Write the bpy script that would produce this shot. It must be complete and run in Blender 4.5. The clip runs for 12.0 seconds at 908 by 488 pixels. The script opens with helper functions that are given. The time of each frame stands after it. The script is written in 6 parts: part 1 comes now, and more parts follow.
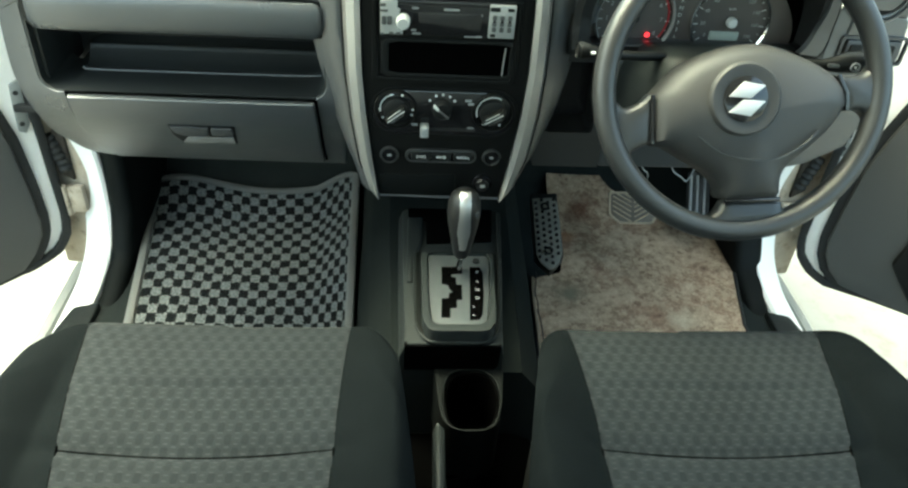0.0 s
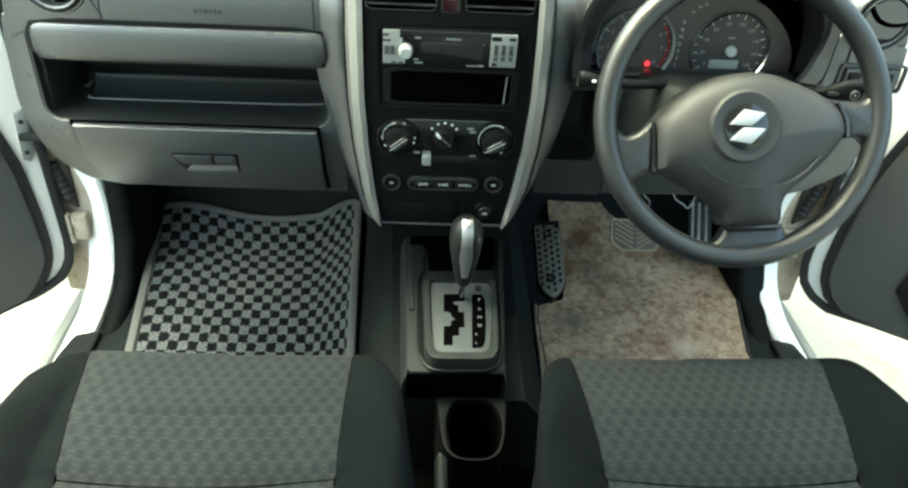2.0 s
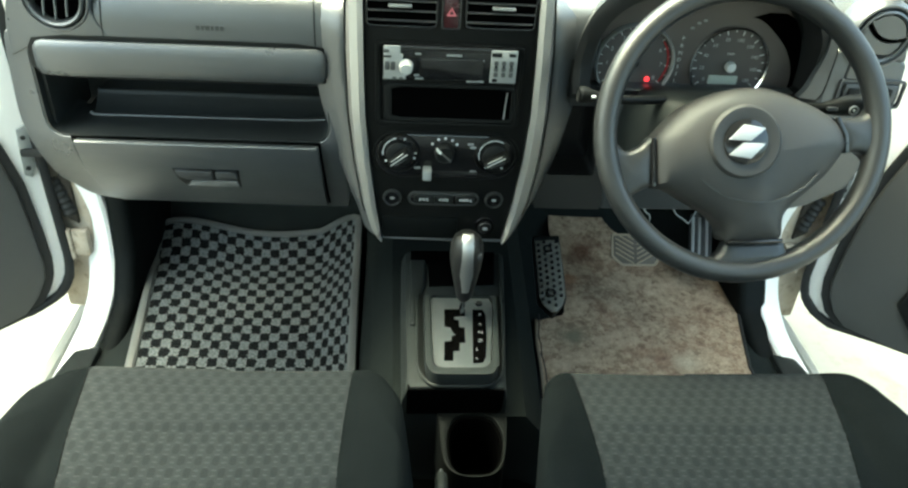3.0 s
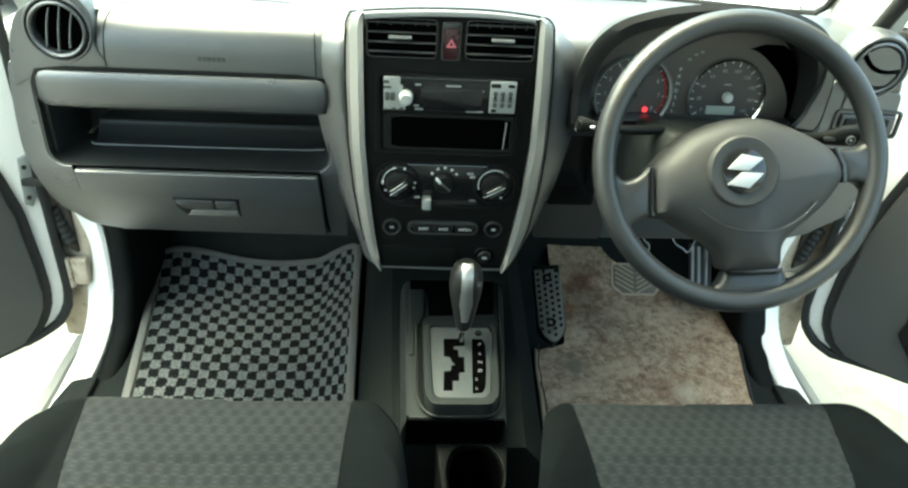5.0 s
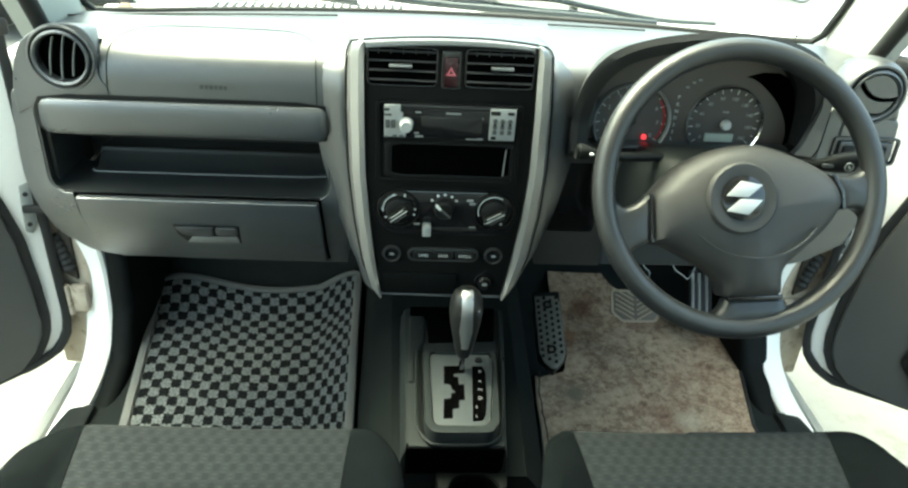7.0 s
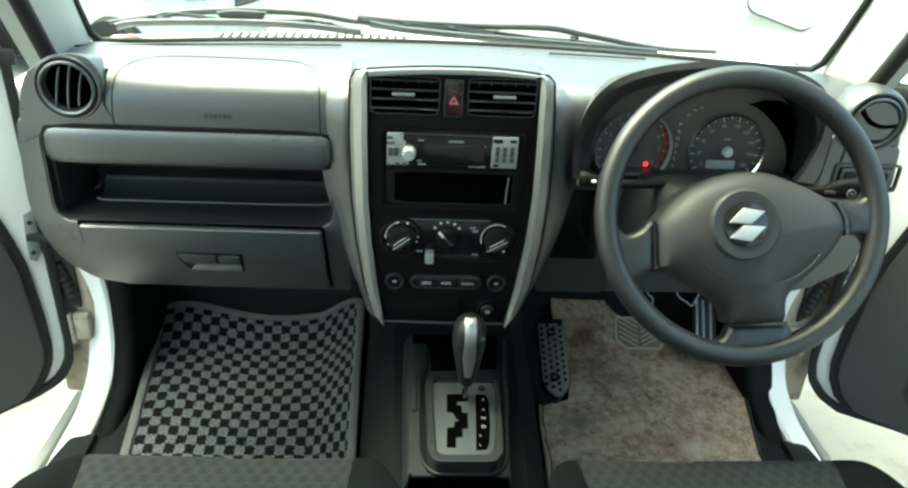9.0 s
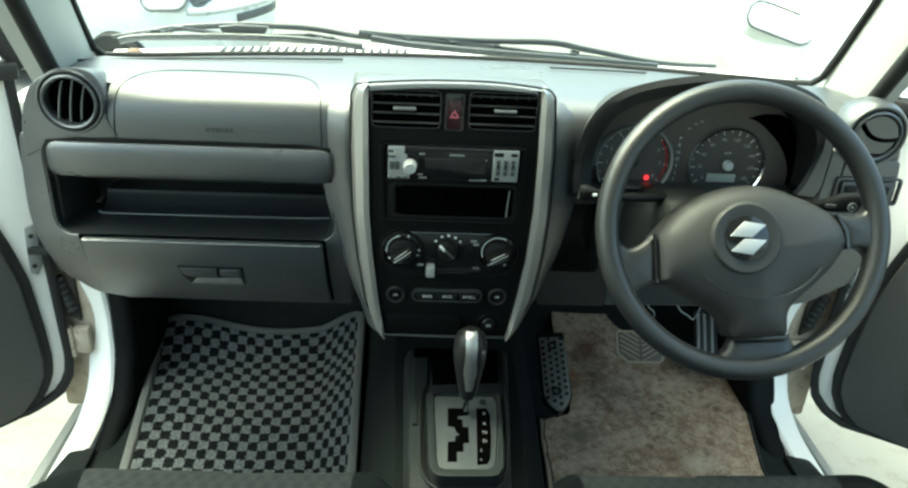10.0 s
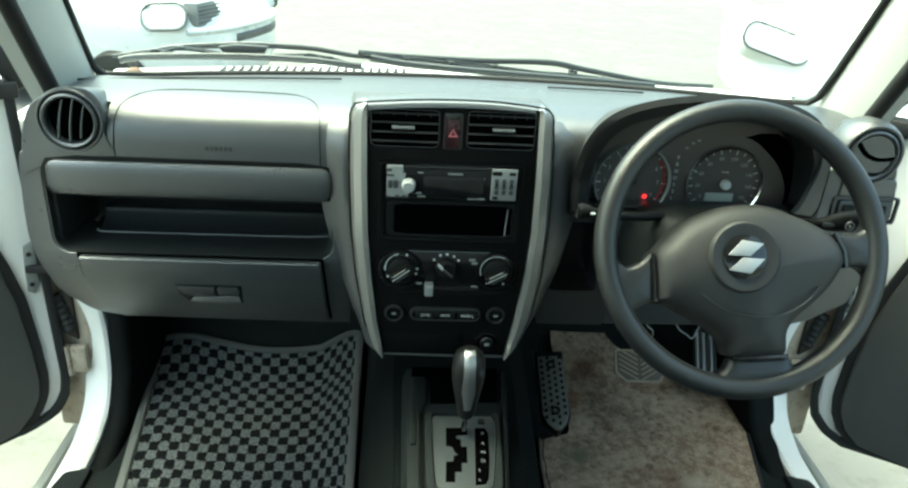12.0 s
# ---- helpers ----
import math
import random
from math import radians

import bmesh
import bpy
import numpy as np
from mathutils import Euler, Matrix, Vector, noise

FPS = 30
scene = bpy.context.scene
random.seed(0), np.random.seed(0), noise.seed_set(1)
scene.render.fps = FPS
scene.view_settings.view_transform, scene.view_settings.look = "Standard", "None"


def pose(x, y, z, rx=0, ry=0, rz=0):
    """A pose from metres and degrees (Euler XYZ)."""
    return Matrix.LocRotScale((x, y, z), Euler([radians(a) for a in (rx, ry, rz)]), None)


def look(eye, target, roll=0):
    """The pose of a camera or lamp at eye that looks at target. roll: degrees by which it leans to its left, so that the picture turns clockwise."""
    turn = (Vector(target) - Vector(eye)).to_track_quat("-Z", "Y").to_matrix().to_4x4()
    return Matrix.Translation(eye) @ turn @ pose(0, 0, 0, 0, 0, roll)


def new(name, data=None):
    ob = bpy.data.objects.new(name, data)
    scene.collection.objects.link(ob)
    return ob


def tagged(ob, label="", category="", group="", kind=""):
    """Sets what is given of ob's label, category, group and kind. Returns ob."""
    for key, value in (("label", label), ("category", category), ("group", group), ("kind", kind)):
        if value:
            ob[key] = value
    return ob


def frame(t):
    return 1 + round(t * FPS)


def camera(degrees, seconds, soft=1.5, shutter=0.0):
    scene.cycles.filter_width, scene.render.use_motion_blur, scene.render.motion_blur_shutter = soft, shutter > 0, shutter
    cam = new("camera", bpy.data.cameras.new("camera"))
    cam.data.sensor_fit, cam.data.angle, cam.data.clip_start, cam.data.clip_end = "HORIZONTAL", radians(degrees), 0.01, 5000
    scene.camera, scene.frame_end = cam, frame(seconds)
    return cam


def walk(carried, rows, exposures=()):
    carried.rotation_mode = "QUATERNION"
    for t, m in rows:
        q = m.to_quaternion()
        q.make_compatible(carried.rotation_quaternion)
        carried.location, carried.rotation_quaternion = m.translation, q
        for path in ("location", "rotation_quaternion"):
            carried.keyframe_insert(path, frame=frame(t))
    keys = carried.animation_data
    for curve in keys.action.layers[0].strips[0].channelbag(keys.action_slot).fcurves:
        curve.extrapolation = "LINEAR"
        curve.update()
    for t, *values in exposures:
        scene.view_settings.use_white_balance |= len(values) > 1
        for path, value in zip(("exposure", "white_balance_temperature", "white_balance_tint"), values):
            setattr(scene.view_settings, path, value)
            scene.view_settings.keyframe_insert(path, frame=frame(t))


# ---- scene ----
# World: x right, y ahead, z up, metres; z = 0 is the car's cabin floor, the yard lies 0.50 m below it.
cam = camera(61.4, 12.0, soft=2.3)
EYE = (-0.09, 0.0, 1.0)
ROWS = [
    (0.0, 53.16, -3.40, -2.63),
    (0.5, 53.46, -3.32, -2.65),
    (1.0, 54.05, -3.26, -2.63),
    (1.5, 54.80, -3.27, -2.55),
    (2.0, 55.20, -3.25, -2.54),
    (2.5, 55.93, -3.21, -2.54),
    (3.0, 56.33, -3.18, -2.54),
    (5.0, 58.52, -3.21, -2.57),
    (5.5, 59.02, -3.20, -2.59),
    (6.0, 59.59, -3.17, -2.55),
    (6.5, 60.05, -3.18, -2.56),
    (7.0, 60.52, -3.19, -2.58),
    (9.0, 62.56, -2.97, -2.46),
    (9.5, 62.98, -2.94, -2.46),
    (10.0, 63.56, -2.95, -2.39),
    (10.5, 63.97, -2.97, -2.45),
    (11.0, 64.44, -3.01, -2.49),
    (11.5, 64.75, -3.00, -2.50),
    (12.0, 64.96, -3.04, -2.48),
]
EXPOSURE = 3.52
walk(cam, [(t, pose(*EYE, rx, ry, rz)) for t, rx, ry, rz in ROWS],
     [(t, EXPOSURE + e, k, g) for t, e, k, g in ((0.0, 0.0, 6850, -18), (3.0, 0.05, 6850, -18), (6.0, 0.02, 6850, -18), (9.0, -0.38, 6650, -20), (12.0, -0.75, 6450, -21))])

# ---- light: bright overcast day ----
world = bpy.data.worlds.new("sky")
scene.world = world
world.use_nodes = True
wn = world.node_tree
sky = wn.nodes.new("ShaderNodeTexSky")
sky.sky_type = "NISHITA"
sky.sun_disc = False
sky.sun_elevation, sky.sun_rotation = radians(65), radians(-63)
sky.dust_density, sky.air_density = 8.0, 1.0
bg = wn.nodes["Background"]
wn.links.new(sky.outputs[0], bg.inputs[0])
bg.inputs[1].default_value = 0.15
sun = new("sun", bpy.data.lights.new("sun", "SUN"))
sun.data.energy, sun.data.angle, sun.data.color = 0.44, radians(75), (1.0, 0.98, 0.95)
sun.matrix_world = look((-3.7, 1.9, 8.9), (0, 0, 0))

# ---- building helpers ----
def principled(name):
    m = bpy.data.materials.new(name)
    m.use_nodes = True
    return m, m.node_tree.nodes, m.node_tree.links, m.node_tree.nodes["Principled BSDF"]


def surface(name, a, b=None, rough=0.5, metal=0.0, scale=40.0, grain=900.0, bump=0.15, dirt=None, spread=0.12, sheen=0.0, coat=0.0, spec=0.5):
    """Two tones mixed by coarse and fine noise, with a fine relief and uneven gloss."""
    m, n, l, p = principled(name)
    b = b or tuple(c * 0.8 for c in a)
    pos = n.new("ShaderNodeTexCoord")
    coarse = n.new("ShaderNodeTexNoise")
    coarse.inputs["Scale"].default_value, coarse.inputs["Detail"].default_value = scale * 0.2, 6
    fine = n.new("ShaderNodeTexNoise")
    fine.inputs["Scale"].default_value, fine.inputs["Detail"].default_value = grain, 3
    l.new(pos.outputs["Object"], coarse.inputs["Vector"])
    l.new(pos.outputs["Object"], fine.inputs["Vector"])
    mix = n.new("ShaderNodeMix")
    mix.data_type = "RGBA"
    mix.inputs["A"].default_value, mix.inputs["B"].default_value = (*a, 1), (*b, 1)
    blend = n.new("ShaderNodeMath")
    blend.operation = "MULTIPLY_ADD"
    blend.inputs[1].default_value = 0.5
    l.new(fine.outputs[0], blend.inputs[0])
    half = n.new("ShaderNodeMath")
    half.operation = "MULTIPLY_ADD"
    half.inputs[1].default_value, half.inputs[2].default_value = 1.6, -0.55
    l.new(coarse.outputs[0], half.inputs[0])
    l.new(half.outputs[0], blend.inputs[2])
    blend.use_clamp = True
    l.new(blend.outputs[0], mix.inputs["Factor"])
    colour = mix.outputs["Result"]
    if dirt:
        spots = n.new("ShaderNodeTexNoise")
        spots.inputs["Scale"].default_value, spots.inputs["Detail"].default_value = scale * 0.5, 8
        spots.inputs["Roughness"].default_value = 0.7
        l.new(pos.outputs["Object"], spots.inputs["Vector"])
        ramp = n.new("ShaderNodeValToRGB")
        ramp.color_ramp.elements[0].position, ramp.color_ramp.elements[1].position = 0.52, 0.72
        l.new(spots.outputs[0], ramp.inputs[0])
        over = n.new("ShaderNodeMix")
        over.data_type = "RGBA"
        over.inputs["B"].default_value = (*dirt, 1)
        l.new(ramp.outputs[0], over.inputs["Factor"])
        l.new(colour, over.inputs["A"])
        colour = over.outputs["Result"]
    l.new(colour, p.inputs["Base Color"])
    p.inputs["Metallic"].default_value = metal
    vary = n.new("ShaderNodeMath")
    vary.operation = "MULTIPLY_ADD"
    vary.inputs[1].default_value, vary.inputs[2].default_value = spread * 2, rough - spread
    l.new(coarse.outputs[0], vary.inputs[0])
    l.new(vary.outputs[0], p.inputs["Roughness"])
    if bump:
        rel = n.new("ShaderNodeBump")
        rel.inputs["Strength"].default_value, rel.inputs["Distance"].default_value = bump, 0.002
        l.new(fine.outputs[0], rel.inputs["Height"])
        l.new(rel.outputs[0], p.inputs["Normal"])
    p.inputs["Specular IOR Level"].default_value = spec
    p.inputs["Coat Weight"].default_value = coat
    return m


def part(name, bm, material, parent=None, label="", smooth=True):
    """Links a bmesh as one mesh object."""
    data = bpy.data.meshes.new(name)
    bmesh.ops.recalc_face_normals(bm, faces=bm.faces[:])
    bm.to_mesh(data)
    bm.free()
    data.materials.append(material)
    ob = new(name, data)
    if smooth:
        for f in data.polygons:
            f.use_smooth = True
        data.set_sharp_from_angle(angle=radians(38))
    if parent:
        ob.parent = parent
        ob.matrix_parent_inverse = parent.matrix_basis.inverted() if parent.parent is None else (parent.parent.matrix_basis @ parent.matrix_parent_inverse @ parent.matrix_basis).inverted()
    if label:
        ob["label"] = label
    return ob


def thing(name, at, label, category, group="", kind=""):
    ob = new(name)
    ob.empty_display_size = 0.05
    ob.matrix_basis = Matrix.Translation(at)
    return tagged(ob, label, category, group, kind)


AX = {"xz": lambda a, b, c: (a, c, b), "yz": lambda a, b, c: (c, a, b), "xy": lambda a, b, c: (a, b, c)}


def bevel_all(bm, r, seg=2, angle=25):
    if r <= 0:
        return
    edges = [e for e in bm.edges if len(e.link_faces) == 2 and e.calc_face_angle(0) > radians(angle)]
    bmesh.ops.bevel(bm, geom=edges, offset=r, segments=seg, profile=0.5, affect="EDGES", clamp_overlap=True)


def prism(pts, plane, c0, c1, bev=0.0, seg=2, m=None, into=None, slant=None):
    """The outline pts in a plane, pushed from c0 to c1 across it, with rounded edges."""
    bm = bmesh.new()
    f = AX[plane]
    lo = [bm.verts.new(f(a, b, c0)) for a, b in pts]
    hi = [bm.verts.new(f(a, b, c1)) for a, b in pts]
    k = len(pts)
    bm.faces.new(lo)
    bm.faces.new(hi[::-1])
    for i in range(k):
        bm.faces.new((lo[i], hi[i], hi[(i + 1) % k], lo[(i + 1) % k]))
    bmesh.ops.recalc_face_normals(bm, faces=bm.faces[:])
    bevel_all(bm, bev, seg)
    if m is not None:
        bmesh.ops.transform(bm, matrix=m, verts=bm.verts[:])
    return merge(into, bm) if into else bm


def merge(bm, other):
    data = bpy.data.meshes.new("join")
    other.to_mesh(data)
    other.free()
    bm.from_mesh(data)
    bpy.data.meshes.remove(data)
    return bm


def block(x0, x1, y0, y1, z0, z1, bev=0.004, seg=2, m=None, into=None):
    return prism([(x0, z0), (x1, z0), (x1, z1), (x0, z1)], "xz", y0, y1, bev, seg, m, into)


def rrect(cx, cy, w, h, r, n=5):
    pts = []
    r = min(r, w / 2, h / 2)
    for i, (sx, sy) in enumerate(((1, 1), (-1, 1), (-1, -1), (1, -1))):
        for k in range(n + 1):
            a = math.pi / 2 * (i + k / n)
            pts.append((cx + sx * (w / 2 - r) + r * math.cos(a), cy + sy * (h / 2 - r) + r * math.sin(a)))
    return pts


def circle(cx, cy, r, n=32, r2=None):
    return [(cx + r * math.cos(2 * math.pi * i / n), cy + (r2 or r) * math.sin(2 * math.pi * i / n)) for i in range(n)]


def polar(pts, centre, n):
    """The outline seen from centre, at n even angles."""
    out = []
    for i in range(n):
        a = 2 * math.pi * i / n
        d = Vector((math.cos(a), math.sin(a)))
        best = 0.0
        for j in range(len(pts)):
            p, q = Vector(pts[j]) - Vector(centre), Vector(pts[(j + 1) % len(pts)]) - Vector(centre)
            e = q - p
            den = d.x * e.y - d.y * e.x
            if abs(den) < 1e-12:
                continue
            t = (p.x * e.y - p.y * e.x) / den
            s = (p.x * d.y - p.y * d.x) / den
            if t > 0 and -1e-6 <= s <= 1 + 1e-6:
                best = max(best, t)
        out.append((centre[0] + d.x * best, centre[1] + d.y * best))
    return out


def collar(outer, inner, centre, plane, c0, c1, n=96, bev=0.0, seg=2, m=None, c0i=None):
    """A plate with a hole: between two outlines round one centre, from c0 to c1 (the hole's rim at c0i)."""
    bm = bmesh.new()
    f = AX[plane]
    o, i_ = polar(outer, centre, n), polar(inner, centre, n)
    ci = c0 if c0i is None else c0i
    rings = [[bm.verts.new(f(*p, c)) for p in loop] for loop, c in ((o, c1), (o, c0), (i_, ci), (i_, c1))]
    for a, b in zip(rings, rings[1:] + rings[:1]):
        for k in range(n):
            bm.faces.new((a[k], a[(k + 1) % n], b[(k + 1) % n], b[k]))
    bmesh.ops.recalc_face_normals(bm, faces=bm.faces[:])
    if bev:
        edges = [e for e in bm.edges if e.calc_face_angle(0) > radians(50) and any(v in rings_set for v in e.verts for rings_set in (set(rings[1]), set(rings[2])))]
        bmesh.ops.bevel(bm, geom=edges, offset=bev, segments=seg, profile=0.5, affect="EDGES", clamp_overlap=True)
    if m is not None:
        bmesh.ops.transform(bm, matrix=m, verts=bm.verts[:])
    return bm


def spin(profile, n=40, m=None, into=None, closed=False):
    """Turns the profile (radius, height) round z."""
    bm = bmesh.new()
    rings = []
    for r, h in profile:
        if r < 1e-6:
            rings.append([bm.verts.new((0, 0, h))])
        else:
            rings.append([bm.verts.new((r * math.cos(2 * math.pi * i / n), r * math.sin(2 * math.pi * i / n), h)) for i in range(n)])
    pairs = list(zip(rings, rings[1:])) + ([(rings[-1], rings[0])] if closed else [])
    for a, b in pairs:
        for i in range(n):
            j = (i + 1) % n
            if len(a) == 1:
                bm.faces.new((a[0], b[i], b[j]))
            elif len(b) == 1:
                bm.faces.new((a[i], a[j], b[0]))
            else:
                bm.faces.new((a[i], a[j], b[j], b[i]))
    if m is not None:
        bmesh.ops.transform(bm, matrix=m, verts=bm.verts[:])
    return merge(into, bm) if into else bm


def sweep(points, r, n=10, cap=True, flat=1.0, into=None, up=(0, 0, 1)):
    """A rod along the points; r one radius or one a point; flat squeezes its height."""
    bm = bmesh.new()
    pts = [Vector(p) for p in points]
    rs = r if isinstance(r, (list, tuple)) else [r] * len(pts)
    rings = []
    for i, p in enumerate(pts):
        d = (pts[min(i + 1, len(pts) - 1)] - pts[max(i - 1, 0)]).normalized()
        s = d.cross(Vector(up))
        s = s.normalized() if s.length > 1e-4 else Vector((1, 0, 0))
        t = s.cross(d).normalized()
        rings.append([bm.verts.new(p + s * (rs[i] * math.cos(2 * math.pi * k / n)) + t * (rs[i] * flat * math.sin(2 * math.pi * k / n))) for k in range(n)])
    for a, b in zip(rings, rings[1:]):
        for k in range(n):
            bm.faces.new((a[k], a[(k + 1) % n], b[(k + 1) % n], b[k]))
    if cap:
        bm.faces.new(rings[0])
        bm.faces.new(rings[-1][::-1])
    return merge(into, bm) if into else bm


def skin(rings, caps=False, closed=True):
    """Joins rings of points, each as long as the next."""
    bm = bmesh.new()
    vs = [[bm.verts.new(p) for p in ring] for ring in rings]
    k = len(vs[0])
    for a, b in zip(vs, vs[1:]):
        for i in range(k if closed else k - 1):
            bm.faces.new((a[i], a[(i + 1) % k], b[(i + 1) % k], b[i]))
    if caps:
        bm.faces.new(vs[0])
        bm.faces.new(vs[-1][::-1])
    return bm


def glide(pts, n=8):
    """A smooth line through the points."""
    out = []
    v = [Vector(p) for p in pts]
    for i in range(len(v) - 1):
        a, b, c, d = v[max(i - 1, 0)], v[i], v[i + 1], v[min(i + 2, len(v) - 1)]
        for k in range(n):
            t = k / n
            out.append(0.5 * ((2 * b) + (c - a) * t + (2 * a - 5 * b + 4 * c - d) * t * t + (3 * b - a - 3 * c + d) * t ** 3))
    out.append(v[-1])
    return out

# ---- materials ----
DASH = surface("grained_dark_grey_plastic", (0.0425, 0.0465, 0.051), (0.0355, 0.0395, 0.0435), rough=0.29, grain=1400, bump=0.22, scale=30, spread=0.05, spec=1.0)
DASH_SMOOTH = surface("smooth_dark_grey_plastic", (0.05, 0.052, 0.056), (0.042, 0.044, 0.047), rough=0.42, grain=1000, bump=0.08, scale=25, spread=0.05)
BLACK = surface("black_plastic", (0.0075, 0.0082, 0.0083), (0.0055, 0.006, 0.006), rough=0.5, grain=1200, bump=0.12, scale=30, spec=0.16)
PANEL = surface("satin_black_panel", (0.0054, 0.0058, 0.0057), (0.0044, 0.0047, 0.0046), rough=0.45, grain=1600, bump=0.1, scale=30, spread=0.06, spec=0.11)
GLOSS = surface("gloss_black", (0.01, 0.01, 0.011), rough=0.16, bump=0.0, scale=30, spread=0.05)
CUPBLACK = surface("matt_black_plastic", (0.0062, 0.0074, 0.0073), (0.005, 0.006, 0.0059), rough=0.6, grain=900, bump=0.1, spec=0.06)
CUPDARK = surface("black_console_plastic", (0.0045, 0.0053, 0.0052), (0.0034, 0.004, 0.0039), rough=0.5, grain=900, bump=0.1, spec=0.06)
TUNNEL = surface("worn_black_tunnel_carpet", (0.0078, 0.0097, 0.0095), (0.012, 0.0145, 0.014), rough=0.95, grain=700, bump=0.8, scale=60, spec=0.03)
RUBBER = surface("black_rubber", (0.012, 0.013, 0.013), (0.018, 0.018, 0.018), rough=0.65, grain=600, bump=0.12, spec=0.25)
CARPET = surface("black_carpet", (0.011, 0.0132, 0.0128), (0.018, 0.021, 0.02), rough=0.95, grain=700, bump=0.8, scale=60, spec=0.04)
SILVER = surface("silver_painted_trim", (0.43, 0.432, 0.425), (0.4, 0.402, 0.396), rough=0.34, metal=0.8, grain=2500, bump=0.03, scale=20, spread=0.05)
TOPBAND = surface("dark_silver_band", (0.2, 0.21, 0.22), (0.17, 0.18, 0.19), rough=0.42, metal=0.4, grain=2500, bump=0.03, scale=20, spread=0.05)
PLATE = surface("brushed_silver_plate", (0.042, 0.048, 0.05), (0.037, 0.042, 0.044), rough=0.5, metal=0.0, grain=2500, bump=0.03, scale=20, spread=0.05, spec=0.2)
EMBLEM = surface("white_silver_emblem", (0.5, 0.505, 0.505), rough=0.4, metal=0.3, bump=0.0, scale=20)
CHROME = surface("chrome", (0.75, 0.75, 0.75), rough=0.13, metal=1.0, bump=0.0, scale=20, spread=0.04)
WHITE = surface("white_car_paint", (0.8, 0.79, 0.755), (0.76, 0.75, 0.715), rough=0.4, grain=80, bump=0.0, scale=10, coat=0.2)
# dusty paint, with the door opening's shade mixed into its base tones
DIRTY_SHADED = surface("dusty_shaded_white_paint", (0.4, 0.345, 0.275), (0.27, 0.225, 0.17), rough=0.6, grain=140, bump=0.15, scale=90, dirt=(0.11, 0.08, 0.05))
GAP = surface("shade_dark_brown", (0.02, 0.016, 0.012), (0.035, 0.028, 0.02), rough=0.9, grain=200, bump=0.2)
DOORTRIM = surface("door_trim_plastic", (0.054, 0.055, 0.053), (0.046, 0.047, 0.045), rough=0.6, grain=1300, bump=0.3, scale=20, spread=0.05)
PILLAR = surface("light_grey_bounce_trim", (0.5, 0.51, 0.485), (0.46, 0.47, 0.445), rough=0.6, grain=1400, bump=0.2, scale=20)
PILLARTRIM = surface("grey_pillar_trim", (0.4, 0.415, 0.385), (0.37, 0.38, 0.355), rough=0.6, grain=1400, bump=0.2, scale=20)
HEADLINER = surface("grey_headliner", (0.66, 0.66, 0.63), rough=0.9, grain=900, bump=0.4)
PRINT = surface("white_print", (0.62, 0.64, 0.63), rough=0.5, bump=0.0)
GREYPRINT = surface("grey_print", (0.25, 0.26, 0.26), rough=0.5, bump=0.0)
RADIOSILVER = surface("radio_silver_plastic", (0.31, 0.32, 0.315), (0.27, 0.28, 0.275), rough=0.4, metal=0.2, grain=2000, bump=0.03)
BOLSTER = surface("charcoal_seat_cloth", (0.0036, 0.0045, 0.0048), (0.0062, 0.0076, 0.008), rough=0.95, grain=1100, bump=0.6, scale=120, spec=0.02)
GROUND = surface("pale_dusty_concrete", (0.118, 0.12, 0.111), (0.098, 0.099, 0.091), rough=0.95, grain=30, bump=0.3, scale=16, dirt=(0.07, 0.066, 0.055))
HAZARD = surface("red_hazard_lens", (0.03, 0.006, 0.009), rough=0.3, bump=0.0)
HAZARDMARK = surface("pink_print", (0.62, 0.16, 0.2), rough=0.4, bump=0.0)
KNOB = surface("satin_black_grip", (0.011, 0.0115, 0.012), rough=0.38, grain=1200, bump=0.05, spec=0.25)
KEYGREY = surface("dark_grey_key", (0.06, 0.063, 0.063), rough=0.45, bump=0.0)
LOUVRE = surface("charcoal_louvre", (0.04, 0.042, 0.042), (0.032, 0.0335, 0.034), rough=0.4, grain=1200, bump=0.08)
VANE = surface("dim_grey_vane", (0.02, 0.021, 0.021), rough=0.5, bump=0.0)
# near-black for strips and seams, and for shade painted into recesses
DARK = surface("near_black_and_shade", (0.0012, 0.0012, 0.0012), rough=0.8, bump=0.0, spec=0.0)
CONSOLE = surface("satin_charcoal_plastic", (0.016, 0.0188, 0.0188), (0.0135, 0.0158, 0.0158), rough=0.42, grain=1200, bump=0.15, scale=30, spread=0.06, spec=0.14)
SATIN = surface("satin_silver_inlay", (0.38, 0.38, 0.375), (0.32, 0.32, 0.315), rough=0.36, metal=0.85, bump=0.02, scale=60)
FACE = surface("brown_grey_cluster_panel", (0.086, 0.074, 0.068), (0.072, 0.062, 0.057), rough=0.5, grain=1500, bump=0.05)
POINTER = surface("pointer_grey", (0.36, 0.37, 0.37), rough=0.5, bump=0.0)
DIAL = surface("dark_gauge_face", (0.07, 0.063, 0.06), (0.06, 0.054, 0.051), rough=0.55, grain=1500, bump=0.03)
RED = surface("red_gauge_ring", (0.35, 0.02, 0.03), rough=0.5, bump=0.0)
LCD = surface("grey_green_display", (0.36, 0.41, 0.37), rough=0.3, bump=0.0)
RUST = surface("brown_rubber_cap", (0.09, 0.045, 0.025), (0.13, 0.07, 0.04), rough=0.7, grain=200, bump=0.2)
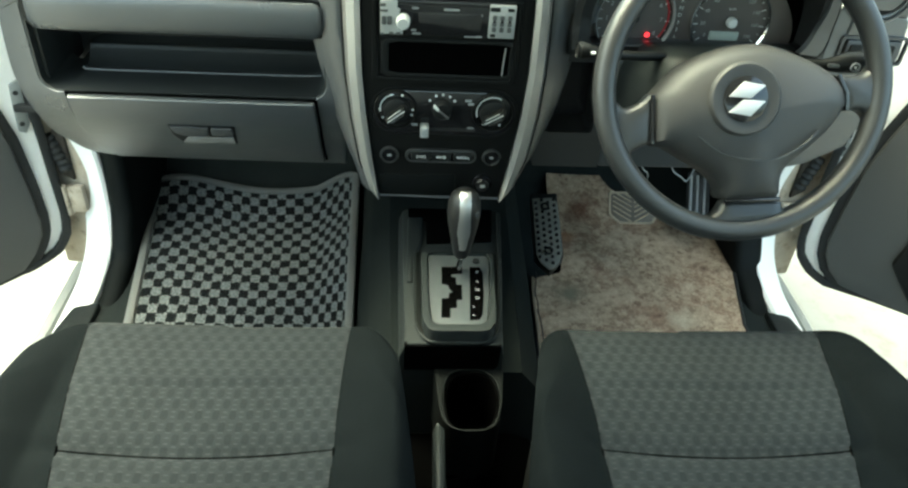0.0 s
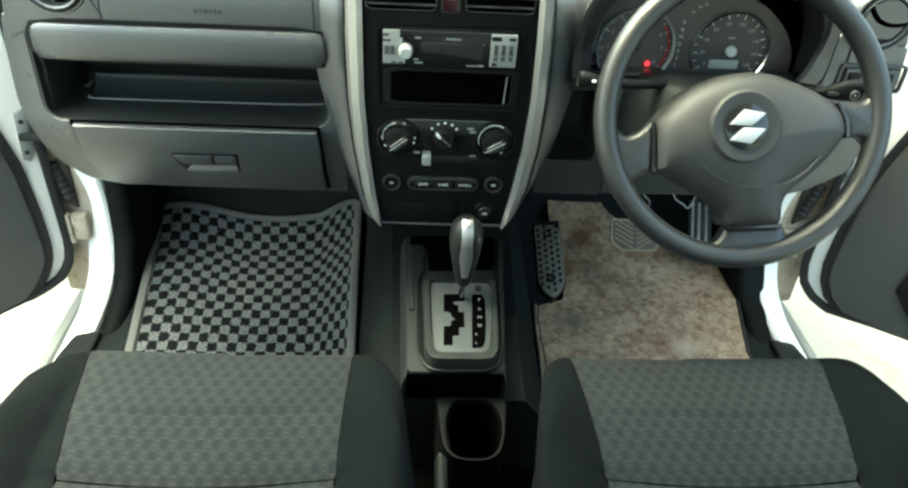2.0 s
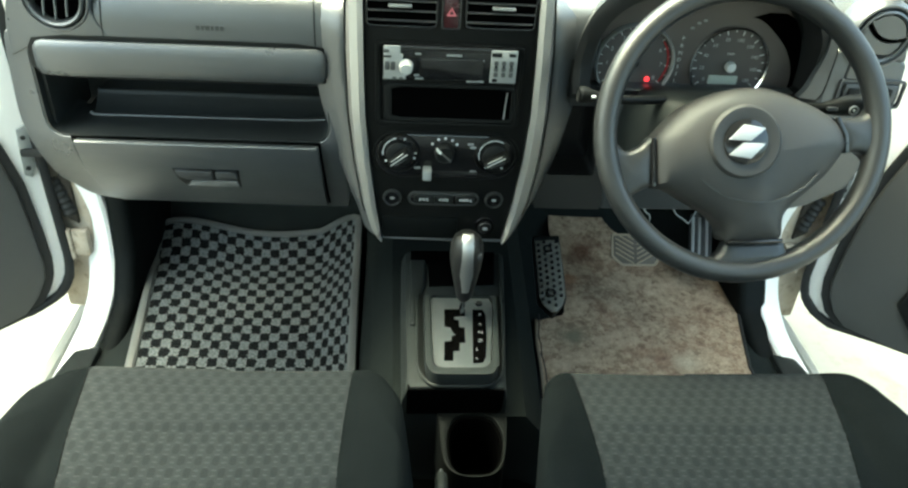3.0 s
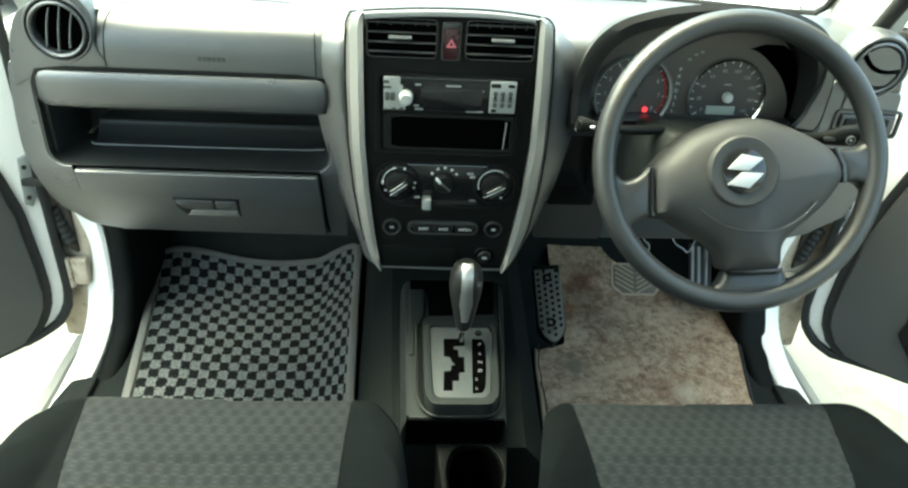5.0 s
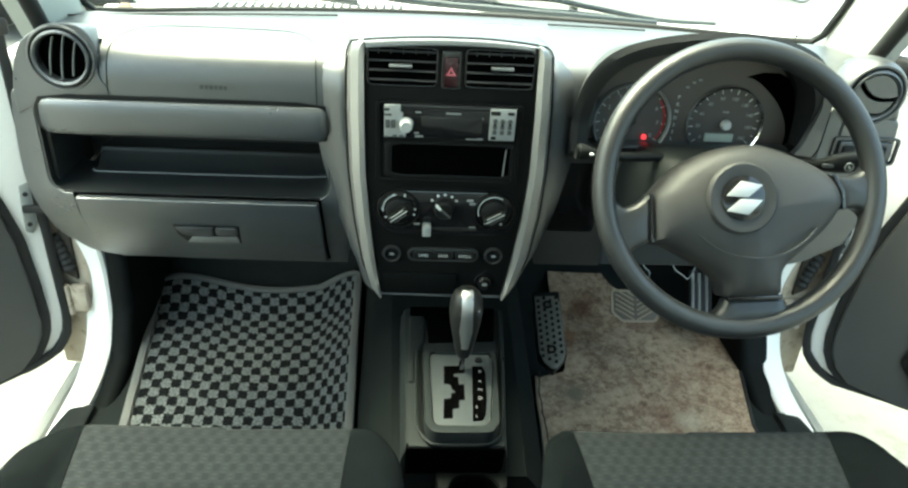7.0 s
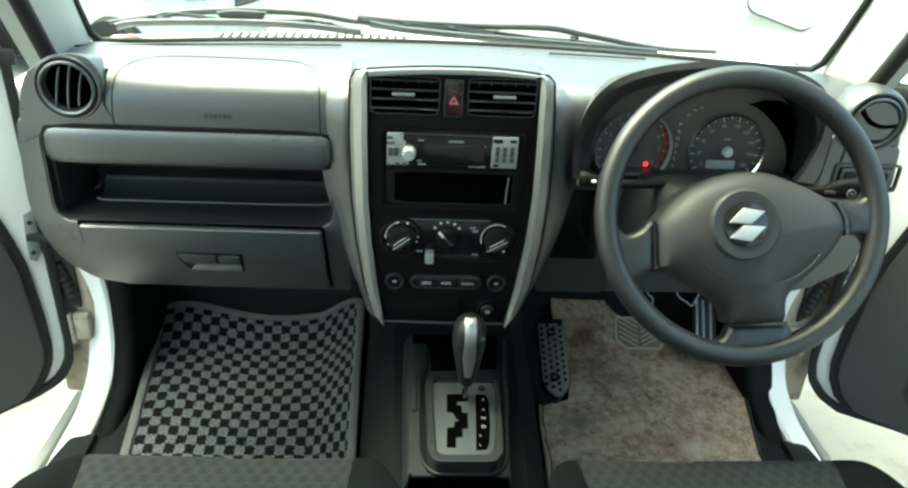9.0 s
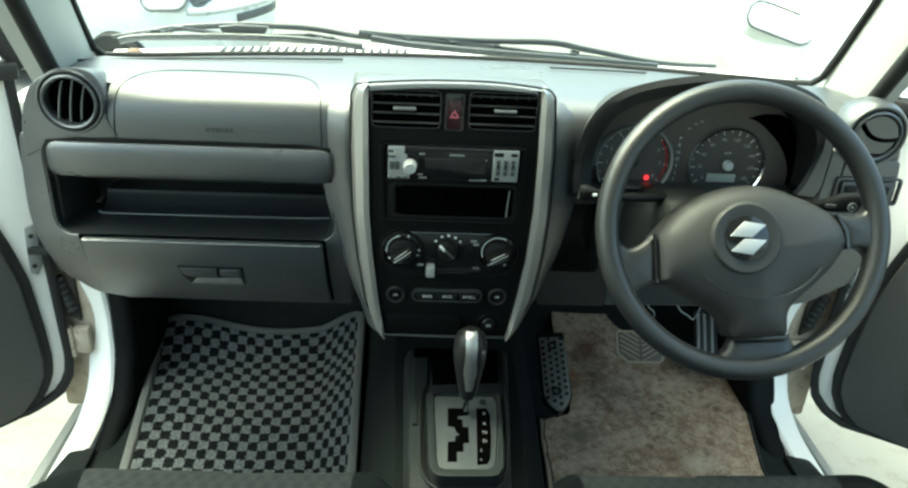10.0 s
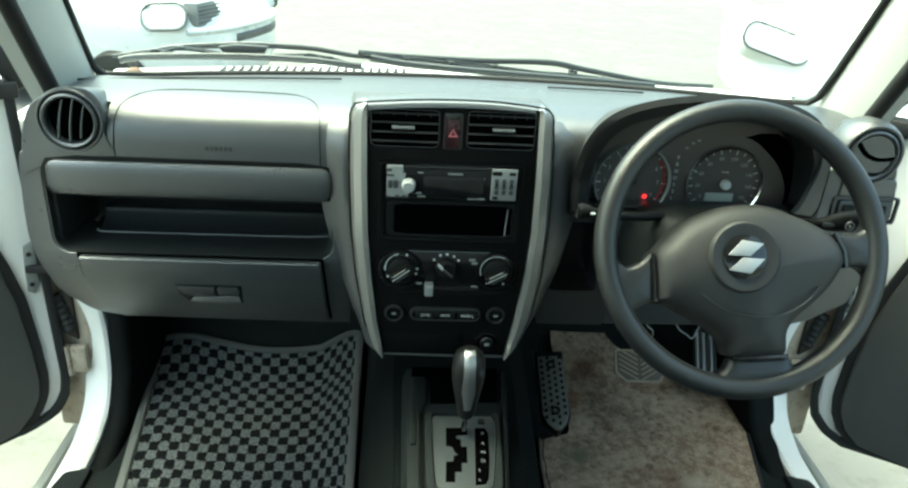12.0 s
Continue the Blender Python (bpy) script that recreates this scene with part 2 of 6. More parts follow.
PALESILVER = surface("pale_silver_car_paint", (0.6, 0.61, 0.59), (0.56, 0.57, 0.55), rough=0.3, metal=0.15, bump=0.0, coat=0.5)
LAMPGLASS = surface("headlamp_lens", (0.62, 0.65, 0.64), (0.5, 0.53, 0.52), rough=0.12, bump=0.0, coat=1.0)


def glow(name, colour, strength):
    m, n, l, p = principled(name)
    p.inputs["Base Color"].default_value = (*colour, 1)
    p.inputs["Emission Color"].default_value = (*colour, 1)
    p.inputs["Emission Strength"].default_value = strength
    return m


WARNING = glow("red_warning_lamp", (1.0, 0.03, 0.05), 0.22)


def glass(name, tint, gloss):
    m, n, l, p = principled(name)
    n.remove(p)
    clear, shine, mix = n.new("ShaderNodeBsdfTransparent"), n.new("ShaderNodeBsdfGlossy"), n.new("ShaderNodeMixShader")
    clear.inputs[0].default_value = (*tint, 1)
    shine.inputs["Roughness"].default_value = 0.02
    mix.inputs[0].default_value = gloss
    l.new(clear.outputs[0], mix.inputs[1])
    l.new(shine.outputs[0], mix.inputs[2])
    l.new(mix.outputs[0], n["Material Output"].inputs[0])
    return m


GLASS = glass("windscreen_glass", (0.93, 0.97, 0.95), 0.03)


WEAVE_DARK, WEAVE_MID, WEAVE_PALE = (0.0093, 0.0109, 0.0115), (0.0128, 0.0147, 0.0154), (0.021, 0.0231, 0.024)


def seat_weave():
    """Grey cloth woven with staggered dark patches between pale dashes."""
    m, n, l, p = principled("grey_woven_seat_cloth")
    pos = n.new("ShaderNodeTexCoord")
    wob = n.new("ShaderNodeTexNoise")
    wob.inputs["Scale"].default_value = 180
    shift = n.new("ShaderNodeVectorMath")
    shift.operation = "MULTIPLY_ADD"
    shift.inputs[1].default_value = (0.0022, 0.0022, 0)
    l.new(pos.outputs["Object"], wob.inputs["Vector"])
    l.new(wob.outputs["Color"], shift.inputs[0])
    l.new(pos.outputs["Object"], shift.inputs[2])
    split = n.new("ShaderNodeSeparateXYZ")
    l.new(shift.outputs[0], split.inputs[0])

    def wave(socket, length):
        k = n.new("ShaderNodeMath")
        k.operation = "MULTIPLY"
        k.inputs[1].default_value = 2 * math.pi / length
        c = n.new("ShaderNodeMath")
        c.operation = "COSINE"
        l.new(socket, k.inputs[0])
        l.new(k.outputs[0], c.inputs[0])
        return c.outputs[0]
    def times(a, b, low, high):
        """The product of two waves, as soft-edged patches between 0 and 1."""
        k = n.new("ShaderNodeMath")
        k.operation = "MULTIPLY"
        l.new(a, k.inputs[0])
        l.new(b, k.inputs[1])
        r = n.new("ShaderNodeMapRange")
        r.interpolation_type = "SMOOTHSTEP"
        r.inputs["From Min"].default_value, r.inputs["From Max"].default_value = low, high
        l.new(k.outputs[0], r.inputs["Value"])
        return r.outputs[0]

    def blend(f, a, b):
        k = n.new("ShaderNodeMix")
        k.data_type = "RGBA"
        l.new(f, k.inputs["Factor"])
        for socket, v in ((k.inputs["A"], a), (k.inputs["B"], b)):
            if isinstance(v, tuple):
                socket.default_value = (*v, 1)
            else:
                l.new(v, socket)
        return k.outputs["Result"]
    patches = times(wave(split.outputs[0], 0.0185), wave(split.outputs[1], 0.031), 0.12, 0.4)
    dashes = times(wave(split.outputs[0], 0.0185), wave(split.outputs[1], 0.0068), 0.35, 0.85)
    ground = blend(dashes, WEAVE_MID, WEAVE_PALE)
    cloth = blend(patches, ground, WEAVE_DARK)
    fine = n.new("ShaderNodeTexNoise")
    fine.inputs["Scale"].default_value, fine.inputs["Detail"].default_value = 900, 2
    big = n.new("ShaderNodeTexNoise")
    big.inputs["Scale"].default_value, big.inputs["Detail"].default_value = 9, 4
    l.new(pos.outputs["Object"], fine.inputs["Vector"])
    l.new(pos.outputs["Object"], big.inputs["Vector"])
    tone = n.new("ShaderNodeMath")
    tone.operation = "MULTIPLY_ADD"
    tone.inputs[1].default_value, tone.inputs[2].default_value = 0.5, 0.5
    l.new(fine.outputs[0], tone.inputs[0])
    wear = n.new("ShaderNodeMath")
    wear.operation = "MULTIPLY_ADD"
    wear.inputs[1].default_value = 0.5
    l.new(big.outputs[0], wear.inputs[0])
    l.new(tone.outputs[0], wear.inputs[2])
    mul = n.new("ShaderNodeVectorMath")
    mul.operation = "SCALE"
    l.new(cloth, mul.inputs[0])
    l.new(wear.outputs[0], mul.inputs["Scale"])
    l.new(mul.outputs[0], p.inputs["Base Color"])
    p.inputs["Roughness"].default_value = 0.95
    p.inputs["Specular IOR Level"].default_value = 0.15
    rel = n.new("ShaderNodeBump")
    rel.inputs["Strength"].default_value, rel.inputs["Distance"].default_value = 0.5, 0.001
    l.new(fine.outputs[0], rel.inputs["Height"])
    l.new(rel.outputs[0], p.inputs["Normal"])
    return m


WEAVE = seat_weave()


def check_pile():
    """Black and light grey looped checks, 19 mm across, lengthened to fit the camera's view."""
    m, n, l, p = principled("checked_mat_pile")
    pos = n.new("ShaderNodeTexCoord")
    wob = n.new("ShaderNodeTexNoise")
    wob.inputs["Scale"].default_value = 230
    shift = n.new("ShaderNodeVectorMath")
    shift.operation = "MULTIPLY_ADD"
    shift.inputs[1].default_value = (0.011, 0.011, 0)
    l.new(pos.outputs["UV"], wob.inputs["Vector"])
    l.new(wob.outputs["Color"], shift.inputs[0])
    l.new(pos.outputs["UV"], shift.inputs[2])
    flat = n.new("ShaderNodeVectorMath")
    flat.operation = "MULTIPLY"
    flat.inputs[1].default_value = (1, 1, 0)
    l.new(shift.outputs[0], flat.inputs[0])
    check = n.new("ShaderNodeTexChecker")
    check.inputs["Color1"].default_value, check.inputs["Color2"].default_value = (0.0038, 0.0046, 0.0052, 1), (0.088, 0.097, 0.099, 1)
    check.inputs["Scale"].default_value = 1 / 0.019
    l.new(flat.outputs[0], check.inputs["Vector"])
    fine = n.new("ShaderNodeTexNoise")
    fine.inputs["Scale"].default_value, fine.inputs["Detail"].default_value = 260, 4
    l.new(pos.outputs["UV"], fine.inputs["Vector"])
    tone = n.new("ShaderNodeMath")
    tone.operation = "MULTIPLY_ADD"
    tone.inputs[1].default_value, tone.inputs[2].default_value = 3.0, -0.5
    l.new(fine.outputs[0], tone.inputs[0])
    mul = n.new("ShaderNodeVectorMath")
    mul.operation = "SCALE"
    l.new(check.outputs["Color"], mul.inputs[0])
    l.new(tone.outputs[0], mul.inputs["Scale"])
    l.new(mul.outputs[0], p.inputs["Base Color"])
    p.inputs["Roughness"].default_value = 1.0
    p.inputs["Specular IOR Level"].default_value = 0.1
    rel = n.new("ShaderNodeBump")
    rel.inputs["Strength"].default_value, rel.inputs["Distance"].default_value = 0.9, 0.003
    l.new(fine.outputs[0], rel.inputs["Height"])
    l.new(rel.outputs[0], p.inputs["Normal"])
    return m


CHECK = check_pile()
SCUFFGREY = surface("grey_scuff", (0.027, 0.029, 0.03), rough=1.0, bump=0.0, spec=0.05)
BINDING = surface("grey_mat_binding", (0.1, 0.104, 0.102), (0.075, 0.078, 0.076), rough=0.95, grain=900, bump=0.6)


def worn_pile():
    """Trodden brown carpet: tan and grey patches, reddish dark stains, fine pile."""
    m, n, l, p = principled("worn_brown_carpet")
    pos = n.new("ShaderNodeTexCoord")

    def noise(scale, detail, rough=0.6):
        t = n.new("ShaderNodeTexNoise")
        t.inputs["Scale"].default_value, t.inputs["Detail"].default_value, t.inputs["Roughness"].default_value = scale, detail, rough
        l.new(pos.outputs["Object"], t.inputs["Vector"])
        return t.outputs[0]

    def ramp(socket, lo, hi):
        r = n.new("ShaderNodeValToRGB")
        r.color_ramp.elements[0].position, r.color_ramp.elements[1].position = lo, hi
        l.new(socket, r.inputs[0])
        return r.outputs[0]

    def mix(f, a, b):
        x = n.new("ShaderNodeMix")
        x.data_type = "RGBA"
        l.new(f, x.inputs["Factor"])
        for socket, v in ((x.inputs["A"], a), (x.inputs["B"], b)):
            if isinstance(v, tuple):
                socket.default_value = (*v, 1)
            else:
                l.new(v, socket)
        return x.outputs["Result"]
    base = mix(ramp(noise(60, 8, 0.8), 0.4, 0.6), (0.21, 0.15, 0.104), (0.5, 0.38, 0.265))
    worn = mix(ramp(noise(8, 6, 0.7), 0.5, 0.68), base, (0.52, 0.4, 0.285))
    stained = mix(ramp(noise(6.5, 9, 0.8), 0.5, 0.66), worn, (0.25, 0.145, 0.096))
    grey = mix(ramp(noise(26, 8, 0.8), 0.54, 0.66), stained, (0.15, 0.1, 0.07))
    for at, reach, tone in (((0.33, 1.47, 0.0), 0.13, (0.13, 0.062, 0.038)), ((0.28, 1.36, 0.0), 0.06, (0.3, 0.15, 0.08)), ((0.255, 1.17, 0.0), 0.09, (0.2, 0.17, 0.12)), ((0.47, 1.09, 0.0), 0.08, (0.48, 0.39, 0.28))):
        away = n.new("ShaderNodeVectorMath")
        away.operation = "DISTANCE"
        away.inputs[1].default_value = at
        l.new(pos.outputs["Object"], away.inputs[0])
        ragged = n.new("ShaderNodeMath")
        ragged.operation = "MULTIPLY_ADD"
        ragged.inputs[1].default_value = -1.0 / reach
        l.new(away.outputs["Value"], ragged.inputs[0])
        l.new(noise(22, 8, 0.8), ragged.inputs[2])
        grey = mix(ramp(ragged.outputs[0], 0.02, 0.42), grey, tone)
    pile = n.new("ShaderNodeMath")
    pile.operation = "MULTIPLY_ADD"
    pile.inputs[1].default_value, pile.inputs[2].default_value = 1.7, 0.15
    fine = noise(420, 3, 0.7)
    l.new(fine, pile.inputs[0])
    mul = n.new("ShaderNodeVectorMath")
    mul.operation = "SCALE"
    l.new(grey, mul.inputs[0])
    l.new(pile.outputs[0], mul.inputs["Scale"])
    l.new(mul.outputs[0], p.inputs["Base Color"])
    p.inputs["Roughness"].default_value = 1.0
    p.inputs["Specular IOR Level"].default_value = 0.1
    rel = n.new("ShaderNodeBump")
    rel.inputs["Strength"].default_value, rel.inputs["Distance"].default_value = 1.0, 0.004
    l.new(fine, rel.inputs["Height"])
    l.new(rel.outputs[0], p.inputs["Normal"])
    return m


BROWN = worn_pile()
PADGREY = surface("worn_tan_rubber", (0.26, 0.205, 0.14), (0.16, 0.125, 0.085), rough=0.7, grain=300, bump=0.2)

# ---- the setting: yard, cabin floor, body shell ----
def setting(name, bm, material, label, category="structure", smooth=True):
    return tagged(part(name, bm, material, None, label, smooth), category=category, kind="structure")


bm = bmesh.new()
bmesh.ops.create_grid(bm, x_segments=60, y_segments=60, size=400.0)
for v in bm.verts:
    v.co.z = -0.5
setting("ground", bm, GROUND, "pale dusty concrete yard around the parked cars", "ground")

# cabin floor with toe board and tunnel
rows = []
for x in (-0.69, -0.2, 0.2, 0.69):
    rows.append([(x, -0.9, -0.012), (x, 1.46, -0.012), (x, 1.53, 0.03), (x, 1.64, 0.24), (x, 1.66, 0.56), (x, 1.5, 0.65)])
setting("floor", skin(rows, closed=False), CARPET, "black carpeted cabin floor rising to the toe board", "floor")
# the tunnel's rear is near-black to paint the shade between the seats
for name, stretch, cloth, label in (("tunnel_carpet", ((0.766, 0.12, 0.06), (0.79, 0.13, 0.17), (1.1, 0.142, 0.2), (1.4, 0.145, 0.24), (1.65, 0.16, 0.32)), TUNNEL, "black carpet over the gearbox tunnel"),
                                    ("tunnel_rear_shade", ((-0.9, 0.12, 0.05), (0.5, 0.12, 0.05), (0.766, 0.12, 0.06)), DARK, "rear of the tunnel, painted near-black for the shade between the seats")):
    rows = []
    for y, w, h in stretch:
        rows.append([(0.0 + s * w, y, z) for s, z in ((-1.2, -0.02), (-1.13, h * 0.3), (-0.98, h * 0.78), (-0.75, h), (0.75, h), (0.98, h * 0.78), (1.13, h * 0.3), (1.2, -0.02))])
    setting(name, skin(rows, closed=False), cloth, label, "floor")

# body sides: white aperture flange, sill, black inner trim, hinge pillar
for side, name in ((-1, "left"), (1, "right")):
    sx = side
    # white painted flange that runs along the sill and up the front pillar
    path = glide([(-0.6, -0.02), (0.6, -0.02), (1.1, -0.015), (1.235, 0.005), (1.295, 0.06), (1.315, 0.16), (1.305, 0.26), (1.28, 0.42), (1.27, 0.62)], 6)
    prof = ((0.668, 0.012), (0.674, 0.016), (0.7, 0.012), (0.722, 0.0), (0.727, -0.03), (0.727, -0.06), (0.66, -0.06))
    rings = []
    for i, p in enumerate(path):
        a, b = path[max(i - 1, 0)], path[min(i + 1, len(path) - 1)]
        d = (b - a).normalized()
        nrm = Vector((-d.y, d.x))
        rings.append([(sx * px, p.x + nrm.x * h, p.y + nrm.y * h) for px, h in prof])
    setting("sill_" + name, skin(rings, caps=True), WHITE, "white painted door sill curving up into the front pillar", "sill")
    # grey outer edge of the sill
    setting("sill_edge_" + name, block(sx * 0.736, sx * 0.754, -0.6, 1.28, -0.1, -0.024, 0.004), surface("scuffed_grey_sill_edge", (0.3, 0.31, 0.29), (0.24, 0.25, 0.23), rough=0.6, grain=200, bump=0.1), "scuffed grey lower edge of the door sill", "sill")
    setting("sill_outer_" + name, block(sx * 0.66, sx * 0.74, -0.6, 1.3, -0.2, -0.09, 0.01), WHITE, "white painted outer sill panel under the door opening", "sill")
    # grey scuff cover beside the seat
    setting("sill_cover_" + name, prism([(sx * 0.655, -0.6), (sx * 0.655, 1.128), (sx * 0.7, 1.112), (sx * 0.712, 1.05), (sx * 0.712, -0.6)], "xy", -0.02, 0.002, 0.006), CONSOLE, "grey plastic scuff cover over the door sill", "sill")
    # black inner kick trim
    setting("kick_trim_" + name, prism([(-0.6, -0.02), (1.1, -0.02), (1.24, 0.02), (1.29, 0.1), (1.3, 0.2), (1.28, 0.45), (1.64, 0.5), (1.64, -0.06), (-0.6, -0.06)], "yz", sx * 0.625, sx * (0.669 if side < 0 else 0.688), 0.018, 4), CUPBLACK, "black plastic kick trim along the footwell", "trim")
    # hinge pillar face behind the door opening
    setting("hinge_pillar_" + name, prism([(sx * 0.7, 1.3), (sx * 0.79, 1.31), (sx * 0.81, 1.42), (sx * 0.81, 1.68), (sx * 0.662, 1.68), (sx * 0.662, 1.34)], "xy", -0.05, 0.56, 0.006), DIRTY_SHADED, "dusty off-white hinge pillar, its worn paint darkened for shade", "pillar")
    # proud brown plate paints the shade inside the pillar's gap
    setting("pillar_shade_" + name, prism([(sx * 0.735, 0.285), (sx * 0.72, 0.265), (sx * 0.72, 0.165), (sx * 0.746, 0.182), (sx * 0.75, 0.24)], "xz", 1.294, 1.312, 0.002), GAP, "dark brown plate painting the shaded gap in the hinge pillar", "pillar")
    # front wing
    setting("wing_" + name, prism([(1.42, -0.15), (1.55, -0.2), (1.7, 0.15), (2.15, 0.15), (2.3, -0.1), (2.38, -0.1), (2.4, 0.3), (2.3, 0.4), (1.42, 0.55)], "yz", sx * 0.68, sx * 0.79, 0.03, 3), WHITE, "white front wing of the car", "car body")

# front pillars, windscreen and roof
RAKE = Vector((0, -0.105, 0.131))
for side, name in ((-1, "left"), (1, "right")):
    inner, outer = Vector((side * 0.584, 1.222, 0.70)), Vector((side * 0.587, 1.095, 0.705))
    slope = RAKE + Vector((-side * 0.0128, 0, 0))
    rings = []
    for k in (-0.5, 0, 1, 2, 3, 4.05):
        a, b = inner + slope * k, outer + slope * k
        mid = a.lerp(b, 0.5) - Vector((side * 0.006, 0, 0))
        rings.append([tuple(p) for p in (a, a.lerp(mid, 0.5) - Vector((side * 0.003, 0, 0)), mid, mid.lerp(b, 0.6) - Vector((side * 0.001, 0, 0)), b, b + Vector((side * 0.05, 0.01, 0)), a + Vector((side * 0.06, 0.02, 0)))])
    setting("pillar_trim_" + name, skin(rings, caps=True), PILLARTRIM, "light grey windscreen pillar trim", "pillar")
    setting("door_seal_" + name, sweep([outer + slope * k + Vector((side * 0.006, -0.004, 0)) for k in (-0.6, 0, 1, 2, 3, 4)], 0.0115, 10), RUBBER, "black rubber door seal along the windscreen pillar", "trim")


def ws_base(x, k=0.0):
    return Vector((x, 1.325 - 0.30 * x * x, 0.70)) + RAKE * k


XS = [-0.6 + 0.05 * i for i in range(25)]
pane = setting("windscreen_glass", skin([[ws_base(x, k) for x in XS] for k in (-0.05, 1, 2, 3, 4.05)], closed=False), GLASS, "clear windscreen glass", "window")
pane.visible_shadow = False
line = [ws_base(-0.534, 3.9), ws_base(-0.558, 2), ws_base(-0.577, 0.5), ws_base(-0.58, 0.15), ws_base(-0.57, 0.03)] + [ws_base(x, 0.0) for x in XS[2:-2]] + [ws_base(0.565, 0.03), ws_base(0.575, 0.15), ws_base(0.573, 0.5), ws_base(0.555, 2), ws_base(0.532, 3.9)]
setting("windscreen_seal", sweep([p + Vector((0, -0.004, 0.001)) for p in line], 0.006, 8), RUBBER, "black rubber windscreen edge", "trim")
# unseen roof, sides and tailgate shape the light: pale to bounce, open to admit
RX = [-0.7 + 0.05 * i for i in range(29)]
arch = lambda y, z: [(x, y, z + 0.03 * (1 - (x / 0.7) ** 2)) for x in RX]
setting("ceiling", skin([arch(0.885, 1.225), arch(-0.95, 1.24), arch(-0.95, 1.29), arch(0.885, 1.29)], closed=False), HEADLINER, "unseen pale grey headliner that blocks the sun and bounces light", "ceiling")
for side, name in ((-1, "left"), (1, "right")):
    window = rrect(-0.38, 0.93, 0.72, 0.44, 0.06)
    wall = [(-0.98, -0.2), (0.12, -0.2), (0.12, 1.27), (-0.98, 1.27)]
    setting("rear_side_" + name, collar(wall, window, (-0.38, 0.93), "yz", side * 0.66, side * 0.72, 96), PILLAR, "unseen body side, light grey to bounce light, with a window opening", "car body")
setting("tailgate", collar([(-0.68, -0.2), (0.68, -0.2), (0.68, 1.28), (-0.68, 1.28)], rrect(0.0, 0.93, 1.04, 0.44, 0.06), (0.0, 0.93), "xz", -1.0, -0.94, 96), PILLAR, "unseen tailgate, light grey to bounce light, with a window opening", "car body")
for side, name in ((-1, "left"), (1, "right")):
    setting("cowl_corner_" + name, block(side * 0.735, side * 0.79, 1.31, 1.5, 0.5, 0.6, 0.01), WHITE, "white cowl corner beside the windscreen", "car body")

# bonnet and cowl ahead of the windscreen
rings = []
for y, z in ((1.46, 0.63), (1.48, 0.648), (1.7, 0.615), (2.1, 0.54), (2.32, 0.485), (2.4, 0.44), (2.43, 0.3), (2.43, -0.1)):
    rings.append([(x, y + 0.02 - 0.1 * (x / 0.7) ** 2, z - 0.05 * (x / 0.66) ** 4 + (0.01 if abs(x) < 0.38 else 0.0)) for x in [-0.72 + 0.06 * i for i in range(25)]])
setting("bonnet", skin(rings, closed=False), WHITE, "white car bonnet under bright daylight", "car body")
rings = []
for dy, z in ((-0.02, 0.676), (0.01, 0.684), (0.09, 0.6855), (0.135, 0.684), (0.18, 0.66), (0.21, 0.6)):
    rings.append([(x, ws_base(x).y + dy, z) for x in XS])
setting("cowl_panel", skin(rings, closed=False), WHITE, "white slotted cowl panel below the windscreen", "car body")

# ---- dashboard, passenger side and top ----
dash = thing("dashboard", (0, 1.1, 0.36), "dark grey grained plastic dashboard with glovebox and storage shelf", "dashboard")


def section(pts, n=4):
    return [tuple(p) for p in glide([(a, b, 0) for a, b in pts], n)]


# upper body: the same section from side to side, bowed with the windscreen
rings = []
for i in range(103):
    x = -0.612 + 1.224 * i / 102
    back = 1.325 - 0.30 * x * x
    edge = max(0.0, (abs(x) - 0.55) / 0.062)
    drop = 0.05 * (1 - math.sqrt(max(0.0, 1 - edge * edge)))
    bay = max(0.0, min(1.0, (x - 0.172) / 0.02)) * max(0.0, min(1.0, (0.52 - x) / 0.03))
    pit = 0.03 * max(0.0, min(1.0, (0.044 - abs(x + 0.5357)) / 0.008))
    front = [(back + 0.03, 0.66), (back + 0.012, 0.694), (back - 0.02, 0.702), (1.16, 0.716), (1.09, 0.72), (1.05, 0.7175), (1.024, 0.711), (1.007, 0.6965), (1.0, 0.679), (0.998, 0.662), (0.9975, 0.645), (0.9975, 0.629)]
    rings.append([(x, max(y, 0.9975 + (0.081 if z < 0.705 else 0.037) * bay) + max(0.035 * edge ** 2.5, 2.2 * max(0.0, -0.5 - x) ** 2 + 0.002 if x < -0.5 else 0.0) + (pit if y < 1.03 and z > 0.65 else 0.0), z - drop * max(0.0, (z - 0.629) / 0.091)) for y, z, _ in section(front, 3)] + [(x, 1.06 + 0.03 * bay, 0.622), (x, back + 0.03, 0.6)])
part("dash_top", skin(rings, caps=True), DASH, dash, "grained grey dash top lit from the windscreen")

# lower fascia with the storage opening
OUT = section([(-0.405, 0.646), (-0.57, 0.65), (-0.606, 0.652), (-0.6125, 0.634), (-0.617, 0.584), (-0.619, 0.532), (-0.615, 0.5), (-0.608, 0.465), (-0.6, 0.431), (-0.587, 0.406), (-0.5386, 0.36), (-0.3168, 0.35), (-0.198, 0.35), (-0.177, 0.363), (-0.172, 0.52), (-0.172, 0.62), (-0.185, 0.646), (-0.405, 0.646)], 4)[:-1]
OUT = [p[:2] for p in OUT]
HOLE = rrect(-0.391, 0.572, 0.391, 0.142, 0.024)


